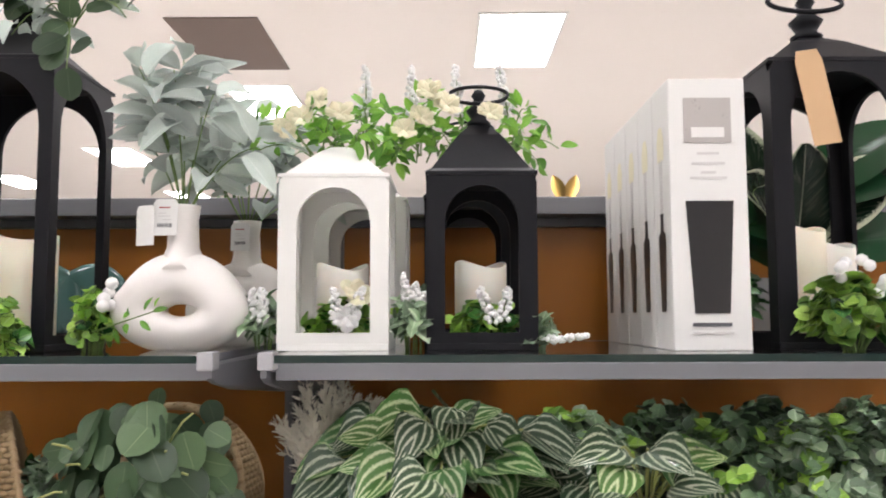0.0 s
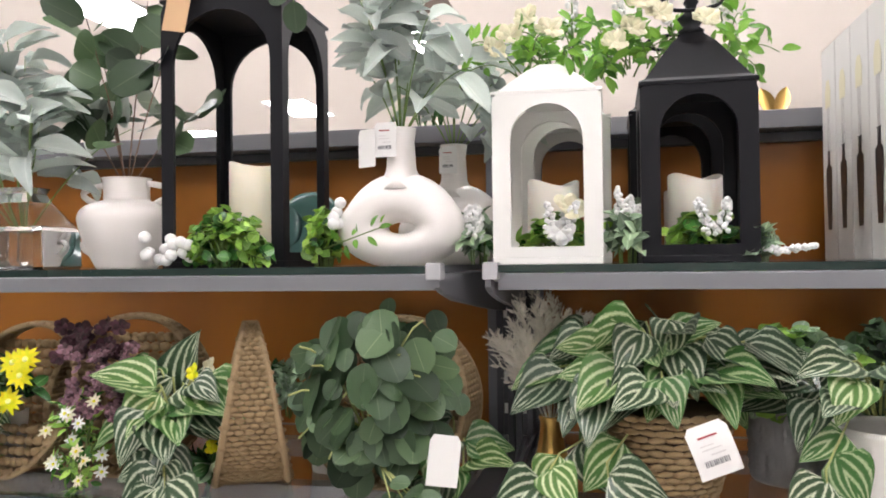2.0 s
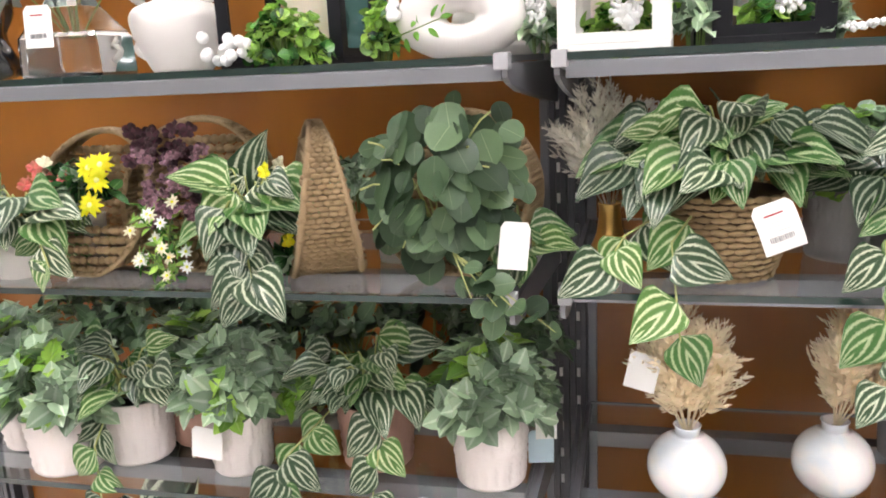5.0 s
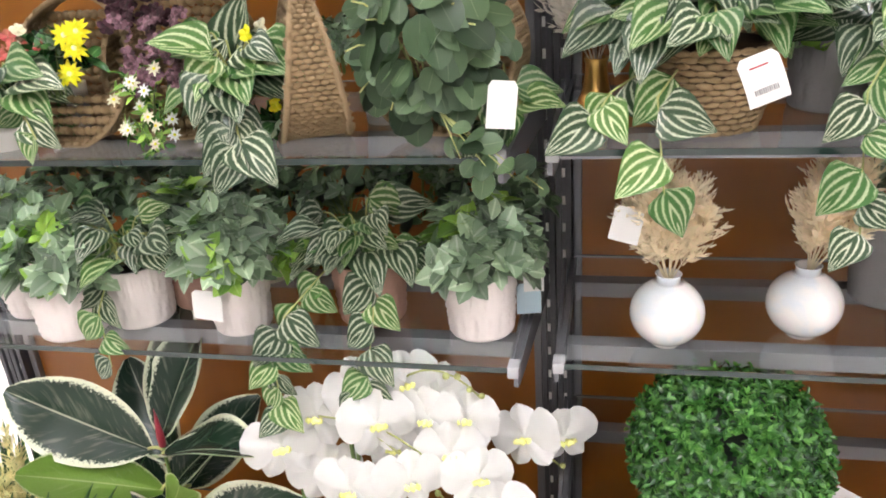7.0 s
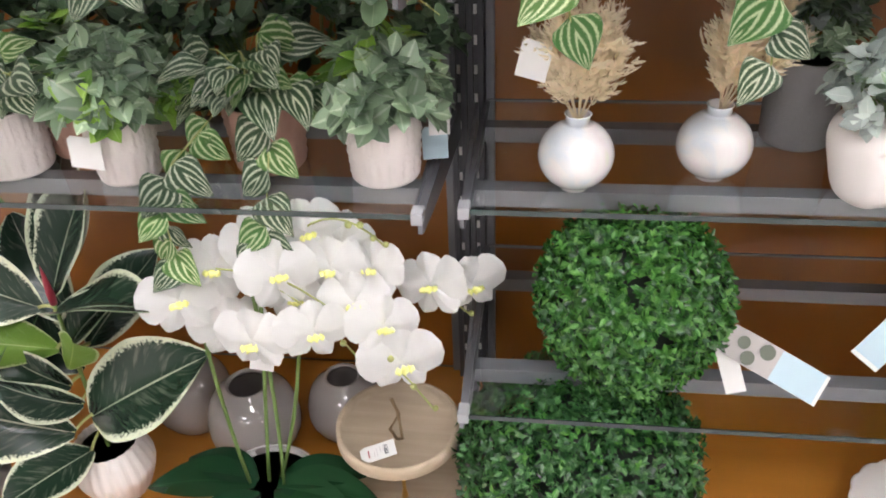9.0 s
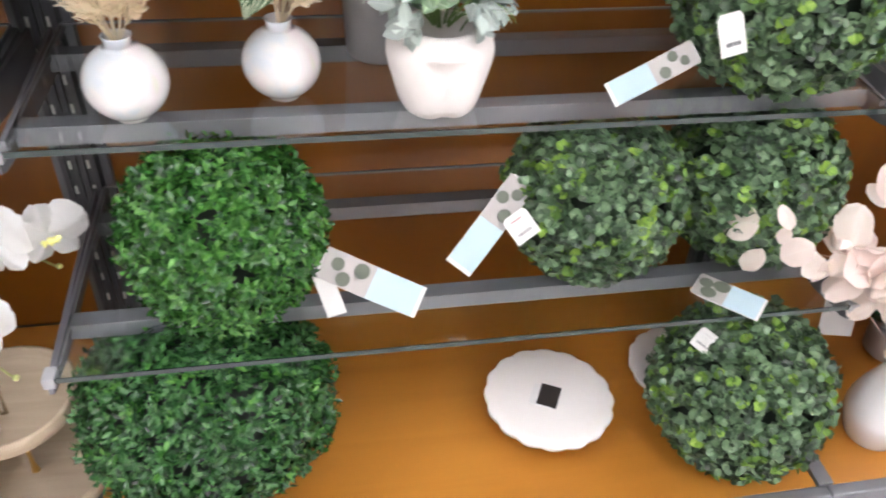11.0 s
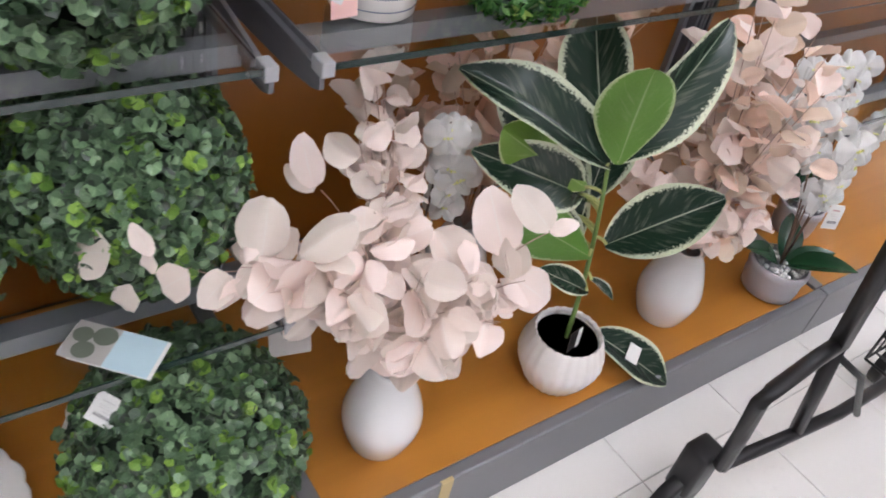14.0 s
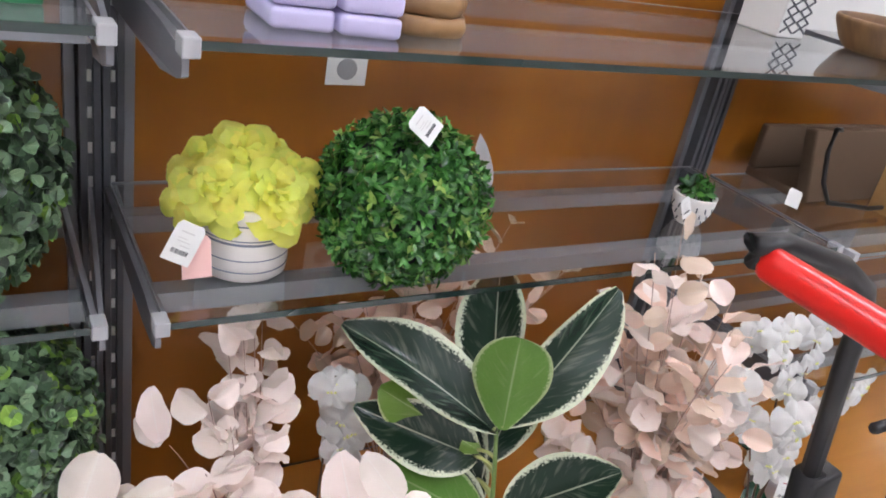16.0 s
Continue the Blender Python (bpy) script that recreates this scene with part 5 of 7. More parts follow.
def diffuser_box(y, first):
    t = thing("diffuser_box", "white card box with a dark vase printed on its side", "gift box", (0.495, y, S1), "boxed diffusers")
    w, d, h = 0.042, 0.068, 0.298
    bm = box(-w, w, 0, d, 0, h, 0.0012)
    carton = part("carton", bm, PAPER, t, smooth=False)

    def on_left(pts, mat, nm):
        b = bmesh.new()
        vs = [b.verts.new((-w - 0.0006, yy, zz)) for yy, zz in pts]
        f = b.faces.new(vs)
        r = bmesh.ops.extrude_face_region(b, geom=[f])
        bmesh.ops.translate(b, vec=(-0.0004, 0, 0), verts=[e for e in r["geom"] if isinstance(e, bmesh.types.BMVert)])
        bmesh.ops.recalc_face_normals(b, faces=b.faces[:])
        part(nm, b, mat, carton, smooth=False)

    c = d / 2
    on_left([(c - 0.008, 0.042), (c + 0.008, 0.042), (c + 0.014, 0.118), (c + 0.013, 0.128), (c + 0.005, 0.132), (c + 0.005, 0.15), (c + 0.008, 0.152), (c - 0.008, 0.152), (c - 0.005, 0.15), (c - 0.005, 0.132), (c - 0.013, 0.128), (c - 0.014, 0.118)], DARK_PRINT, "vase_print")
    for k in range(4):
        on_left([(c - 0.004 + k * 0.0022, 0.153), (c - 0.0034 + k * 0.0022, 0.153), (c - 0.0055 + k * 0.004, 0.215), (c - 0.0061 + k * 0.004, 0.215)], INK_PALE, "reed_print")
    on_left([(c - 0.012, 0.212), (c + 0.012, 0.212), (c + 0.013, 0.235), (c + 0.006, 0.25), (c - 0.006, 0.25), (c - 0.013, 0.235)], CREAM_PRINT, "blossom_print")
    if first:
        def front(x0, x1, z0, z1, mat, nm):
            part(nm, box(x0, x1, -0.0012, -0.0004, z0, z1), mat, carton, smooth=False)

        b = bmesh.new()
        vs = [b.verts.new((xx, -0.0012, zz)) for xx, zz in ((-0.019, 0.04), (0.019, 0.04), (0.026, 0.162), (-0.026, 0.162))]
        r = bmesh.ops.extrude_face_region(b, geom=[b.faces.new(vs)])
        bmesh.ops.translate(b, vec=(0, 0.0008, 0), verts=[e for e in r["geom"] if isinstance(e, bmesh.types.BMVert)])
        bmesh.ops.recalc_face_normals(b, faces=b.faces[:])
        part("window", b, DARK_GLOSS, carton, "dark vase behind a clear window", smooth=False)
        front(-0.026, 0.026, 0.226, 0.276, GREY_CARD, "top_window")
        # product: a white bar painted as a lamp's reflection on the top window
        part('product', box(-0.018, 0.018, -0.0022, -0.0013, 0.232, 0.243), PAPER, carton, 'white bar painted as a lamp reflected in the window', smooth=False)
        for z0, wd in ((0.213, 0.012), (0.202, 0.018), (0.192, 0.008), (0.186, 0.02)):
            front(-wd, wd, z0, z0 + 0.0025, INK_PALE, "print")
        front(-0.022, 0.02, 0.026, 0.030, INK, "print")
        front(-0.022, 0.022, 0.018, 0.0205, INK_PALE, "print")
    return t


CREAM_PRINT = material("cream_print", (0.66, 0.62, 0.45), 0.5, 0, 0.15, 80)
DARK_GLOSS = material("dark_gloss", (0.02, 0.02, 0.022), 0.08, 0, 0.2, 30, coat=0.8)
for i in range(5):
    diffuser_box(-0.022 + 0.0705 * i, i == 0)

big2 = lantern(0.655, 0.0, S1, 0.16, 0.325, 0.05, BLACK, "tall black painted wooden lantern with a card tag", post=0.022, sill=0.018)
candle(0.625, 0.06, S1 + 0.008, 0.031, 0.13, CANDLE)
candle(0.685, 0.11, S1 + 0.008, 0.031, 0.115, CANDLE_PALE, "pale flameless pillar candle with a wavy rim")
price_tag("kraft_tag", (0.622, -0.012, S1 + 0.28), (0.0, -1, 0.08), (-0.15, 0, 1), 0.034, 0.12, "plain brown kraft card tag hanging on a lantern", 2, False, KRAFT)
sprig3 = thing("boxwood_sprig", "green fern and boxwood sprig with white berries at a lantern", "greenery", (0.64, -0.03, S1), "lantern greenery")
bush(sprig3, (0, 0, 0.03), (0.055, 0.02, 0.05), 64, 0.017, 51, (EUC_BALL_TIP, BOXWOOD, SAGE_BRIGHT), G_ROUND, 1.1)
berries(sprig3, [(0.0 + rg.uniform(-0.02, 0.03), rg.uniform(-0.02, 0.0), 0.075 + rg.uniform(-0.015, 0.022)) for _ in range(10)], 0.0065)
sprig4 = thing("boxwood_sprig", "dark boxwood sprig behind a lantern post", "greenery", (0.56, 0.10, S1), "lantern greenery")
bush(sprig4, (0, 0, 0.05), (0.03, 0.04, 0.055), 60, 0.02, 52, (BOXWOOD, SAGE), G_OVAL, 1.1)
back_plant = thing("rubber_plant", "broad-leaved dark green rubber plant standing behind a lantern", "plant", (0.70, 0.26, S1))
vessel(back_plant, hollow([(0.04, 0), (0.05, 0.01), (0.055, 0.09)]), CERAMIC_GLOSS, "pot")
rg = random.Random(71)
for i in range(11):
    a = rg.uniform(-1, 1)
    blade(back_plant, [M_ORCHID_LEAF, M_FICUS[0]], rg, (a * 0.03, rg.uniform(-0.04, 0.02), 0.1 + rg.uniform(0, 0.12)), (a, -0.5, rg.uniform(0.1, 1.1)), (0, -1, 0.5), 0.17)
tubes("stem", [bend((0, 0, 0.02), (0.01, 0, 0.24), 0, 5)], 0.005, STEM, back_plant)
leafy_spray(back_plant, (0, 0, 0.1), (-0.13, -0.03, 0.2), 8, 0.04, 702, M_SILVER, STEM)

# ---- second shelf, first bay ----
bask1 = hoop_basket(-0.612, 0.005, S2 + 0.004, 0.094, 0.085, -4, "round woven seagrass basket filled with artificial flowers and leaves", 0.25)
rg = random.Random(101)
fill = thing("flower_filling", "yellow daisies, coral buds and striped leaves in a basket", "flowers", (-0.60, -0.03, S2 + 0.03), "basket flowers")
for i, (fx, fz) in enumerate(((0.048, 0.124), (0.04, 0.104), (0.024, 0.072), (0.03, 0.12))):
    flower_head(fill, (fx, -0.018, fz), (0.25, -1, 0.4), 0.037, DAISY, i, 11, centre=YELLOW_LIP, kind=G_SPEAR, cup=0.15)
for i in range(11):
    flower_head(fill, (-0.043 + rg.uniform(-0.035, 0.035), -0.01 + rg.uniform(-0.01, 0.02), 0.115 + rg.uniform(-0.02, 0.014)), (rg.uniform(-0.4, 0.4), -0.7, 0.5), 0.02, CORAL if i % 4 else CREAM_PETAL, 200 + i, 6, cup=0.8)
striped_leaves(fill, (-0.08, -0.015, 0.055), (0.065, 0.05, 0.045), 17, 0.066, 102)
vine(fill, [(-0.05, -0.03, 0.04), (-0.02, -0.065, 0.03), (0.0, -0.08, 0.005)], 3, 0.058, 103)
bush(fill, (-0.01, 0.0, 0.07), (0.06, 0.02, 0.045), 26, 0.028, 104, (BOXWOOD, SAGE), G_OVAL, 1.2)

bask2 = hoop_basket(-0.472, 0.035, S2 + 0.004, 0.099, 0.085, 6, "round woven seagrass basket filled with dusky purple flowers", 0.2)
fill2 = thing("flower_filling", "dusky purple blossoms, daisies and striped leaves in a basket", "flowers", (-0.45, 0.0, S2 + 0.03), "basket flowers")
for i in range(64):
    flower_head(fill2, (0.0 + rg.uniform(-0.045, 0.035), -0.03 + rg.uniform(-0.03, 0.02), 0.095 + rg.uniform(-0.05, 0.045)), (rg.uniform(-0.6, 0.6), -0.7, rg.uniform(0, 0.8)), 0.017, PURPLE, 300 + i, 5, cup=0.5)
for i in range(30):
    flower_head(fill2, (-0.03 + rg.uniform(-0.055, 0.05), -0.01 + rg.uniform(-0.03, 0.02), 0.145 + rg.uniform(-0.025, 0.022)), (rg.uniform(-0.6, 0.6), -0.7, rg.uniform(0, 0.8)), 0.022, MAROON, 340 + i, 5, cup=0.5)
for i in range(15):
    flower_head(fill2, (-0.03 + 0.03 * math.sin(i) + rg.uniform(-0.012, 0.012), -0.06 + rg.uniform(-0.02, 0.01), 0.075 - 0.0065 * i + rg.uniform(-0.01, 0.01)), (rg.uniform(-0.4, 0.4), -0.9, 0.5), 0.02, (ORCHID, CREAM_PETAL)[i % 2], 400 + i, 8, centre=DAISY, kind=G_SPEAR, cup=0.3)
bush(fill2, (-0.035, -0.045, 0.03), (0.035, 0.03, 0.07), 40, 0.016, 105, (SAGE_BRIGHT, BOXWOOD_BRIGHT), G_SPEAR, 1.0, lower=-1)
striped_leaves(fill2, (0.095, -0.035, 0.065), (0.055, 0.05, 0.065), 24, 0.068, 106)
vine(fill2, [(0.10, -0.06, 0.04), (0.115, -0.10, 0.02), (0.13, -0.125, -0.01)], 7, 0.06, 107)
blade(fill2, M_STRIPE[:2], rg, (0.085, -0.02, 0.075), (0.3, -0.2, 0.75), (-0.3, -1, 0.3), 0.095)

cone = hoop_basket(-0.284, 0.012, S2 + 0.004, 0.096, 0.075, 116, "round woven seagrass basket turned edge-on with small flowers", 0.0)
fill3 = thing("flower_filling", "small yellow and purple flowers spilling from a basket", "flowers", (-0.315, 0.0, S2 + 0.02), "basket flowers")
for i in range(10):
    flower_head(fill3, (rg.uniform(-0.025, 0.015), -0.03 + rg.uniform(-0.02, 0.02), 0.06 + rg.uniform(-0.03, 0.085)), (-0.5, -0.8, 0.3), 0.022, (DAISY, CORAL, CREAM_PETAL)[i % 3], 500 + i, 7, cup=0.4)
bush(fill3, (-0.01, 0.0, 0.05), (0.025, 0.04, 0.07), 22, 0.024, 108, (BOXWOOD, SAGE), G_OVAL, 1.1, lower=-1)
fill4 = thing("flower_filling", "small cream flowers and leaves behind a basket", "flowers", (-0.235, 0.02, S2 + 0.09), "basket flowers")
bush(fill4, (0, 0, 0.02), (0.03, 0.03, 0.04), 20, 0.022, 109, (SAGE, BOXWOOD), G_OVAL, 1.1)

euc_basket = hoop_basket(-0.112, 0.04, S2 + 0.004, 0.098, 0.09, -8, "round woven seagrass basket holding silver dollar eucalyptus", 0.15)
euc = thing("eucalyptus_bunch", "round-leaved green eucalyptus bunch spilling from a basket", "plant", (-0.125, -0.02, S2 + 0.02))
rg = random.Random(120)
for i in range(104):
    d = sphere_dir(rg)
    while d.y > 0.25:
        d = sphere_dir(rg)
    k = rg.uniform(0.25, 1.0) ** 0.6
    p = Vector((0.016 + d.x * 0.092 * k, d.y * 0.055 - 0.03 * (1 - k), 0.118 + d.z * 0.104 * k))
    along = Vector((d.x * 0.7 + rg.uniform(-0.4, 0.4), -0.3, -0.75 + rg.uniform(-0.3, 0.7)))
    blade(euc, M_SILVER, rg, p, along, Vector((d.x * 0.9 + rg.uniform(-0.8, 0.8), -1, 0.35 + rg.uniform(-0.9, 0.9))), 0.04 * rg.uniform(0.6, 1.25))
for _ in range(16):
    tubes("stem", [bend((0, 0.01, 0.03), (rg.uniform(-0.09, 0.1), -0.055, rg.uniform(0.02, 0.19)), 0.03, 7)], 0.0012, STEM_PALE, euc, "thin yellow-green stem", 5)
for i in range(4):
    leafy_spray(euc, (0.03, -0.05, 0.03), (0.06 + 0.03 * i, -0.10, -0.01 - 0.012 * i), 5, 0.028, 130 + i, M_SILVER, STEM_PALE, 0.0)
price_tag("price_tag", (-0.022, -0.085, S2 + 0.06), (0.25, -1, 0.05), (0.12, 0, 1), 0.036, 0.058, "plain white card tag turned back on a leafy basket", 6, False)
for gx, gy, mat, lab in ((-0.205, 0.09, CERAMIC, "small pale grey pot half hidden by baskets"), (-0.655, 0.03, CERAMIC, "small white pot half hidden by leaves")):
    p = thing("small_pot", lab, "pot", (gx, gy, S2))
    vessel(p, hollow([(0.028, 0), (0.033, 0.06), (0.034, 0.075)]), mat, "pot")
left_leaves = thing("striped_plant", "striped green leaves hanging over the shelf", "plant", (-0.72, -0.02, S2), "striped plants")
striped_leaves(left_leaves, (0, 0, 0.06), (0.06, 0.05, 0.06), 18, 0.06, 110)
vessel(left_leaves, hollow([(0.03, 0), (0.036, 0.05)]), CERAMIC, "pot")
corner_leaves = thing("striped_plant", "striped green leaves lying at the shelf end", "plant", (-0.03, 0.03, S2 + 0.004), "striped plants")
striped_leaves(corner_leaves, (0, 0, 0.03), (0.04, 0.07, 0.05), 13, 0.06, 111, 0.6)

# ---- second shelf, second bay ----
basket_b = thing("striped_plant", "tapered seagrass basket with a lush striped-leaf plant", "plant", (0.205, 0.035, S2), "striped plants")
rope_basket(basket_b, 0.057, 0.074, 0.10, 14)
striped_leaves(basket_b, (0.0, 0.0, 0.125), (0.125, 0.085, 0.088), 72, 0.069, 121, 0.5, None, 0.0)
vine(basket_b, [(-0.03, -0.05, 0.09), (-0.06, -0.10, 0.06), (-0.055, -0.125, 0.0), (-0.05, -0.13, -0.05)], 4, 0.062, 122)
vine(basket_b, [(-0.05, -0.03, 0.09), (-0.11, -0.07, 0.06), (-0.13, -0.09, 0.03)], 5, 0.062, 123)
plant_b = thing("striped_plant", "striped-leaf plant in a white ribbed pot", "plant", (0.44, 0.03, S2), "striped plants")
vessel(plant_b, hollow([(0.042, 0.0), (0.05, 0.01)] + [(0.056 + 0.0018 * (i % 2), 0.015 + 0.006 * i) for i in range(13)]), CERAMIC, "pot")
striped_leaves(plant_b, (-0.01, 0.0, 0.12), (0.09, 0.06, 0.05), 22, 0.066, 124, 0.4, None, 0.0)
vine(plant_b, [(-0.05, -0.04, 0.1), (-0.085, -0.09, 0.06), (-0.085, -0.11, -0.02), (-0.08, -0.12, -0.1)], 7, 0.06, 125)
price_tag("price_tag", (0.245, -0.10, S2 + 0.085), (0.12, -1, 0.2), (-0.35, 0, 1), 0.05, 0.06, "white printed price tag hanging on a basket plant", 7, True, None, 0.004)
gp = clay_pot(0.365, 0.13, S2, 0.05, 0.09, POT_GREY, "grey stone pot with dense small green leaves", rows=1)
bush(gp, (0, 0, 0.11), (0.085, 0.06, 0.075), 150, 0.021, 126, (SAGE, EUC_BALL, SAGE_BRIGHT), G_ROUND, 1.1)
for i, (gx, gy, gz, m) in enumerate(((0.52, 0.05, 0.0, (EUC_BALL, SAGE_BRIGHT)), (0.62, 0.05, 0.0, (SAGE, EUC_BALL, SAGE_BRIGHT)), (0.72, 0.06, 0.0, (EUC_BALL, SAGE)), (0.50, 0.19, 0.0, (EUC_BALL, SAGE)), (0.63, 0.20, 0.0, (EUC_BALL,)), (0.76, 0.20, 0.0, (SAGE, EUC_BALL)), (0.83, 0.05, 0.0, (SAGE, EUC_BALL_TIP)))):
    q = clay_pot(gx, gy, S2, 0.043, 0.075, POT_GREY if i % 2 else POT_WASH, "stone pot with dense small green leaves")
    bush(q, (0, -0.01, 0.105), (0.075, 0.065, 0.085), 150, 0.0175, 140 + i, m, G_ROUND, 1.1)
gold = thing("pampas_vase", "small gold vase with grey pampas plumes", "vase", (0.075, 0.12, S2), "pampas vases")
vessel(gold, smooth_profile(hollow([(0.024, 0), (0.026, 0.01), (0.018, 0.03), (0.014, 0.06), (0.016, 0.07)])[1:-1], 3), GOLD, "body", 32)
rg = random.Random(150)
for i in range(11):
    a = -1 + 2 * i / 10
    plume(gold, (0, 0, 0.05), (a * 0.075, rg.uniform(-0.05, 0.03), 0.22 - 0.07 * a * a + rg.uniform(-0.02, 0.02)), 0.028, 151 + i, PLUME_GREY, 230)
gbox = thing("green_box", "plain green card box standing on the shelf", "box", (1.09, 0.05, S2))
part("carton", box(-0.06, 0.06, -0.05, 0.08, 0, 0.15, 0.002), GREEN_BOX, gbox, smooth=False)

# ---- third shelf, first bay ----
POTS = [(-0.905, 0.14, 0.045, POT_WASH, 0), (-0.745, 0.04, 0.054, POT_WASH, 0), (-0.65, 0.085, 0.05, POT_WASH, 1), (-0.578, 0.155, 0.048, TERRACOTTA, 2), (-0.467, 0.072, 0.044, POT_WASH, 0), (-0.268, 0.12, 0.052, TERRACOTTA, 3), (-0.09, 0.09, 0.049, POT_WASH, 0), (-0.86, 0.10, 0.045, POT_WASH, 0)]
for i, (px, py, pr, pm, kind) in enumerate(POTS):
    lab = ("whitewashed clay pot with a grey-green leafy bush" if pm is POT_WASH else "blush terracotta pot with green leaves") if kind in (0, 2) else ("whitewashed clay pot with striped leaves" if pm is POT_WASH else "blush terracotta pot with trailing striped leaves")
    q = clay_pot(px, py, S3, pr, 0.10, pm, lab, rows=1)
    if kind in (0, 2):
        bush(q, (0, 0, 0.118), (0.08, 0.068, 0.085), 48, 0.041, 160 + i, (SAGE, SAGE, SAGE_BRIGHT), G_OVAL, 1.3, 8, -0.2)
    else:
        striped_leaves(q, (0, -0.01, 0.125), (0.085, 0.06, 0.075), 30, 0.066, 170 + i, 0.35, None, -0.1)
        vine(q, [(-0.01, -0.05, 0.1), (-0.005, -0.10, 0.06), (0.0, -0.11, -0.03)] if kind == 1 else [(-0.05, -0.05, 0.1), (-0.10, -0.11, 0.05), (-0.12, -0.13, -0.03), (-0.115, -0.135, -0.11)], 5 if kind == 1 else 11, 0.06, 180 + i)
        if kind == 3:
            vine(q, [(0.02, -0.05, 0.1), (0.03, -0.09, 0.05), (0.02, -0.12, -0.04), (0.0, -0.13, -0.07)], 7, 0.062, 190)
            bush(q, (-0.1, -0.02, 0.1), (0.03, 0.03, 0.05), 14, 0.03, 191, (SAGE_BRIGHT,), G_OVAL, 1.2)
back_bush = thing("leafy_bush", "row of dark green leafy stems behind the pots", "greenery", (-0.5, 0.25, S3))
for i in range(7):
    bush(back_bush, (-0.36 + 0.13 * i, 0, 0.14), (0.085, 0.05, 0.10), 44, 0.03, 200 + i, (EUC_BALL, SAGE), G_OVAL, 1.2, 5)
vessel(back_bush, hollow([(0.04, 0), (0.045, 0.08)]), POT_WASH, "pot")
price_tag("price_tag", (-0.487, 0.008, S3 + 0.065), (-0.1, -1, 0.1), (0.05, 0, 1), 0.055, 0.05, "plain white card tag turned back on a clay pot", 8, False)
price_tag("price_tag", (-0.012, 0.10, S3 + 0.085), (0.2, -1, 0.0), (0, 0, 1), 0.032, 0.06, "white card tag hanging behind a pot", 9, False)
price_tag("photo_tag", (-0.022, 0.12, S3 + 0.035), (0.2, -1, 0.0), (0, 0, 1), 0.04, 0.055, "pale blue card tag behind a pot", 10, False, BLUE_CARD)

# ---- third shelf, second bay ----
for i, (vx, vy, vr) in enumerate(((0.175, 0.068, 0.051), (0.360, 0.107, 0.0505))):
    t = thing("pampas_vase", "round pearl-white vase with cream pampas plumes", "vase", (vx, vy, S3), "pampas vases")
    prof = [(0.02, 0.0)] + [(vr * math.sin(a), vr * 0.95 - vr * 0.95 * math.cos(a)) for a in [0.42 + (math.pi - 0.72) * k / 16 for k in range(17)]] + [(0.0165, vr * 1.9 - 0.002), (0.0165, vr * 1.9 + 0.008), (0.018, vr * 1.9 + 0.010)]
    vessel(t, hollow(prof, 0.002), PEARL, "body")
    rg = random.Random(210 + i)
    for k in range(11):
        a = -1 + 2 * k / 10
        plume(t, (0, 0, vr * 1.8), (a * 0.056 + (0.03 if i else -0.008), rg.uniform(-0.05, 0.02), vr * 1.9 + 0.172 - 0.075 * a * a + rg.uniform(-0.02, 0.02)), 0.03, 220 + 20 * i + k, PLUME, 240)
price_tag("price_tag", (0.117, 0.03, S3 + 0.192), (-0.15, -1, 0.2), (0.2, 0, 1), 0.042, 0.05, "plain white card tag on pampas plumes", 11, False)

heart = thing("heart_pot", "white speckled pot with a pressed heart-shaped hollow and pale sprigs", "vase", (0.556, 0.062, S3))
bm = lathe(smooth_profile([(0.030, 0), (0.042, 0.002), (0.051, 0.014), (0.059, 0.04), (0.066, 0.066), (0.068, 0.084), (0.063, 0.100), (0.052, 0.110), (0.044, 0.111), (0.040, 0.106), (0.038, 0.06), (0.0, 0.05)], 5), 72)
for v in bm.verts:
    side = abs(v.co.x)
    if v.co.y < 0 and v.co.xy.length > 0.041:
        valley = max(0.0, 1 - side / (0.004 + 0.62 * max(0.0, v.co.z - 0.046)))
        v.co.y += 0.013 * min(1.0, valley * 1.6) * (0.044 < v.co.z < 0.088)
        v.co.y -= 0.006 * math.exp(-((side - 0.028) / 0.018) ** 2 - ((v.co.z - 0.03) / 0.03) ** 2)
    v.co.z += 0.004 * math.exp(-(side / 0.010) ** 2) * (v.co.z < 0.012)
part("body", bm, SPECKLED, heart)
bush(heart, (0, 0, 0.14), (0.085, 0.06, 0.07), 85, 0.026, 230, (SILVER_PALE, SAGE), G_OVAL, 1.3)
leafy_spray(heart, (0.02, -0.02, 0.11), (0.085, -0.04, 0.125), 8, 0.018, 231, M_PALE, STEM)
gp2 = clay_pot(0.50, 0.23, S3, 0.05, 0.13, POT_GREY, "grey stone pot standing at the back of the shelf")
bush(gp2, (0, 0, 0.16), (0.07, 0.05, 0.07), 70, 0.024, 232, (SAGE, SILVER_PALE), G_OVAL, 1.2)

ball_b = topiary(1.022, 0.085, S3, 0.145, 1, (EUC_BALL, EUC_BALL_TIP), G_ROUND, 0.0145, 9800, "dull green round-leaved topiary ball with card tags", clump=0.06)
ball_1 = topiary(0.265, 0.035, S4, 0.132, 2, (BOXWOOD_BRIGHT, BOXWOOD), G_OVAL, 0.0158, 14000, "bright green boxwood topiary ball with a card tag", clump=0.02)
ball_2 = topiary(0.80, 0.07, S4, 0.128, 3, (EUC_BALL, EUC_BALL_TIP), G_ROUND, 0.0145, 9800, "dull green round-leaved topiary ball on glass", clump=0.06)
ball_3 = topiary(1.062, 0.085, S4, 0.13, 4, (EUC_BALL, EUC_BALL_TIP), G_ROUND, 0.0145, 9800, "dull green round-leaved topiary ball on glass", clump=0.06)
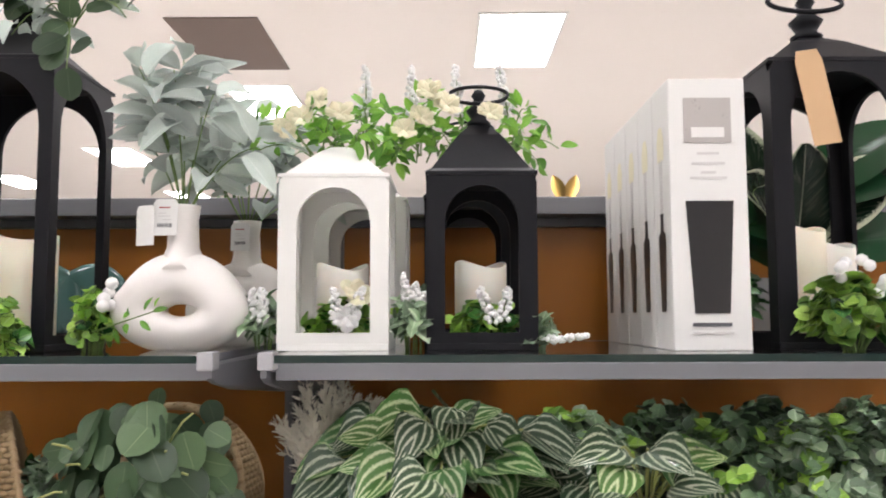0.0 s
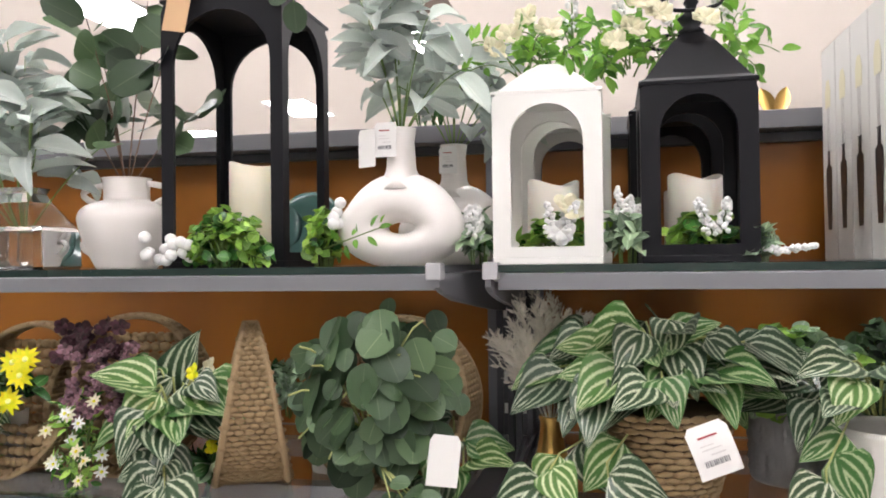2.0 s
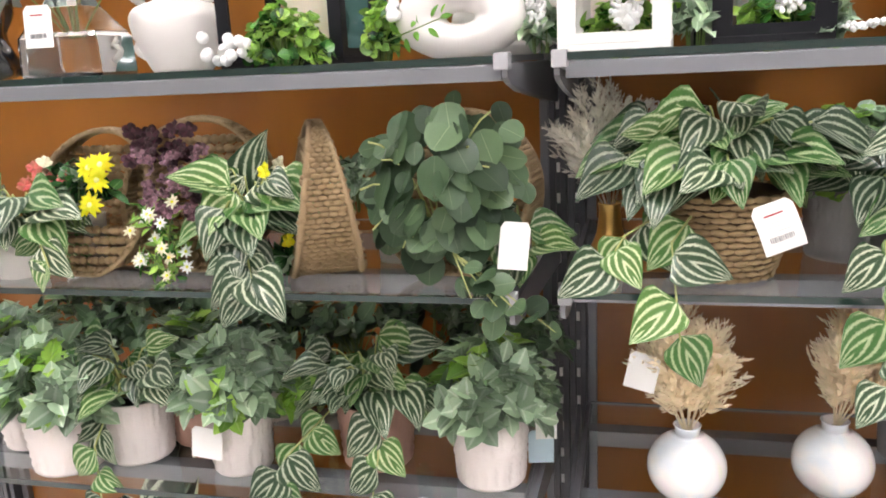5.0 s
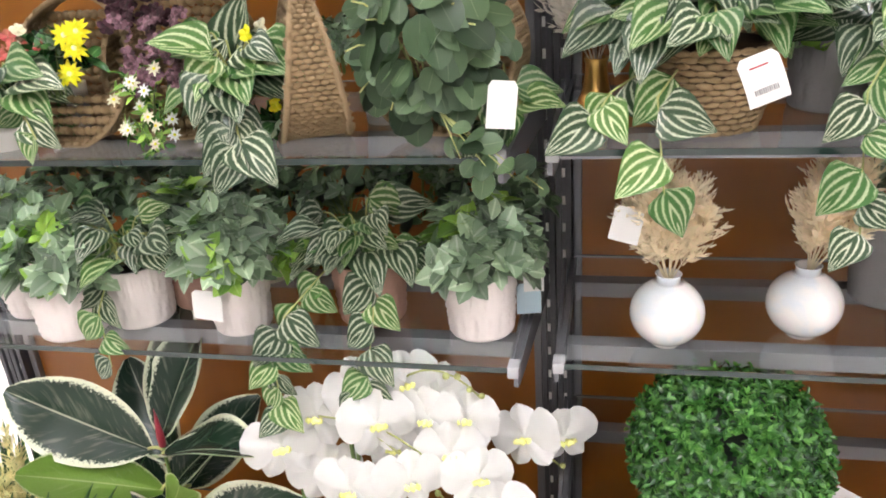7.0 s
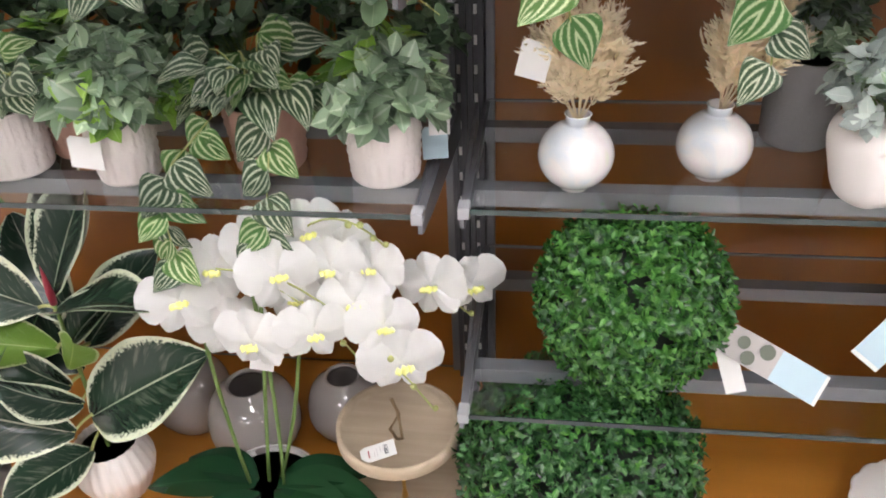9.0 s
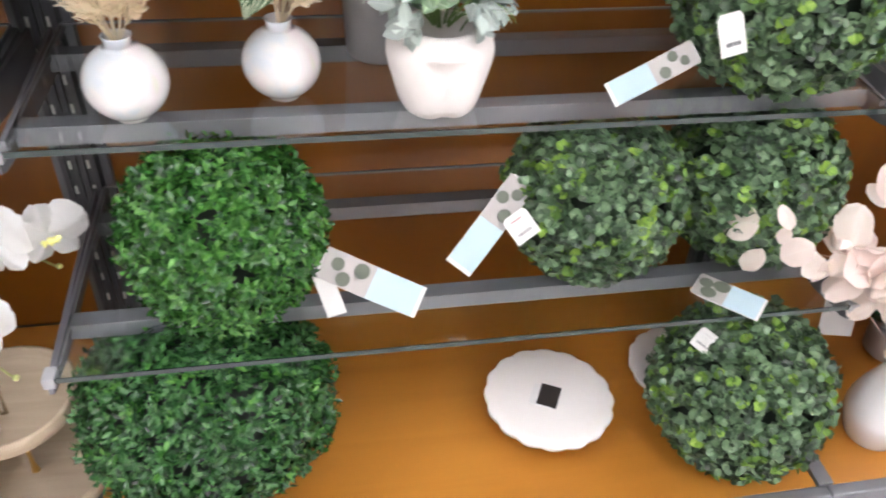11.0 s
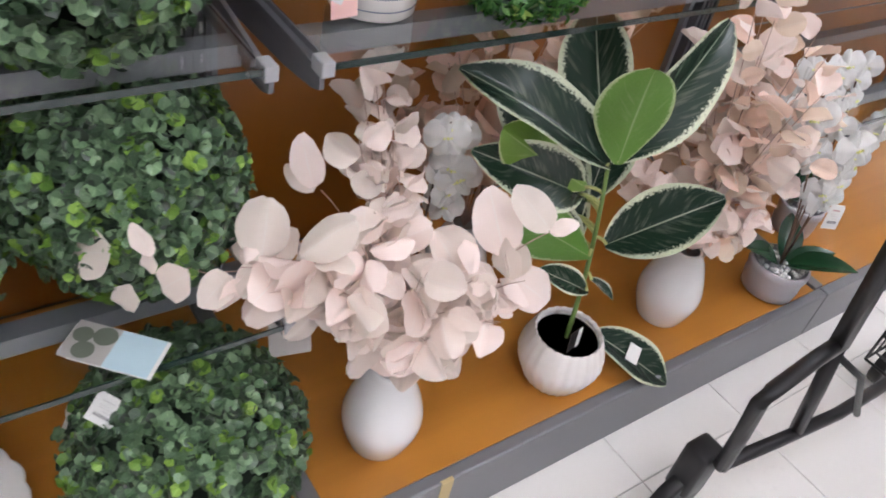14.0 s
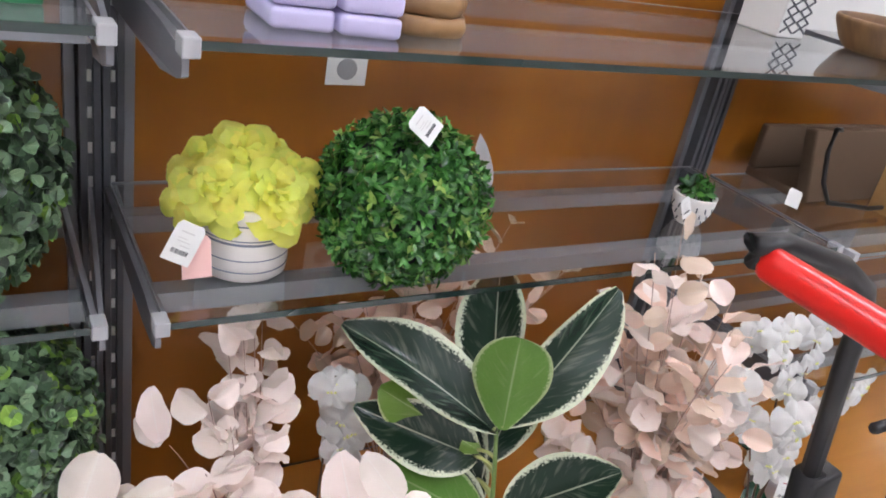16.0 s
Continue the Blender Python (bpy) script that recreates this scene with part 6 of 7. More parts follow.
big_ball = topiary(0.205, 0.015, DECK_Z, 0.168, 5, (BOXWOOD, BOXWOOD_BRIGHT), G_OVAL, 0.0165, 18200, "large dark green boxwood topiary ball on the deck", (1.17, 1.05, 0.97), clump=0.02)
ball_4 = topiary(1.072, -0.058, DECK_Z, 0.146, 6, (EUC_BALL, EUC_BALL_TIP), G_ROUND, 0.0145, 10500, "dull green round-leaved topiary ball on the deck", clump=0.06)


DARK_GREEN_PRINT = material("green_print", (0.075, 0.085, 0.065), 0.5, 0, 0.8, 90)


def photo_tag(at, direction, up, length, label, w=0.042, bow=0.008, seed=0):
    """A long product card: a grey photograph of topiary balls at one end, pale blue at the other."""
    t = price_tag("photo_tag", at, direction, up, w, length, label, seed, False, PAPER, bow)
    card = t.children[0]
    w, length = w * 0.92, length * 0.92

    def patch(y0, y1, x0, x1, m, nm):
        b = bmesh.new()
        n = 8
        rows = []
        for i in range(n + 1):
            y = y0 + (y1 - y0) * i / n
            z = bow * math.sin(math.pi * (y + 0.5)) + 0.0006 + max(0.0, -bow) * 0.06
            rows.append((b.verts.new((x0 * w, y * length, z)), b.verts.new((x1 * w, y * length, z))))
        for p, q in zip(rows, rows[1:]):
            b.faces.new((p[0], p[1], q[1], q[0]))
        part(nm, b, m, card, smooth=False)

    patch(-0.46, 0.02, -0.49, 0.49, BLUE_CARD, "blue_field")
    patch(0.02, 0.49, -0.49, 0.49, GREY_CARD, "photograph")
    for k, (cx, cy, r) in enumerate(((-0.24, 0.27, 0.22), (0.12, 0.36, 0.2), (0.2, 0.14, 0.24))):
        b = bmesh.new()
        z = bow * math.sin(math.pi * (cy + 0.5)) + 0.0028
        ring = [b.verts.new((cx * w + r * w * math.cos(a), cy * length + r * w * math.sin(a), z)) for a in [2 * math.pi * i / 16 for i in range(16)]]
        b.faces.new(ring)
        part("printed_ball", b, DARK_GREEN_PRINT, card, "dark green printed ball", smooth=False)
    return t


photo_tag((0.458, -0.03, S4 + 0.076), (0.1, -0.8, 0.5), (-0.129, 0, 0.084), 0.165, "folded product card with blue field on a topiary ball", 0.05, 0.01)
price_tag("price_tag", (0.397, -0.035, S4 + 0.075), (-0.2, -0.8, 0.4), (-0.3, 0, 0.8), 0.03, 0.085, "white card behind a product card", 12, False)
photo_tag((0.632, 0.02, S4 + 0.123), (-0.2, -0.8, 0.5), (0.08, 0, 0.134), 0.17, "folded product card with blue field on a topiary ball", 0.045, 0.008)
price_tag("price_tag", (0.668, -0.01, S4 + 0.14), (-0.1, -0.8, 0.5), (-0.5, 0.3, 0.7), 0.045, 0.05, "white printed price tag on a topiary ball", 13)
photo_tag((0.832, 0.03, S3 + 0.05), (-0.1, -0.75, 0.6), (0.107, 0.0, 0.062), 0.14, "curled product card with blue field on a topiary ball", 0.036, -0.012)
price_tag("price_tag", (0.888, -0.035, S3 + 0.13), (-0.05, -1, 0.3), (-0.25, 0, 1), 0.038, 0.06, "white printed price tag on a topiary ball", 14)
price_tag("price_tag", (0.980, -0.056, 0.395), (-0.35, -0.55, 0.75), (0.6, 0.3, 0.6), 0.042, 0.042, "small white printed price tag on a topiary ball", 16)
photo_tag((1.0, -0.045, S4 + 0.004), (0.0, -0.02, 1), (-0.65, 0.62, 0), 0.115, "product card lying flat on the glass shelf", 0.06, 0.0)
price_tag("blue_card", (1.212, -0.045, S4 - 0.065), (-0.25, -1, 0.25), (0.0, 0.1, 1), 0.06, 0.075, "grey-blue product card hanging by a bracket", 18, False, GREY_CARD)

# ---- base deck, first two bays ----
def scalloped_stand(x, y, r, h, label, plaque=True):
    t = thing("cake_stand", label, "cake stand", (x, y, DECK_Z), "cake stands")
    n = 96
    bm = bmesh.new()
    rings = []
    for rr, zz, sc in ((0.0001, h, 0), (0.8, h, 0.2), (0.97, h + 0.002, 1), (1.0, h, 1), (0.985, h - 0.008, 1), (0.7, h - 0.01, 0), (0.0001, h - 0.01, 0)):
        rings.append([bm.verts.new((r * rr * (1 + sc * 0.04 * abs(math.sin(8 * a))) * math.cos(a), r * rr * (1 + sc * 0.04 * abs(math.sin(8 * a))) * math.sin(a), zz)) for a in [2 * math.pi * i / n for i in range(n)]])
    for a, b in zip(rings, rings[1:]):
        for i in range(n):
            bm.faces.new((b[i], b[(i + 1) % n], a[(i + 1) % n], a[i]))
    part("plate", bm, CERAMIC, t, "scalloped white plate")
    for k in range(3):
        a = radians(-75 + 120 * k)
        px, py = r * 0.62 * math.cos(a), r * 0.62 * math.sin(a)
        tubes("leg", [[(px - 0.008, py, h - 0.01), (px - 0.004, py, 0.006), (px, py, 0.003), (px + 0.004, py, 0.006), (px + 0.008, py, h - 0.01)]], 0.002, GOLD, t, "gold hairpin leg", 6)
    if plaque:
        part("label", box(-0.018, 0.018, -0.025, 0.025, h, h + 0.002, 0.0, pose(0, 0.0, 0, 0, 0, -28)), DARK_PRINT, t, "dark stick-on label", smooth=False)
        part("label_paper", box(-0.026, 0.018, -0.028, 0.02, h, h + 0.0012, 0.0, pose(-0.004, 0.003, 0, 0, 0, -28)), PAPER, t, "white paper under the label", smooth=False)
    return t


scalloped_stand(0.776, 0.035, 0.112, 0.06, "white scalloped cake stand with gold hairpin legs")
scalloped_stand(1.05, 0.075, 0.10, 0.06, "white scalloped cake stand half hidden by a topiary ball", False)

tray = thing("tiered_tray", "round whitewashed wooden two-tier tray with a knotted string", "tray", (-0.095, 0.035, DECK_Z))
for zz, rr in ((0.0, 0.125), (0.165, 0.105)):
    bm = lathe([(0, zz), (rr * 0.93, zz), (rr, zz + 0.008), (rr, zz + 0.03), (rr - 0.004, zz + 0.032), (rr - 0.009, zz + 0.03), (rr - 0.010, zz + 0.012), (0, zz + 0.011)], 56)
    part("tier", bm, TRAY, tray)
part("rod", lathe([(0, 0.0), (0.007, 0.011), (0.005, 0.02), (0.0035, 0.03), (0.0035, 0.15), (0.006, 0.165), (0, 0.165)], 16), GOLD, tray, "thin pale rod")
tubes("string", [[(0, -0.02, 0.178 + 0.0), (-0.01, -0.02, 0.20), (0.005, -0.01, 0.225), (-0.008, 0, 0.25)], [(0, -0.02, 0.178), (0.012, -0.03, 0.19), (0.004, -0.012, 0.23)]], 0.003, JUTE_PALE, tray, "knotted jute string", 6)
price_tag("price_tag", (-0.12, -0.02, DECK_Z + 0.183), (-0.1, -0.25, 1), (-0.9, -0.35, 0), 0.035, 0.07, "white card tag lying in a tray", 19)

for gx, gy, r in ((-0.40, 0.14, 0.088), (-0.235, 0.20, 0.075), (-0.55, 0.20, 0.08)):
    t = thing("grey_vase", "round glossy grey glazed vase with an open mouth", "vase", (gx, gy, DECK_Z), "grey vases")
    vessel(t, smooth_profile([(0.0, 0), (r * 0.6, 0), (r * 0.95, r * 0.5), (r, r * 0.95), (r * 0.85, r * 1.5), (r * 0.5, r * 1.85), (r * 0.44, r * 1.88), (r * 0.4, r * 1.8), (r * 0.7, r * 1.4), (r * 0.6, r * 0.4), (0, r * 0.3)], 5), GREY_GLOSS, "body", fluted=26, depth=0.008)

orchid = thing("potted_orchid", "white orchid in a white bowl with dark green leaves", "orchid", (-0.325, -0.02, DECK_Z), "orchids")
vessel(orchid, smooth_profile(hollow([(0.05, 0), (0.06, 0.004), (0.088, 0.04), (0.094, 0.075), (0.09, 0.085)])[1:-1], 4), CERAMIC_GLOSS, "bowl")
part("soil", lathe([(0, 0.07), (0.085, 0.07)], 32), SOIL, orchid)
rg = random.Random(240)
for i in range(7):
    a = radians(rg.uniform(150, 390))
    blade(orchid, [M_ORCHID_LEAF], rg, (0.02 * math.cos(a), 0.02 * math.sin(a), 0.08), (math.cos(a), math.sin(a) * 0.8, 0.28), (0, 0, 1), rg.uniform(0.14, 0.2))
FLOWERS = [(-0.389, -0.000, 0.616), (-0.266, -0.050, 0.589), (-0.178, -0.040, 0.603), (-0.231, 0.000, 0.671), (-0.103, 0.030, 0.667), (-0.023, 0.050, 0.626), (-0.058, -0.030, 0.545), (-0.160, 0.020, 0.671), (-0.339, 0.030, 0.655), (-0.265, 0.040, 0.698), (-0.197, 0.050, 0.709), (-0.125, 0.000, 0.626), (0.034, 0.090, 0.601), (-0.082, -0.020, 0.603), (-0.333, 0.020, 0.555), (-0.217, 0.020, 0.617), (-0.149, 0.060, 0.690)]
for i, (fx, fy, fz) in enumerate(FLOWERS):
    orchid_flower(orchid, (fx + 0.325, fy - 0.01, fz - DECK_Z), (rg.uniform(-0.25, 0.55), -0.9, rg.uniform(0.1, 0.5)), 0.1 * rg.uniform(0.9, 1.12), 250 + i, 0.8)
for k, (a, b) in enumerate((((-0.03, 0.0, 0.08), (-0.05, 0.02, 0.55)), ((0.0, 0.01, 0.08), (0.06, 0.02, 0.56)), ((0.03, 0.0, 0.08), (0.03, 0.03, 0.54)), ((0.02, 0.02, 0.08), (0.10, 0.05, 0.56)))):
    tubes("stem", [bend(a, b, 0.0, 8, (0.01 * (k - 1), 0, 0))], 0.0034, STEM, orchid, "green flower stem", 6)
for a, b in (((0.10, 0.02, 0.55), (0.35, 0.10, 0.40)), ((0.06, 0.0, 0.54), (0.31, -0.05, 0.34)), ((0.0, 0.0, 0.54), (0.2, -0.02, 0.40)), ((0.10, 0.05, 0.56), (0.24, 0.03, 0.57))):
    pts = bend(a, b, 0.04, 9)
    tubes("stem", [pts], 0.0016, STEM_PALE, orchid, "green flower stem", 5)
    for k in (5, 6, 7, 8):
        bm = bmesh.new()
        bmesh.ops.create_icosphere(bm, subdivisions=2, radius=0.0075 - 0.0007 * k * 0.5, matrix=Matrix.Translation(pts[k] + Vector((0.004, -0.004, 0.004 * (-1) ** k))))
        part("bud", bm, STEM_PALE, orchid, "green bud")
price_tag("plant_tag", (-0.280, -0.03, 0.511), (0.1, -1, 0.1), (0.2, 0, 1), 0.04, 0.045, "white card tag hanging on orchid stems", 20, False)


BUD_RED = material("leaf_bud_red", (0.22, 0.02, 0.035), 0.4, 0, 0.2, 80)


def rubber_plant(x, y, z, leaves, stem_h, label, pot=None, lean=(0.0, 0.0)):
    """A stem in a pot; each leaf runs from its base to its tip and turns its dark side to a given way."""
    t = thing("rubber_plant", label, "plant", (x, y, z), "rubber plants")
    if pot:
        r, h = pot
        prof = smooth_profile([(r * 0.62, 0.0), (r * 0.72, 0.003), (r, h * 0.45), (r * 0.98, h * 0.7), (r * 0.82, h), (r * 0.78, h + 0.002), (r * 0.74, h * 0.97), (r * 0.72, h * 0.86), (0.0, h * 0.84)], 5)
        vessel(t, [(0, 0)] + prof, SPECKLED, "pot", 96, "white fluted ceramic pot", fluted=24, depth=0.02, twist=14.0)
        part("soil", lathe([(0, h * 0.9), (r * 0.74, h * 0.9)], 32), SOIL, t, "dark filling")
    def line(u):
        return Vector((lean[0] * u * u, lean[1] * u * u, 0.02 + (stem_h - 0.02) * u))

    tubes("stem", [[line(k / 10) for k in range(11)]], 0.0048, STEM, t, "green-brown stem", 8, 0.6)
    for i, (base, tip, face, wide, shape) in enumerate(leaves):
        a, b = Vector(base) - Vector((x, y, z)), Vector(tip) - Vector((x, y, z))
        d = (b - a).normalized()
        u = min(max(a.z / stem_h, 0.1), 1.0)
        tubes("leaf_stalk", [bend(line(u), a + d * 0.004, 0.004, 5)], 0.0028, STEM_PALE, t, "", 6)
        link("leaf", M_FICUS[shape], t, at=orient(a, d, face, (b - a).length, wide))
    return t


rubber_a = rubber_plant(-0.63, 0.02, DECK_Z, [
    ((-0.655, 0.02, 0.55), (-0.825, -0.06, 0.705), (0.35, -0.8, 0.55), 1.0, 0),
    ((-0.635, 0.03, 0.57), (-0.553, 0.06, 0.765), (-0.3, -0.9, 0.3), 0.85, 0),
    ((-0.65, 0.05, 0.585), (-0.585, 0.10, 0.775), (0.6, -0.7, 0.3), 0.8, 1),
    ((-0.63, 0.01, 0.545), (-0.45, -0.03, 0.645), (-0.1, 0.1, 1.0), 1.1, 1),
    ((-0.635, 0.0, 0.482), (-0.81, -0.10, 0.59), (-0.45, 0.7, -0.45), 0.8, 1),
    ((-0.632, 0.0, 0.44), (-0.55, -0.05, 0.56), (-0.3, 0.7, -0.5), 0.85, 0),
    ((-0.63, 0.02, 0.47), (-0.545, 0.0, 0.60), (-0.6, -0.7, 0.4), 0.9, 2),
    ((-0.625, 0.0, 0.33), (-0.39, -0.04, 0.515), (-0.35, -0.75, 0.55), 0.95, 0),
    ((-0.65, -0.02, 0.31), (-0.87, -0.10, 0.435), (0.2, -0.8, 0.6), 0.95, 1),
    ((-0.64, 0.0, 0.40), (-0.71, -0.06, 0.50), (0.1, -0.9, 0.4), 1.1, 2),
    ((-0.63, 0.05, 0.50), (-0.745, 0.11, 0.665), (0.3, -0.9, 0.3), 0.95, 1),
    ((-0.62, 0.05, 0.45), (-0.495, 0.10, 0.61), (-0.2, -0.9, 0.4), 0.95, 0),
    ((-0.64, 0.04, 0.40), (-0.80, 0.08, 0.51), (0.3, -0.9, 0.4), 1.0, 0),
    ((-0.62, 0.03, 0.38), (-0.47, 0.08, 0.42), (-0.2, -0.8, 0.6), 1.0, 1),
    ((-0.63, 0.0, 0.36), (-0.68, -0.10, 0.46), (0.2, -0.9, 0.4), 0.9, 2),
    ((-0.63, -0.02, 0.27), (-0.70, -0.16, 0.30), (0.0, -0.6, 0.8), 1.2, 0)], 0.45, "variegated rubber plant with broad dark cream-edged leaves", (0.07, 0.12))
part("bud", lathe([(0, 0.425), (0.006, 0.43), (0.0065, 0.45), (0.003, 0.485), (0.0, 0.505)], 12), BUD_RED, rubber_a, "rolled dark red leaf bud")
grass = thing("foxtail_grass", "tall artificial grass with yellow foxtail plumes", "grass", (-0.865, -0.04, DECK_Z))
vessel(grass, hollow([(0.05, 0), (0.06, 0.1)]), POT_GREY, "pot")
rg = random.Random(270)
fr = []
for i in range(160):
    a = rg.uniform(0, 6.28)
    fr.append(orient((rg.uniform(-0.03, 0.03), rg.uniform(-0.03, 0.03), 0.08), (0.45 * math.cos(a), 0.4 * math.sin(a), 1), (math.sin(a), -1, 0.2), rg.uniform(0.24, 0.38), 0.10))
scatter_leaves("leaf_tuft", fr, [leaf_grid("spear", 6, 2, 0.25, 0.2)], GRASS, grass)
for i in range(9):
    a = -1 + 2 * i / 8
    plume(grass, (a * 0.02, -0.02, 0.2), (a * 0.10 + 0.01, rg.uniform(-0.09, 0), 0.505 - 0.10 * a * a), 0.034, 271 + i, PLUME_YELLOW, 260)

# ---- third bay ----
spot = thing("flower_pot", "white pot with blue stripes holding ruffled yellow roses", "flower pot", (1.368, 0.105, S3))
vessel(spot, hollow([(0.049, 0), (0.0525, 0.003), (0.055, 0.04), (0.056, 0.09), (0.0565, 0.095)]), CERAMIC, "pot")
BLUE_LINE = material("blue_grey_glaze", (0.16, 0.18, 0.25), 0.4, 0, 0.2, 120)
for zz, hh in ((0.014, 0.0012), (0.030, 0.0014), (0.0505, 0.003), (0.056, 0.0014), (0.075, 0.0014)):
    r = 0.0527 + 0.0035 * zz / 0.09
    part("stripe", lathe([(r, zz), (r + 0.0009, zz), (r + 0.0009, zz + hh), (r, zz + hh)], 48), BLUE_LINE, spot, "blue-grey painted stripe")
G_RUFFLE = [leaf_grid("petal", 8, 8, 0.1 + 0.2 * k, -0.18, 0.11, 20 + k) for k in range(4)]
rg = random.Random(280)
ROSES = ((-0.045, -0.03, 0.108, 0.092), (0.018, -0.045, 0.104, 0.105), (0.055, -0.01, 0.108, 0.09), (-0.008, 0.0, 0.135, 0.10), (-0.04, 0.03, 0.118, 0.09), (0.03, 0.04, 0.118, 0.09), (-0.068, -0.012, 0.098, 0.075), (0.068, 0.0, 0.098, 0.07))
for i, (fx, fy, fz, size) in enumerate(ROSES):
    for ring, (n, cup, k) in enumerate(((6, 0.05, 1.0), (6, 0.45, 0.86), (5, 0.95, 0.68), (4, 1.7, 0.5))):
        flower_head(spot, (fx, fy, fz + 0.005 * ring), (fx * 7 + rg.uniform(-0.2, 0.2), -0.6 + fy * 8, 0.75), size * k, YELLOW, 281 + i * 7 + ring, n, "rose_petals", kind=G_RUFFLE, cup=cup)
price_tag("price_tag", (1.280, 0.035, S3 + 0.07), (-0.15, -1, 0.1), (0.45, 0, 1), 0.038, 0.058, "white printed price tag hanging on a striped pot", 22)
price_tag("care_tag", (1.298, 0.05, S3 + 0.043), (0.0, -1, 0.1), (-0.05, 0, 1), 0.036, 0.055, "pink floral card tag behind a price tag", 23, False, SAND_CARD)
ball_c = topiary(1.548, 0.055, S3, 0.101, 7, (BOXWOOD_BRIGHT, EUC_BALL_TIP), G_OVAL, 0.0155, 7700, "green boxwood topiary ball with a white tag", clump=0.02)
price_tag("price_tag", (1.528, -0.005, S3 + 0.22), (0.1, -0.75, 0.6), (-0.6, 0.2, 0.6), 0.042, 0.042, "white printed price tag on a topiary ball", 24)
price_tag("leaf_card", (1.668, 0.075, S3 + 0.105), (0.75, -0.65, 0.1), (-0.35, -0.1, 1), 0.05, 0.16, "dark grey product card curled against a topiary ball", 25, False, POT_GREY, 0.02)
succ = thing("succulent_pot", "small succulent in a black and white patterned bowl", "succulent", (2.16, 0.125, S3))
vessel(succ, smooth_profile(hollow([(0.018, 0), (0.022, 0.002), (0.034, 0.025), (0.038, 0.05), (0.037, 0.053)], 0.003)[1:-1], 4), CERAMIC, "bowl")
bm = bmesh.new()
for ring, (zz, r, n) in enumerate(((0.012, 0.0285, 12), (0.024, 0.0345, 15), (0.036, 0.0375, 15))):
    for i in range(n):
        a = 2 * math.pi * i / n + ring
        add_box(bm, -0.0012, 0.0012, -0.0006, 0.0006, -0.0046, 0.0046, 0.0, Matrix.Translation((r * math.cos(a), r * math.sin(a), zz)) @ pose(0, 0, 0, 0, 0, math.degrees(a) + 90) @ pose(0, 0, 0, -18, 0, 0))
part("pattern", bm, INK, succ, "black painted dashes", smooth=False)
bush(succ, (0, 0, 0.055), (0.026, 0.026, 0.026), 26, 0.02, 290, (BOXWOOD_BRIGHT, BOXWOOD), G_OVAL, 1.0, 6, 0.0)
price_tag("price_tag", (2.105, 0.09, S3 + 0.045), (0.1, -1, 0.1), (-0.5, 0, 1), 0.026, 0.045, "white printed price tag beside a succulent", 26)
stick = thing("wall_sticker", "square white label with a dark round dot on the panel", "sticker", (1.607, PANEL_Y - 0.002, 0.936))
part("paper", box(-0.034, 0.034, 0, 0.0015, -0.026, 0.026), PAPER, stick, smooth=False)
bm = lathe([(0, 0), (0.017, 0.0), (0.017, 0.0008), (0, 0.0008)], 28)
bmesh.ops.transform(bm, matrix=pose(0, -0.0002, 0, 90, 0, 0), verts=bm.verts[:])
part("dot", bm, POT_GREY, stick, "dark round dot", smooth=False)
for i, (bx, bz) in enumerate(((1.365, 0), (1.365, 0.022), (1.365, 0.044), (1.43, 0.0), (1.43, 0.022), (1.43, 0.044))):
    t = thing("lilac_bundle", "lilac wrapped soft bundle with a scalloped edge", "bundle", (bx, 0.0 - 0.012 * (bx > 1.4), S2 + bz), "lilac bundles")
    bm = box(-0.031, 0.031, -0.03, 0.06, 0.0, 0.0215, 0.006)
    for v in bm.verts:
        v.co.y += 0.004 * math.sin(v.co.x * 180) * (v.co.y < 0)
    part("wrap", bm, LILAC_BOX, t)
for bz, w in ((0.0, 0.05), (0.021, 0.048), (0.042, 0.046), (0.063, 0.047)):
    t = thing("wood_board", "rough brown wooden board with bark edge", "wood board", (1.515, 0.03, S2 + bz), "wood boards")
    bm = lathe([(0, 0), (w, 0), (w + 0.003, 0.01), (w, 0.02), (0, 0.02)], 36)
    for v in bm.verts:
        a = math.atan2(v.co.y, v.co.x)
        v.co.xy *= 1 + 0.05 * math.sin(5 * a + bz * 90) + 0.02 * math.sin(13 * a)
    part("slice", bm, ACACIA, t)

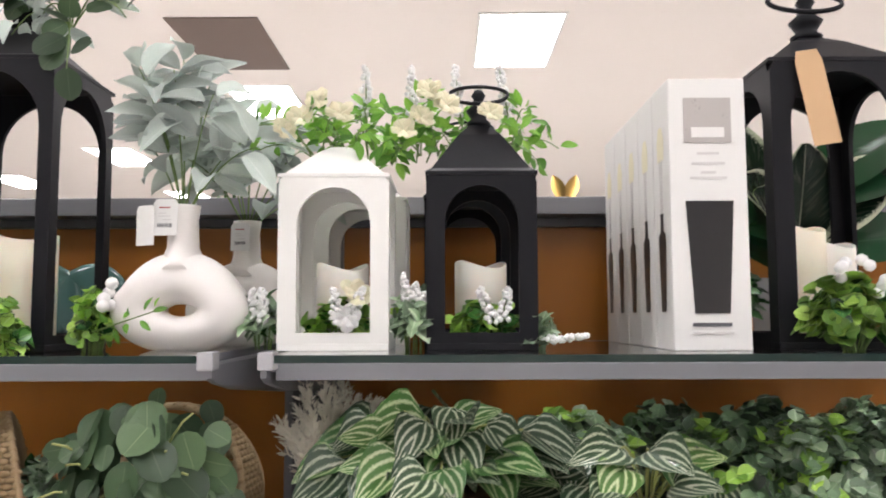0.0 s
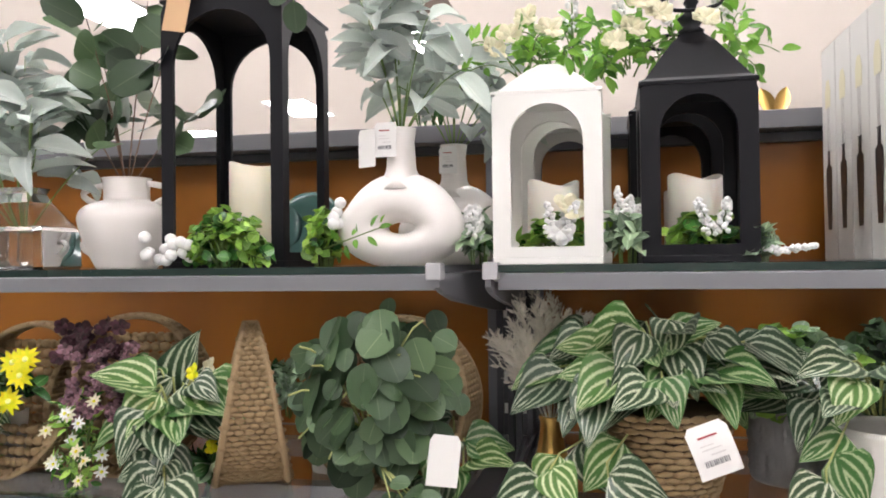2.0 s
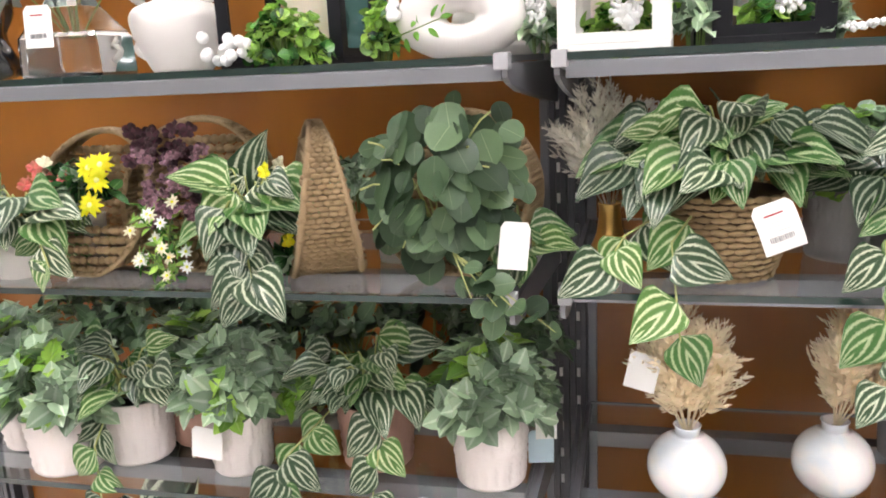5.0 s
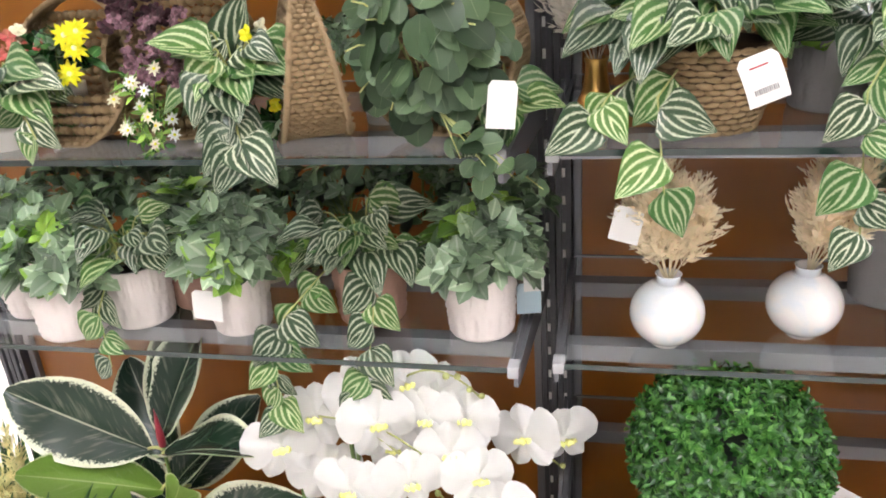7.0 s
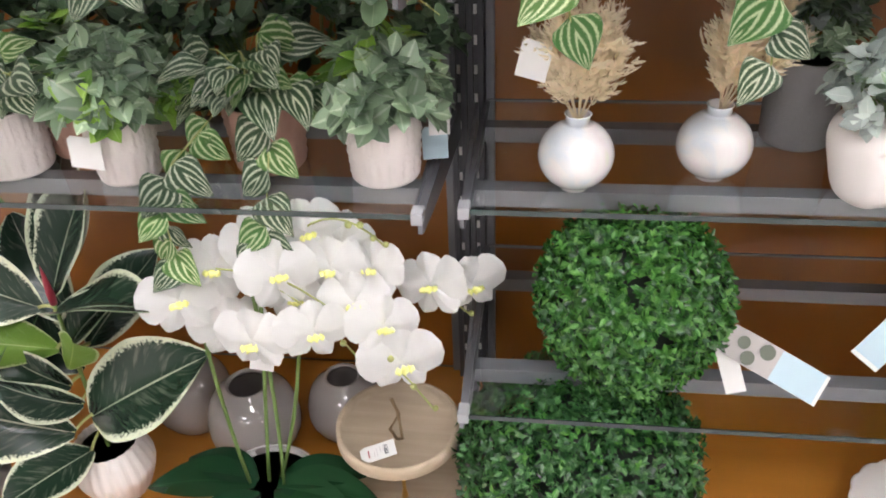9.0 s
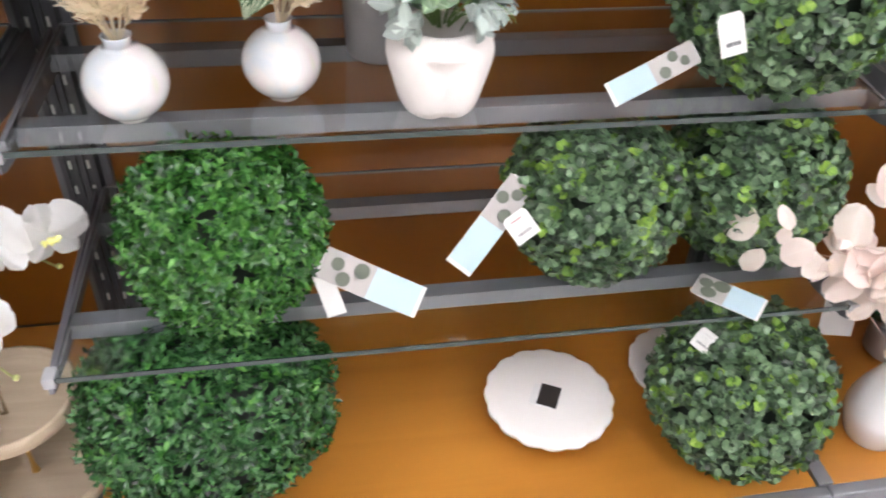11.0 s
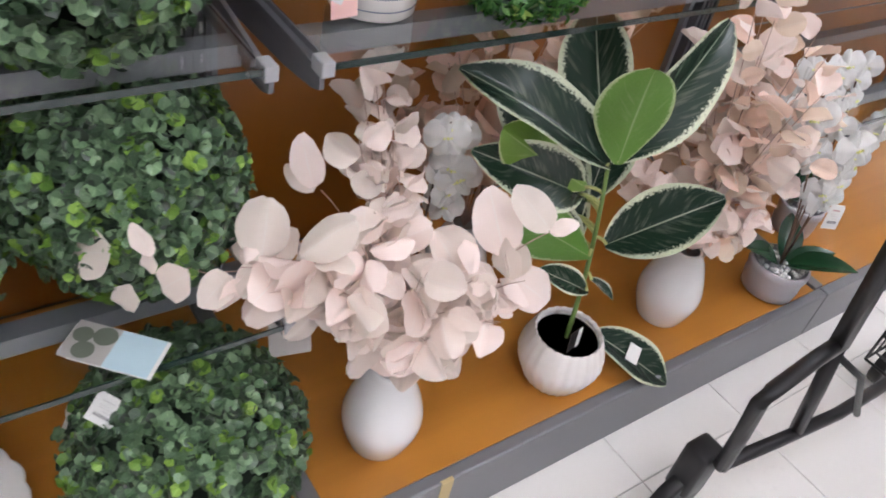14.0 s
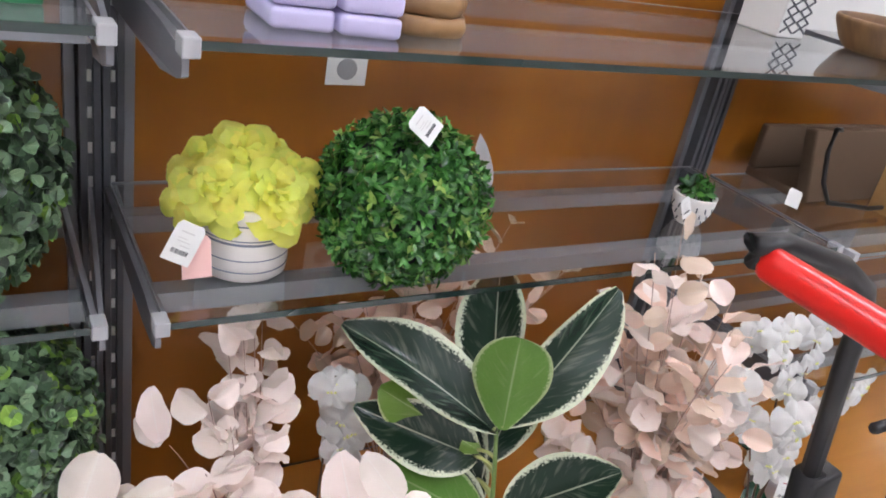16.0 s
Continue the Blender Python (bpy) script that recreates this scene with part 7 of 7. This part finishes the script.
pot_f = (0.074, 0.108)
rubber_plant(1.715, -0.098, DECK_Z, [
    ((1.672, -0.085, 0.585), (1.508, 0.043, 0.718), (-0.1, -0.5, 0.85), 0.75, 1),
    ((1.685, -0.06, 0.585), (1.755, 0.110, 0.735), (-0.75, -0.5, 0.25), 0.85, 0),
    ((1.680, -0.088, 0.595), (1.822, -0.095, 0.79), (-0.3, -0.95, 0.3), 0.75, 0),
    ((1.672, -0.098, 0.60), (1.652, -0.105, 0.765), (0.55, 0.8, -0.15), 1.15, 0),
    ((1.675, -0.06, 0.53), (1.54, 0.029, 0.61), (0.4, 0.7, -0.5), 0.9, 1),
    ((1.705, -0.105, 0.445), (1.79, -0.200, 0.583), (-0.55, -0.4, 0.7), 1.0, 0),
    ((1.693, -0.098, 0.419), (1.539, -0.008, 0.509), (0.45, 0.7, -0.5), 0.9, 1),
    ((1.680, -0.05, 0.51), (1.52, -0.03, 0.60), (-0.2, -0.8, 0.5), 0.95, 2),
    ((1.700, -0.05, 0.49), (1.81, 0.03, 0.61), (-0.6, -0.75, 0.3), 0.9, 0),
    ((1.695, -0.05, 0.46), (1.615, 0.06, 0.62), (-0.4, -0.8, 0.3), 0.9, 0),
    ((1.690, -0.04, 0.50), (1.585, 0.08, 0.66), (-0.4, -0.8, 0.4), 0.85, 0),
    ((1.700, -0.03, 0.45), (1.775, 0.08, 0.585), (-0.6, -0.7, 0.3), 0.9, 1),
    ((1.705, -0.07, 0.40), (1.60, -0.01, 0.50), (-0.3, -0.8, 0.5), 0.9, 0),
    ((1.700, -0.06, 0.42), (1.66, 0.06, 0.56), (-0.5, -0.8, 0.2), 0.9, 1),
    ((1.708, -0.10, 0.37), (1.729, -0.145, 0.364), (-0.2, -0.2, 1.0), 0.7, 2),
    ((1.705, -0.11, 0.35), (1.621, -0.074, 0.400), (-0.2, -0.5, 0.8), 0.8, 0)], 0.48, "variegated rubber plant in a white fluted pot", pot_f, (-0.042, 0.022))
fallen = thing("fallen_leaf", "dark cream-edged rubber leaf with a white label on the deck", "leaf", (1.800, -0.085, 0.190))
link("leaf", M_FICUS[0], fallen, at=orient((0, 0, 0), (0.604, -0.739, -0.299), (-0.25, -0.2, 1), 0.177, 0.9))
part("label", box(-0.012, 0.012, -0.018, 0.018, 0.0, 0.001, 0, orient((0.053, -0.066, -0.018), (0.604, -0.739, -0.299), (-0.25, -0.2, 1))), PAPER, fallen, "white stick-on label", smooth=False)
care = thing("care_card", "small black and white care card stuck in a pot", "card", (1.705, -0.125, DECK_Z + 0.085))
part("card", box(-0.018, 0.018, 0, 0.001, 0, 0.05, 0, pose(0, 0, 0, -8, 6, 12)), DARK_PRINT, care, smooth=False)
part("strip", box(0.006, 0.016, -0.0012, -0.0002, 0.01, 0.05, 0, pose(0, 0, 0, -8, 6, 12)), PAPER, care, "white strip", smooth=False)


def egg_vase(x, y, label, r=0.062, h=0.17):
    t = thing("egg_vase", label, "vase", (x, y, DECK_Z), "egg vases")
    vessel(t, smooth_profile(hollow([(r * 0.6, 0), (r * 0.75, 0.003), (r, h * 0.32), (r * 0.93, h * 0.55), (r * 0.62, h * 0.86), (r * 0.42, h * 0.97), (r * 0.42, h)], 0.004)[1:-1], 5), CERAMIC_GLOSS, "body", 56)
    return t


def pink_stems(t, mouth, ends, size, seed, meshes, per=10, sag=0.03, first=0.3, turn=1.15):
    for i, (ex, ey, ez) in enumerate(ends):
        leafy_spray(t, mouth, (ex, ey, ez), per, size, seed + i, meshes, STEM_PINK, sag, 1.0, turn, first)


v1 = egg_vase(1.364, -0.076, "white glazed egg-shaped vase with blush pink leaf stems")
LOOSE = [(-0.381, 0.062, 0.472), (0.137, -0.108, 0.480), (-0.099, 0.078, 0.461)]
LEFT = [(-0.23, 0.01, 0.44), (-0.20, -0.01, 0.40), (-0.24, 0.03, 0.42), (-0.19, -0.03, 0.47)]
FULL = [(-0.11, -0.04, 0.47), (-0.14, -0.06, 0.43), (-0.06, -0.09, 0.45), (-0.10, -0.05, 0.37), (-0.03, -0.11, 0.40), (-0.08, -0.01, 0.49), (0.0, -0.11, 0.44), (-0.12, -0.03, 0.39), (0.03, -0.08, 0.43), (-0.05, -0.11, 0.36)]
HIGH = [(-0.04, 0.04, 0.505), (-0.01, 0.05, 0.49), (-0.06, 0.07, 0.53), (0.022, 0.17, 0.57), (0.0, 0.15, 0.58), (-0.02, 0.13, 0.54), (0.04, 0.19, 0.55), (0.02, 0.12, 0.50)]
LOW = [(0.09, -0.11, 0.406), (0.04, -0.13, 0.37), (0.01, -0.11, 0.37), (0.07, -0.11, 0.34), (0.0, -0.08, 0.25), (-0.03, -0.08, 0.27)]
for end in LOOSE:
    tubes("stem", [bend((0, 0, 0.16), end, 0.05, 12)], 0.0013, STEM_PINK, v1, "thin pink-brown stem", 5, 0.5)
for base, tip, face, wide in (
    ((1.009, -0.043, 0.616), (0.968, -0.008, 0.598), (-0.15, -0.75, 0.60), 1.05),
    ((1.041, -0.070, 0.624), (1.024, -0.056, 0.651), (-0.60, -0.50, 0.50), 0.70),
    ((1.023, -0.055, 0.575), (1.004, -0.039, 0.519), (-0.50, -0.60, 0.40), 0.55),
    ((1.069, -0.094, 0.609), (1.036, -0.066, 0.567), (-0.10, -0.60, 0.70), 0.75),
    ((1.041, -0.070, 0.624), (1.031, -0.061, 0.589), (-0.60, -0.50, 0.40), 0.60),
    ((1.447, -0.145, 0.551), (1.422, -0.124, 0.628), (-0.50, -0.60, 0.40), 0.80),
    ((1.482, -0.174, 0.601), (1.446, -0.145, 0.647), (-0.40, -0.60, 0.50), 0.75),
    ((1.483, -0.175, 0.597), (1.502, -0.192, 0.621), (-0.20, -0.40, 0.90), 0.70),
    ((1.460, -0.156, 0.516), (1.512, -0.200, 0.483), (-0.30, -0.60, 0.60), 0.85),
    ((1.256, 0.002, 0.595), (1.227, 0.027, 0.616), (-0.50, -0.60, 0.40), 0.70),
    ((1.255, 0.003, 0.599), (1.239, 0.016, 0.658), (-0.50, -0.60, 0.40), 0.70)):
    a, b = Vector(base) - v1.location, Vector(tip) - v1.location
    link("leaf", M_PINK[1], v1, at=orient(a, b - a, face, (b - a).length, wide))
pink_stems(v1, (0, 0, 0.16), LEFT, 0.054, 321, M_PINK, 8, 0.06, 0.5)
pink_stems(v1, (0, 0, 0.16), FULL, 0.05, 411, M_PINK, 13, 0.03, 0.4)
pink_stems(v1, (0, 0, 0.16), HIGH, 0.044, 431, M_PINK, 8, 0.02, 0.55)
pink_stems(v1, (0, 0, 0.16), LOW, 0.05, 451, M_PINK, 7, 0.04, 0.45)
v2 = egg_vase(2.026, -0.068, "white glazed egg-shaped vase with blush pink leaf stems")
rg = random.Random(330)
ends = []
for i in range(26):
    a = rg.uniform(-1, 1)
    ends.append((a * 0.16, rg.uniform(-0.10, 0.10), 0.30 + 0.36 * (1 - a * a) * rg.uniform(0.4, 1.0)))
ends += [(-0.02, 0.07, 0.70), (-0.12, 0.02, 0.69), (0.02, 0.04, 0.64), (-0.08, 0.0, 0.64), (0.06, 0.0, 0.6), (0.0, -0.06, 0.6), (-0.05, -0.08, 0.52), (0.07, -0.07, 0.5), (-0.05, -0.06, 0.26), (0.06, -0.05, 0.25), (-0.08, -0.04, 0.31), (0.09, -0.03, 0.29), (0.0, -0.07, 0.24)]
pink_stems(v2, (0, 0, 0.16), ends, 0.05, 331, M_PEACH + M_PINK[:2], 9)
v3 = egg_vase(1.66, 0.16, "white glazed egg-shaped vase with peach leaf stems at the back")
ends = [(rg.uniform(-0.16, 0.26), rg.uniform(-0.08, 0.1), rg.uniform(0.32, 0.60)) for _ in range(24)]
pink_stems(v3, (0, 0, 0.16), ends, 0.048, 361, M_PEACH, 9)


def moth_orchid(x, y, label, seed, ends, pot_r=0.055, small=0.05):
    t = thing("potted_orchid", label, "orchid", (x, y, DECK_Z), "orchids")
    vessel(t, hollow([(pot_r * 0.8, 0), (pot_r * 0.95, 0.006), (pot_r, 0.03), (pot_r, 0.055), (pot_r * 1.06, 0.06), (pot_r * 1.06, 0.075), (pot_r, 0.078)]), POT_LILAC, "pot")
    rng = random.Random(seed)
    bm = bmesh.new()
    for i in range(70):
        a, r = rng.uniform(0, 6.28), pot_r * 0.9 * math.sqrt(rng.random())
        bmesh.ops.create_icosphere(bm, subdivisions=1, radius=rng.uniform(0.004, 0.007), matrix=Matrix.Translation((r * math.cos(a), r * math.sin(a), 0.072 + rng.uniform(0, 0.005))))
    tagged(part("pebble_bed", bm, STONES, t, "white pebbles"), kind="stuff")
    for i in range(4):
        a = radians(rng.uniform(0, 360))
        blade(t, [M_ORCHID_LEAF], rng, (0.01 * math.cos(a), 0.01 * math.sin(a), 0.075), (math.cos(a), math.sin(a), 0.9), (-math.cos(a), -math.sin(a) - 0.4, 0.6), rng.uniform(0.09, 0.13))
    for k, (ex, ey, ez) in enumerate(ends):
        pts = bend((0, 0, 0.07), (ex, ey, ez), 0.07, 10)
        tubes("stem", [pts], 0.002, STEM_BROWN, t, "dark flower stem", 5)
        for i in range(5):
            p = pts[5 + i] + Vector((rng.uniform(-0.015, 0.015), rng.uniform(-0.02, 0.0), rng.uniform(-0.012, 0.012)))
            orchid_flower(t, p, (rng.uniform(-0.7, 0.2), -0.8, rng.uniform(0, 0.5)), small * rng.uniform(0.85, 1.25), seed * 10 + k * 6 + i, 0.45)
    return t


moth_orchid(2.318, -0.118, "white orchid in a grey glazed pot with white pebbles", 41, ((-0.05, -0.02, 0.28), (-0.10, -0.05, 0.42), (0.05, 0.12, 0.47), (0.28, 0.18, 0.39), (-0.24, 0.0, 0.49)), 0.06, 0.06)
moth_orchid(2.235, 0.05, "white orchid in a grey glazed pot with white pebbles", 42, ((-0.03, -0.05, 0.42), (0.10, 0.0, 0.44)), 0.048, 0.055)
moth_orchid(1.52, 0.11, "white orchid in a grey glazed pot at the back", 43, ((-0.02, -0.04, 0.47), (0.02, -0.03, 0.36)), 0.048, 0.055)
moth_orchid(2.56, 0.0, "white orchid in a grey glazed pot with white pebbles", 44, ((-0.02, -0.05, 0.28), (0.12, -0.03, 0.30)), 0.05, 0.055)
price_tag("price_tag", (2.275, -0.175, 0.385), (-0.35, -0.85, 0.2), (0.1, 0, 1), 0.042, 0.06, "white printed tag hanging on an orchid", 27)
tape = thing("tape_strip", "strip of yellowed masking tape stuck over the deck edge", "tape", (1.418, -0.1985, 0.0))
part("strip_front", box(-0.011, 0.011, -0.0008, 0.0006, 0.062, 0.1355, 0.0), TAPE, tape, smooth=False)
part("strip_top", box(-0.011, 0.011, -0.0008, 0.006, 0.1352, 0.1362, 0.0), TAPE, tape, smooth=False)

# ---- fourth bay ----
wicker = thing("wicker_basket", "dark brown wicker basket with a bent wire handle", "basket", (2.80, 0.20, S3 - 0.02))
bm = bmesh.new()
add_box(bm, -0.22, 0.22, -0.01, 0.02, 0.0, 0.155, 0.006, pose(0, 0, 0, -14, 0, 0))
part("side", bm, DARK_WICKER, wicker, "dark woven side")
part("base", box(-0.22, 0.22, 0.02, 0.16, 0.0, 0.02, 0.005), DARK_WICKER, wicker)
part("back", box(-0.22, 0.22, 0.14, 0.16, 0.02, 0.12, 0.005), DARK_WICKER, wicker)
tubes("handle", [[(-0.22, -0.02, 0.17), (-0.25, -0.03, 0.175), (-0.265, -0.04, 0.13), (-0.255, -0.05, 0.07), (-0.23, -0.06, 0.03), (-0.1, -0.07, 0.015), (0.1, -0.07, 0.015)]], 0.005, CART, wicker, "bent black wire handle", 8)
price_tag("price_tag", (2.41, 0.11, S3 + 0.04), (-0.1, -1, 0.3), (0.3, 0, 1), 0.04, 0.036, "plain white card tag lying by a basket", 28, False)
crate = thing("wood_crate", "pale wooden crate standing on the glass shelf", "crate", (2.86, 0.02, S3 - 0.02))
for zz in (0.0, 0.055, 0.11):
    part("slat", box(-0.10, 0.12, -0.01, 0.0, zz, zz + 0.05, 0.002), PALE_WOOD, crate)
for xx in (-0.11, 0.12):
    part("side", box(xx, xx + 0.012, 0.0, 0.14, 0.0, 0.16, 0.002), PALE_WOOD, crate)
lat = thing("lattice_box", "white box with a black diagonal line pattern", "box", (2.30, 0.19, S2))
part("carton", box(-0.035, 0.035, -0.03, 0.06, 0, 0.16, 0.003), PAPER, lat, smooth=False)
bm = bmesh.new()
for k in range(8):
    for s in (-1, 1):
        for x in (-0.017, 0.017):
            add_box(bm, -0.018, 0.018, -0.032, -0.0305, -0.0014, 0.0014, 0.0, pose(x, 0, 0.018 + 0.018 * k, 0, 32 * s, 0))
part("pattern", bm, INK, lat, "black line pattern", smooth=False)
bowl = thing("wood_bowl", "brown wooden bowl with a black knob", "bowl", (2.46, 0.085, S2 + 0.001))
bm = lathe(smooth_profile([(0.0, 0.0), (0.08, 0.0), (0.11, 0.03), (0.12, 0.05), (0.112, 0.052), (0.09, 0.02), (0.0, 0.015)], 4), 48, 0.7)
part("shell", bm, ACACIA, bowl)
part("knob", lathe([(0, 0.015), (0.006, 0.015), (0.005, 0.06), (0.02, 0.064), (0.02, 0.07), (0, 0.071)], 20), CART, bowl, "black knob")
white_panel = thing("white_board", "plain white card standing at the back of the shelf", "board", (2.545, 0.27, S2))
part("sheet", box(-0.14, 0.2, 0.0, 0.008, 0, 0.16), PAPER, white_panel, smooth=False)

# ---- shopping cart ----
cart = thing("shopping_cart", "black steel shopping cart with a red plastic handle", "shopping cart", (0, 0, 0))
HY = -0.41
bm = lathe([(0, 0), (0.012, 0.0), (0.0142, 0.006), (0.0142, 0.50), (0.012, 0.506), (0, 0.506)], 24)
bmesh.ops.transform(bm, matrix=Matrix.Translation((1.605, HY, 1.03)) @ pose(0, 0, 0, 90, 0, 0), verts=bm.verts[:])
part("handle", bm, RED, cart, "red plastic grip")
for yy in (HY + 0.004, HY - 0.51):
    tubes("side_tube", [[(1.600, yy, 1.03), (1.588, yy, 1.044), (1.622, yy, 1.041), (1.717, yy, 1.012), (1.765, yy, 0.985), (1.785, yy, 0.95), (1.790, yy, 0.91), (1.828, yy, 0.75)]], 0.0105, CART, cart, "black steel tube", 10)
    tubes("sleeve", [[(1.826, yy, 0.757), (1.872, yy, 0.585), (1.915, yy, 0.424)]], 0.0155, CART, cart, "thick black steel sleeve", 4)
    part("sleeve_clamp", box(-0.012, 0.03, -0.017, 0.017, -0.05, 0.05, 0.004, pose(1.842, yy, 0.705, 0, -14, 0)), CART, cart, "black steel clamp")
    tubes("leg_tube", [[(1.915, yy, 0.430), (1.868, yy, 0.424), (1.778, yy, 0.394), (1.760, yy, 0.378), (1.782, yy + 0.002, 0.29), (1.800, yy + 0.005, 0.19)]], 0.0125, CART, cart, "bent black steel leg tube", 10)
    tubes("leg_tube", [[(1.912, yy, 0.43), (1.953, yy - 0.004, 0.31), (1.985, yy - 0.008, 0.19)]], 0.0125, CART, cart, "black steel leg tube", 10)
    tubes("foot_tube", [[(1.792, yy + 0.006, 0.195), (1.93, yy - 0.006, 0.185), (2.10, yy - 0.02, 0.18), (2.55, yy - 0.02, 0.17)]], 0.0115, CART, cart, "black steel foot tube", 10)
    tubes("brace", [[(1.93, yy - 0.005, 0.40), (2.02, yy - 0.03, 0.33), (2.12, yy - 0.04, 0.19)]], 0.006, CART, cart, "thin black brace", 6)
    for wx in (1.80, 2.5):
        wheel = part("wheel", lathe([(0.0, -0.014), (0.045, -0.014), (0.048, -0.012), (0.048, 0.012), (0.045, 0.014), (0, 0.014)], 36), RUBBER, cart, "grey castor wheel", at=Matrix.Translation((wx, yy + 0.04, 0.062)) @ pose(0, 0, 0, 90, 0, 0))
        bm = lathe([(0.045, -0.013), (0.060, -0.013), (0.062, -0.009), (0.062, 0.009), (0.060, 0.013), (0.045, 0.013)], 40)
        part("tyre", bm, CART, wheel, "black tyre")
        part("fork", box(wx - 0.024, wx + 0.03, yy + 0.016, yy + 0.064, 0.085, 0.195, 0.008), CART, cart, "black castor fork")
part("label", box(1.795, 1.815, HY + 0.0685, HY + 0.07, 0.13, 0.15), PAPER, cart, "white sticker", smooth=False)
v, f = [], []
for k in range(9):
    z = 0.42 + 0.05 * k
    tube_data([(1.94, HY - 0.03, z), (2.60, HY - 0.03, z)], 0.0022, 5, 1, v, f)
    tube_data([(1.94, HY - 0.48, z), (2.60, HY - 0.48, z)], 0.0022, 5, 1, v, f)
    tube_data([(1.94, HY - 0.03, z), (1.94, HY - 0.48, z)], 0.0022, 5, 1, v, f)
for k in range(24):
    x = 1.94 + 0.0287 * k
    tube_data([(x, HY - 0.03, 0.82), (x, HY - 0.03, 0.42), (x, HY - 0.48, 0.42), (x, HY - 0.48, 0.82)], 0.0022, 5, 1, v, f)
for k in range(14):
    y = HY - 0.03 - 0.0346 * k
    tube_data([(1.94, y, 0.82), (1.94, y, 0.42), (2.60, y, 0.42), (2.60, y, 0.82)], 0.0022, 5, 1, v, f)
tagged(link("wire_basket", raw_mesh("wire_basket", v, f, CART), cart, "black wire basket"), kind="stuff")
for yy in (HY - 0.03, HY - 0.48):
    tubes("basket_rim", [[(1.83, yy, 0.84), (2.62, yy, 0.83)]], 0.006, CART, cart, "", 8)

# ---- things beyond the top rail ----
ears = thing("gold_ornament", "gold leaf-shaped ornament on the shelf behind", "ornament", (0.402, 0.40, 1.578))
rg = random.Random(400)
for s in (-1, 1):
    link("ear", leaf_mesh("ear", "oval", GOLD, 3 + s, nu=8, nv=4, droop=0.05, fold=0.3), ears, at=orient((s * 0.004, 0, 0.0), (s * 0.35, 0, 1), (0, -1, 0), 0.045))
part("foot", lathe([(0, 0), (0.012, 0), (0.008, 0.006), (0, 0.008)], 16), GOLD, ears)
spiky = thing("spiky_plant", "thin spiky green plant beyond the top rail", "plant", (-0.14, 0.40, 1.578))
scatter_leaves("leaf_tuft", [orient((rg.uniform(-0.02, 0.02), 0, 0), (rg.uniform(-0.35, 0.35), 0.1, 1), (0, -1, 0.1), rg.uniform(0.07, 0.12), 0.12) for _ in range(16)], [leaf_grid("spear", 5, 2, 0.05, 0.2)], GRASS, spiky)

# ---- floor tiles by the shelving ----
tile = raw_mesh("tile", [(-0.1515, -0.1515, -0.004), (0.1515, -0.1515, -0.004), (0.1515, 0.1515, -0.004), (-0.1515, 0.1515, -0.004), (-0.151, -0.151, 0.0), (0.151, -0.151, 0.0), (0.151, 0.151, 0.0), (-0.151, 0.151, 0.0)],
                [(4, 5, 6, 7), (0, 1, 5, 4), (1, 2, 6, 5), (2, 3, 7, 6), (3, 0, 4, 7)], FLOOR_TILE, smooth=False)
for ix in range(24):
    for iy in range(12):
        link("tile", tile, floor, at=pose(-2.0 + 0.3048 * ix, -0.30 - 0.3048 * iy + 0.15, 0.0))
far = bmesh.new()
for (x0, x1, y0, y1) in ((-16, 18, 0.46, 22), (-16, -2.16, -12, 0.45), (5.17, 18, -12, 0.45), (-2.15, 5.16, -12, -3.67)):
    add_box(far, x0, x1, y0, y1, -0.003, -0.001)
part("tile_field", far, FLOOR_TILE, floor, "more white floor tiles", smooth=False)
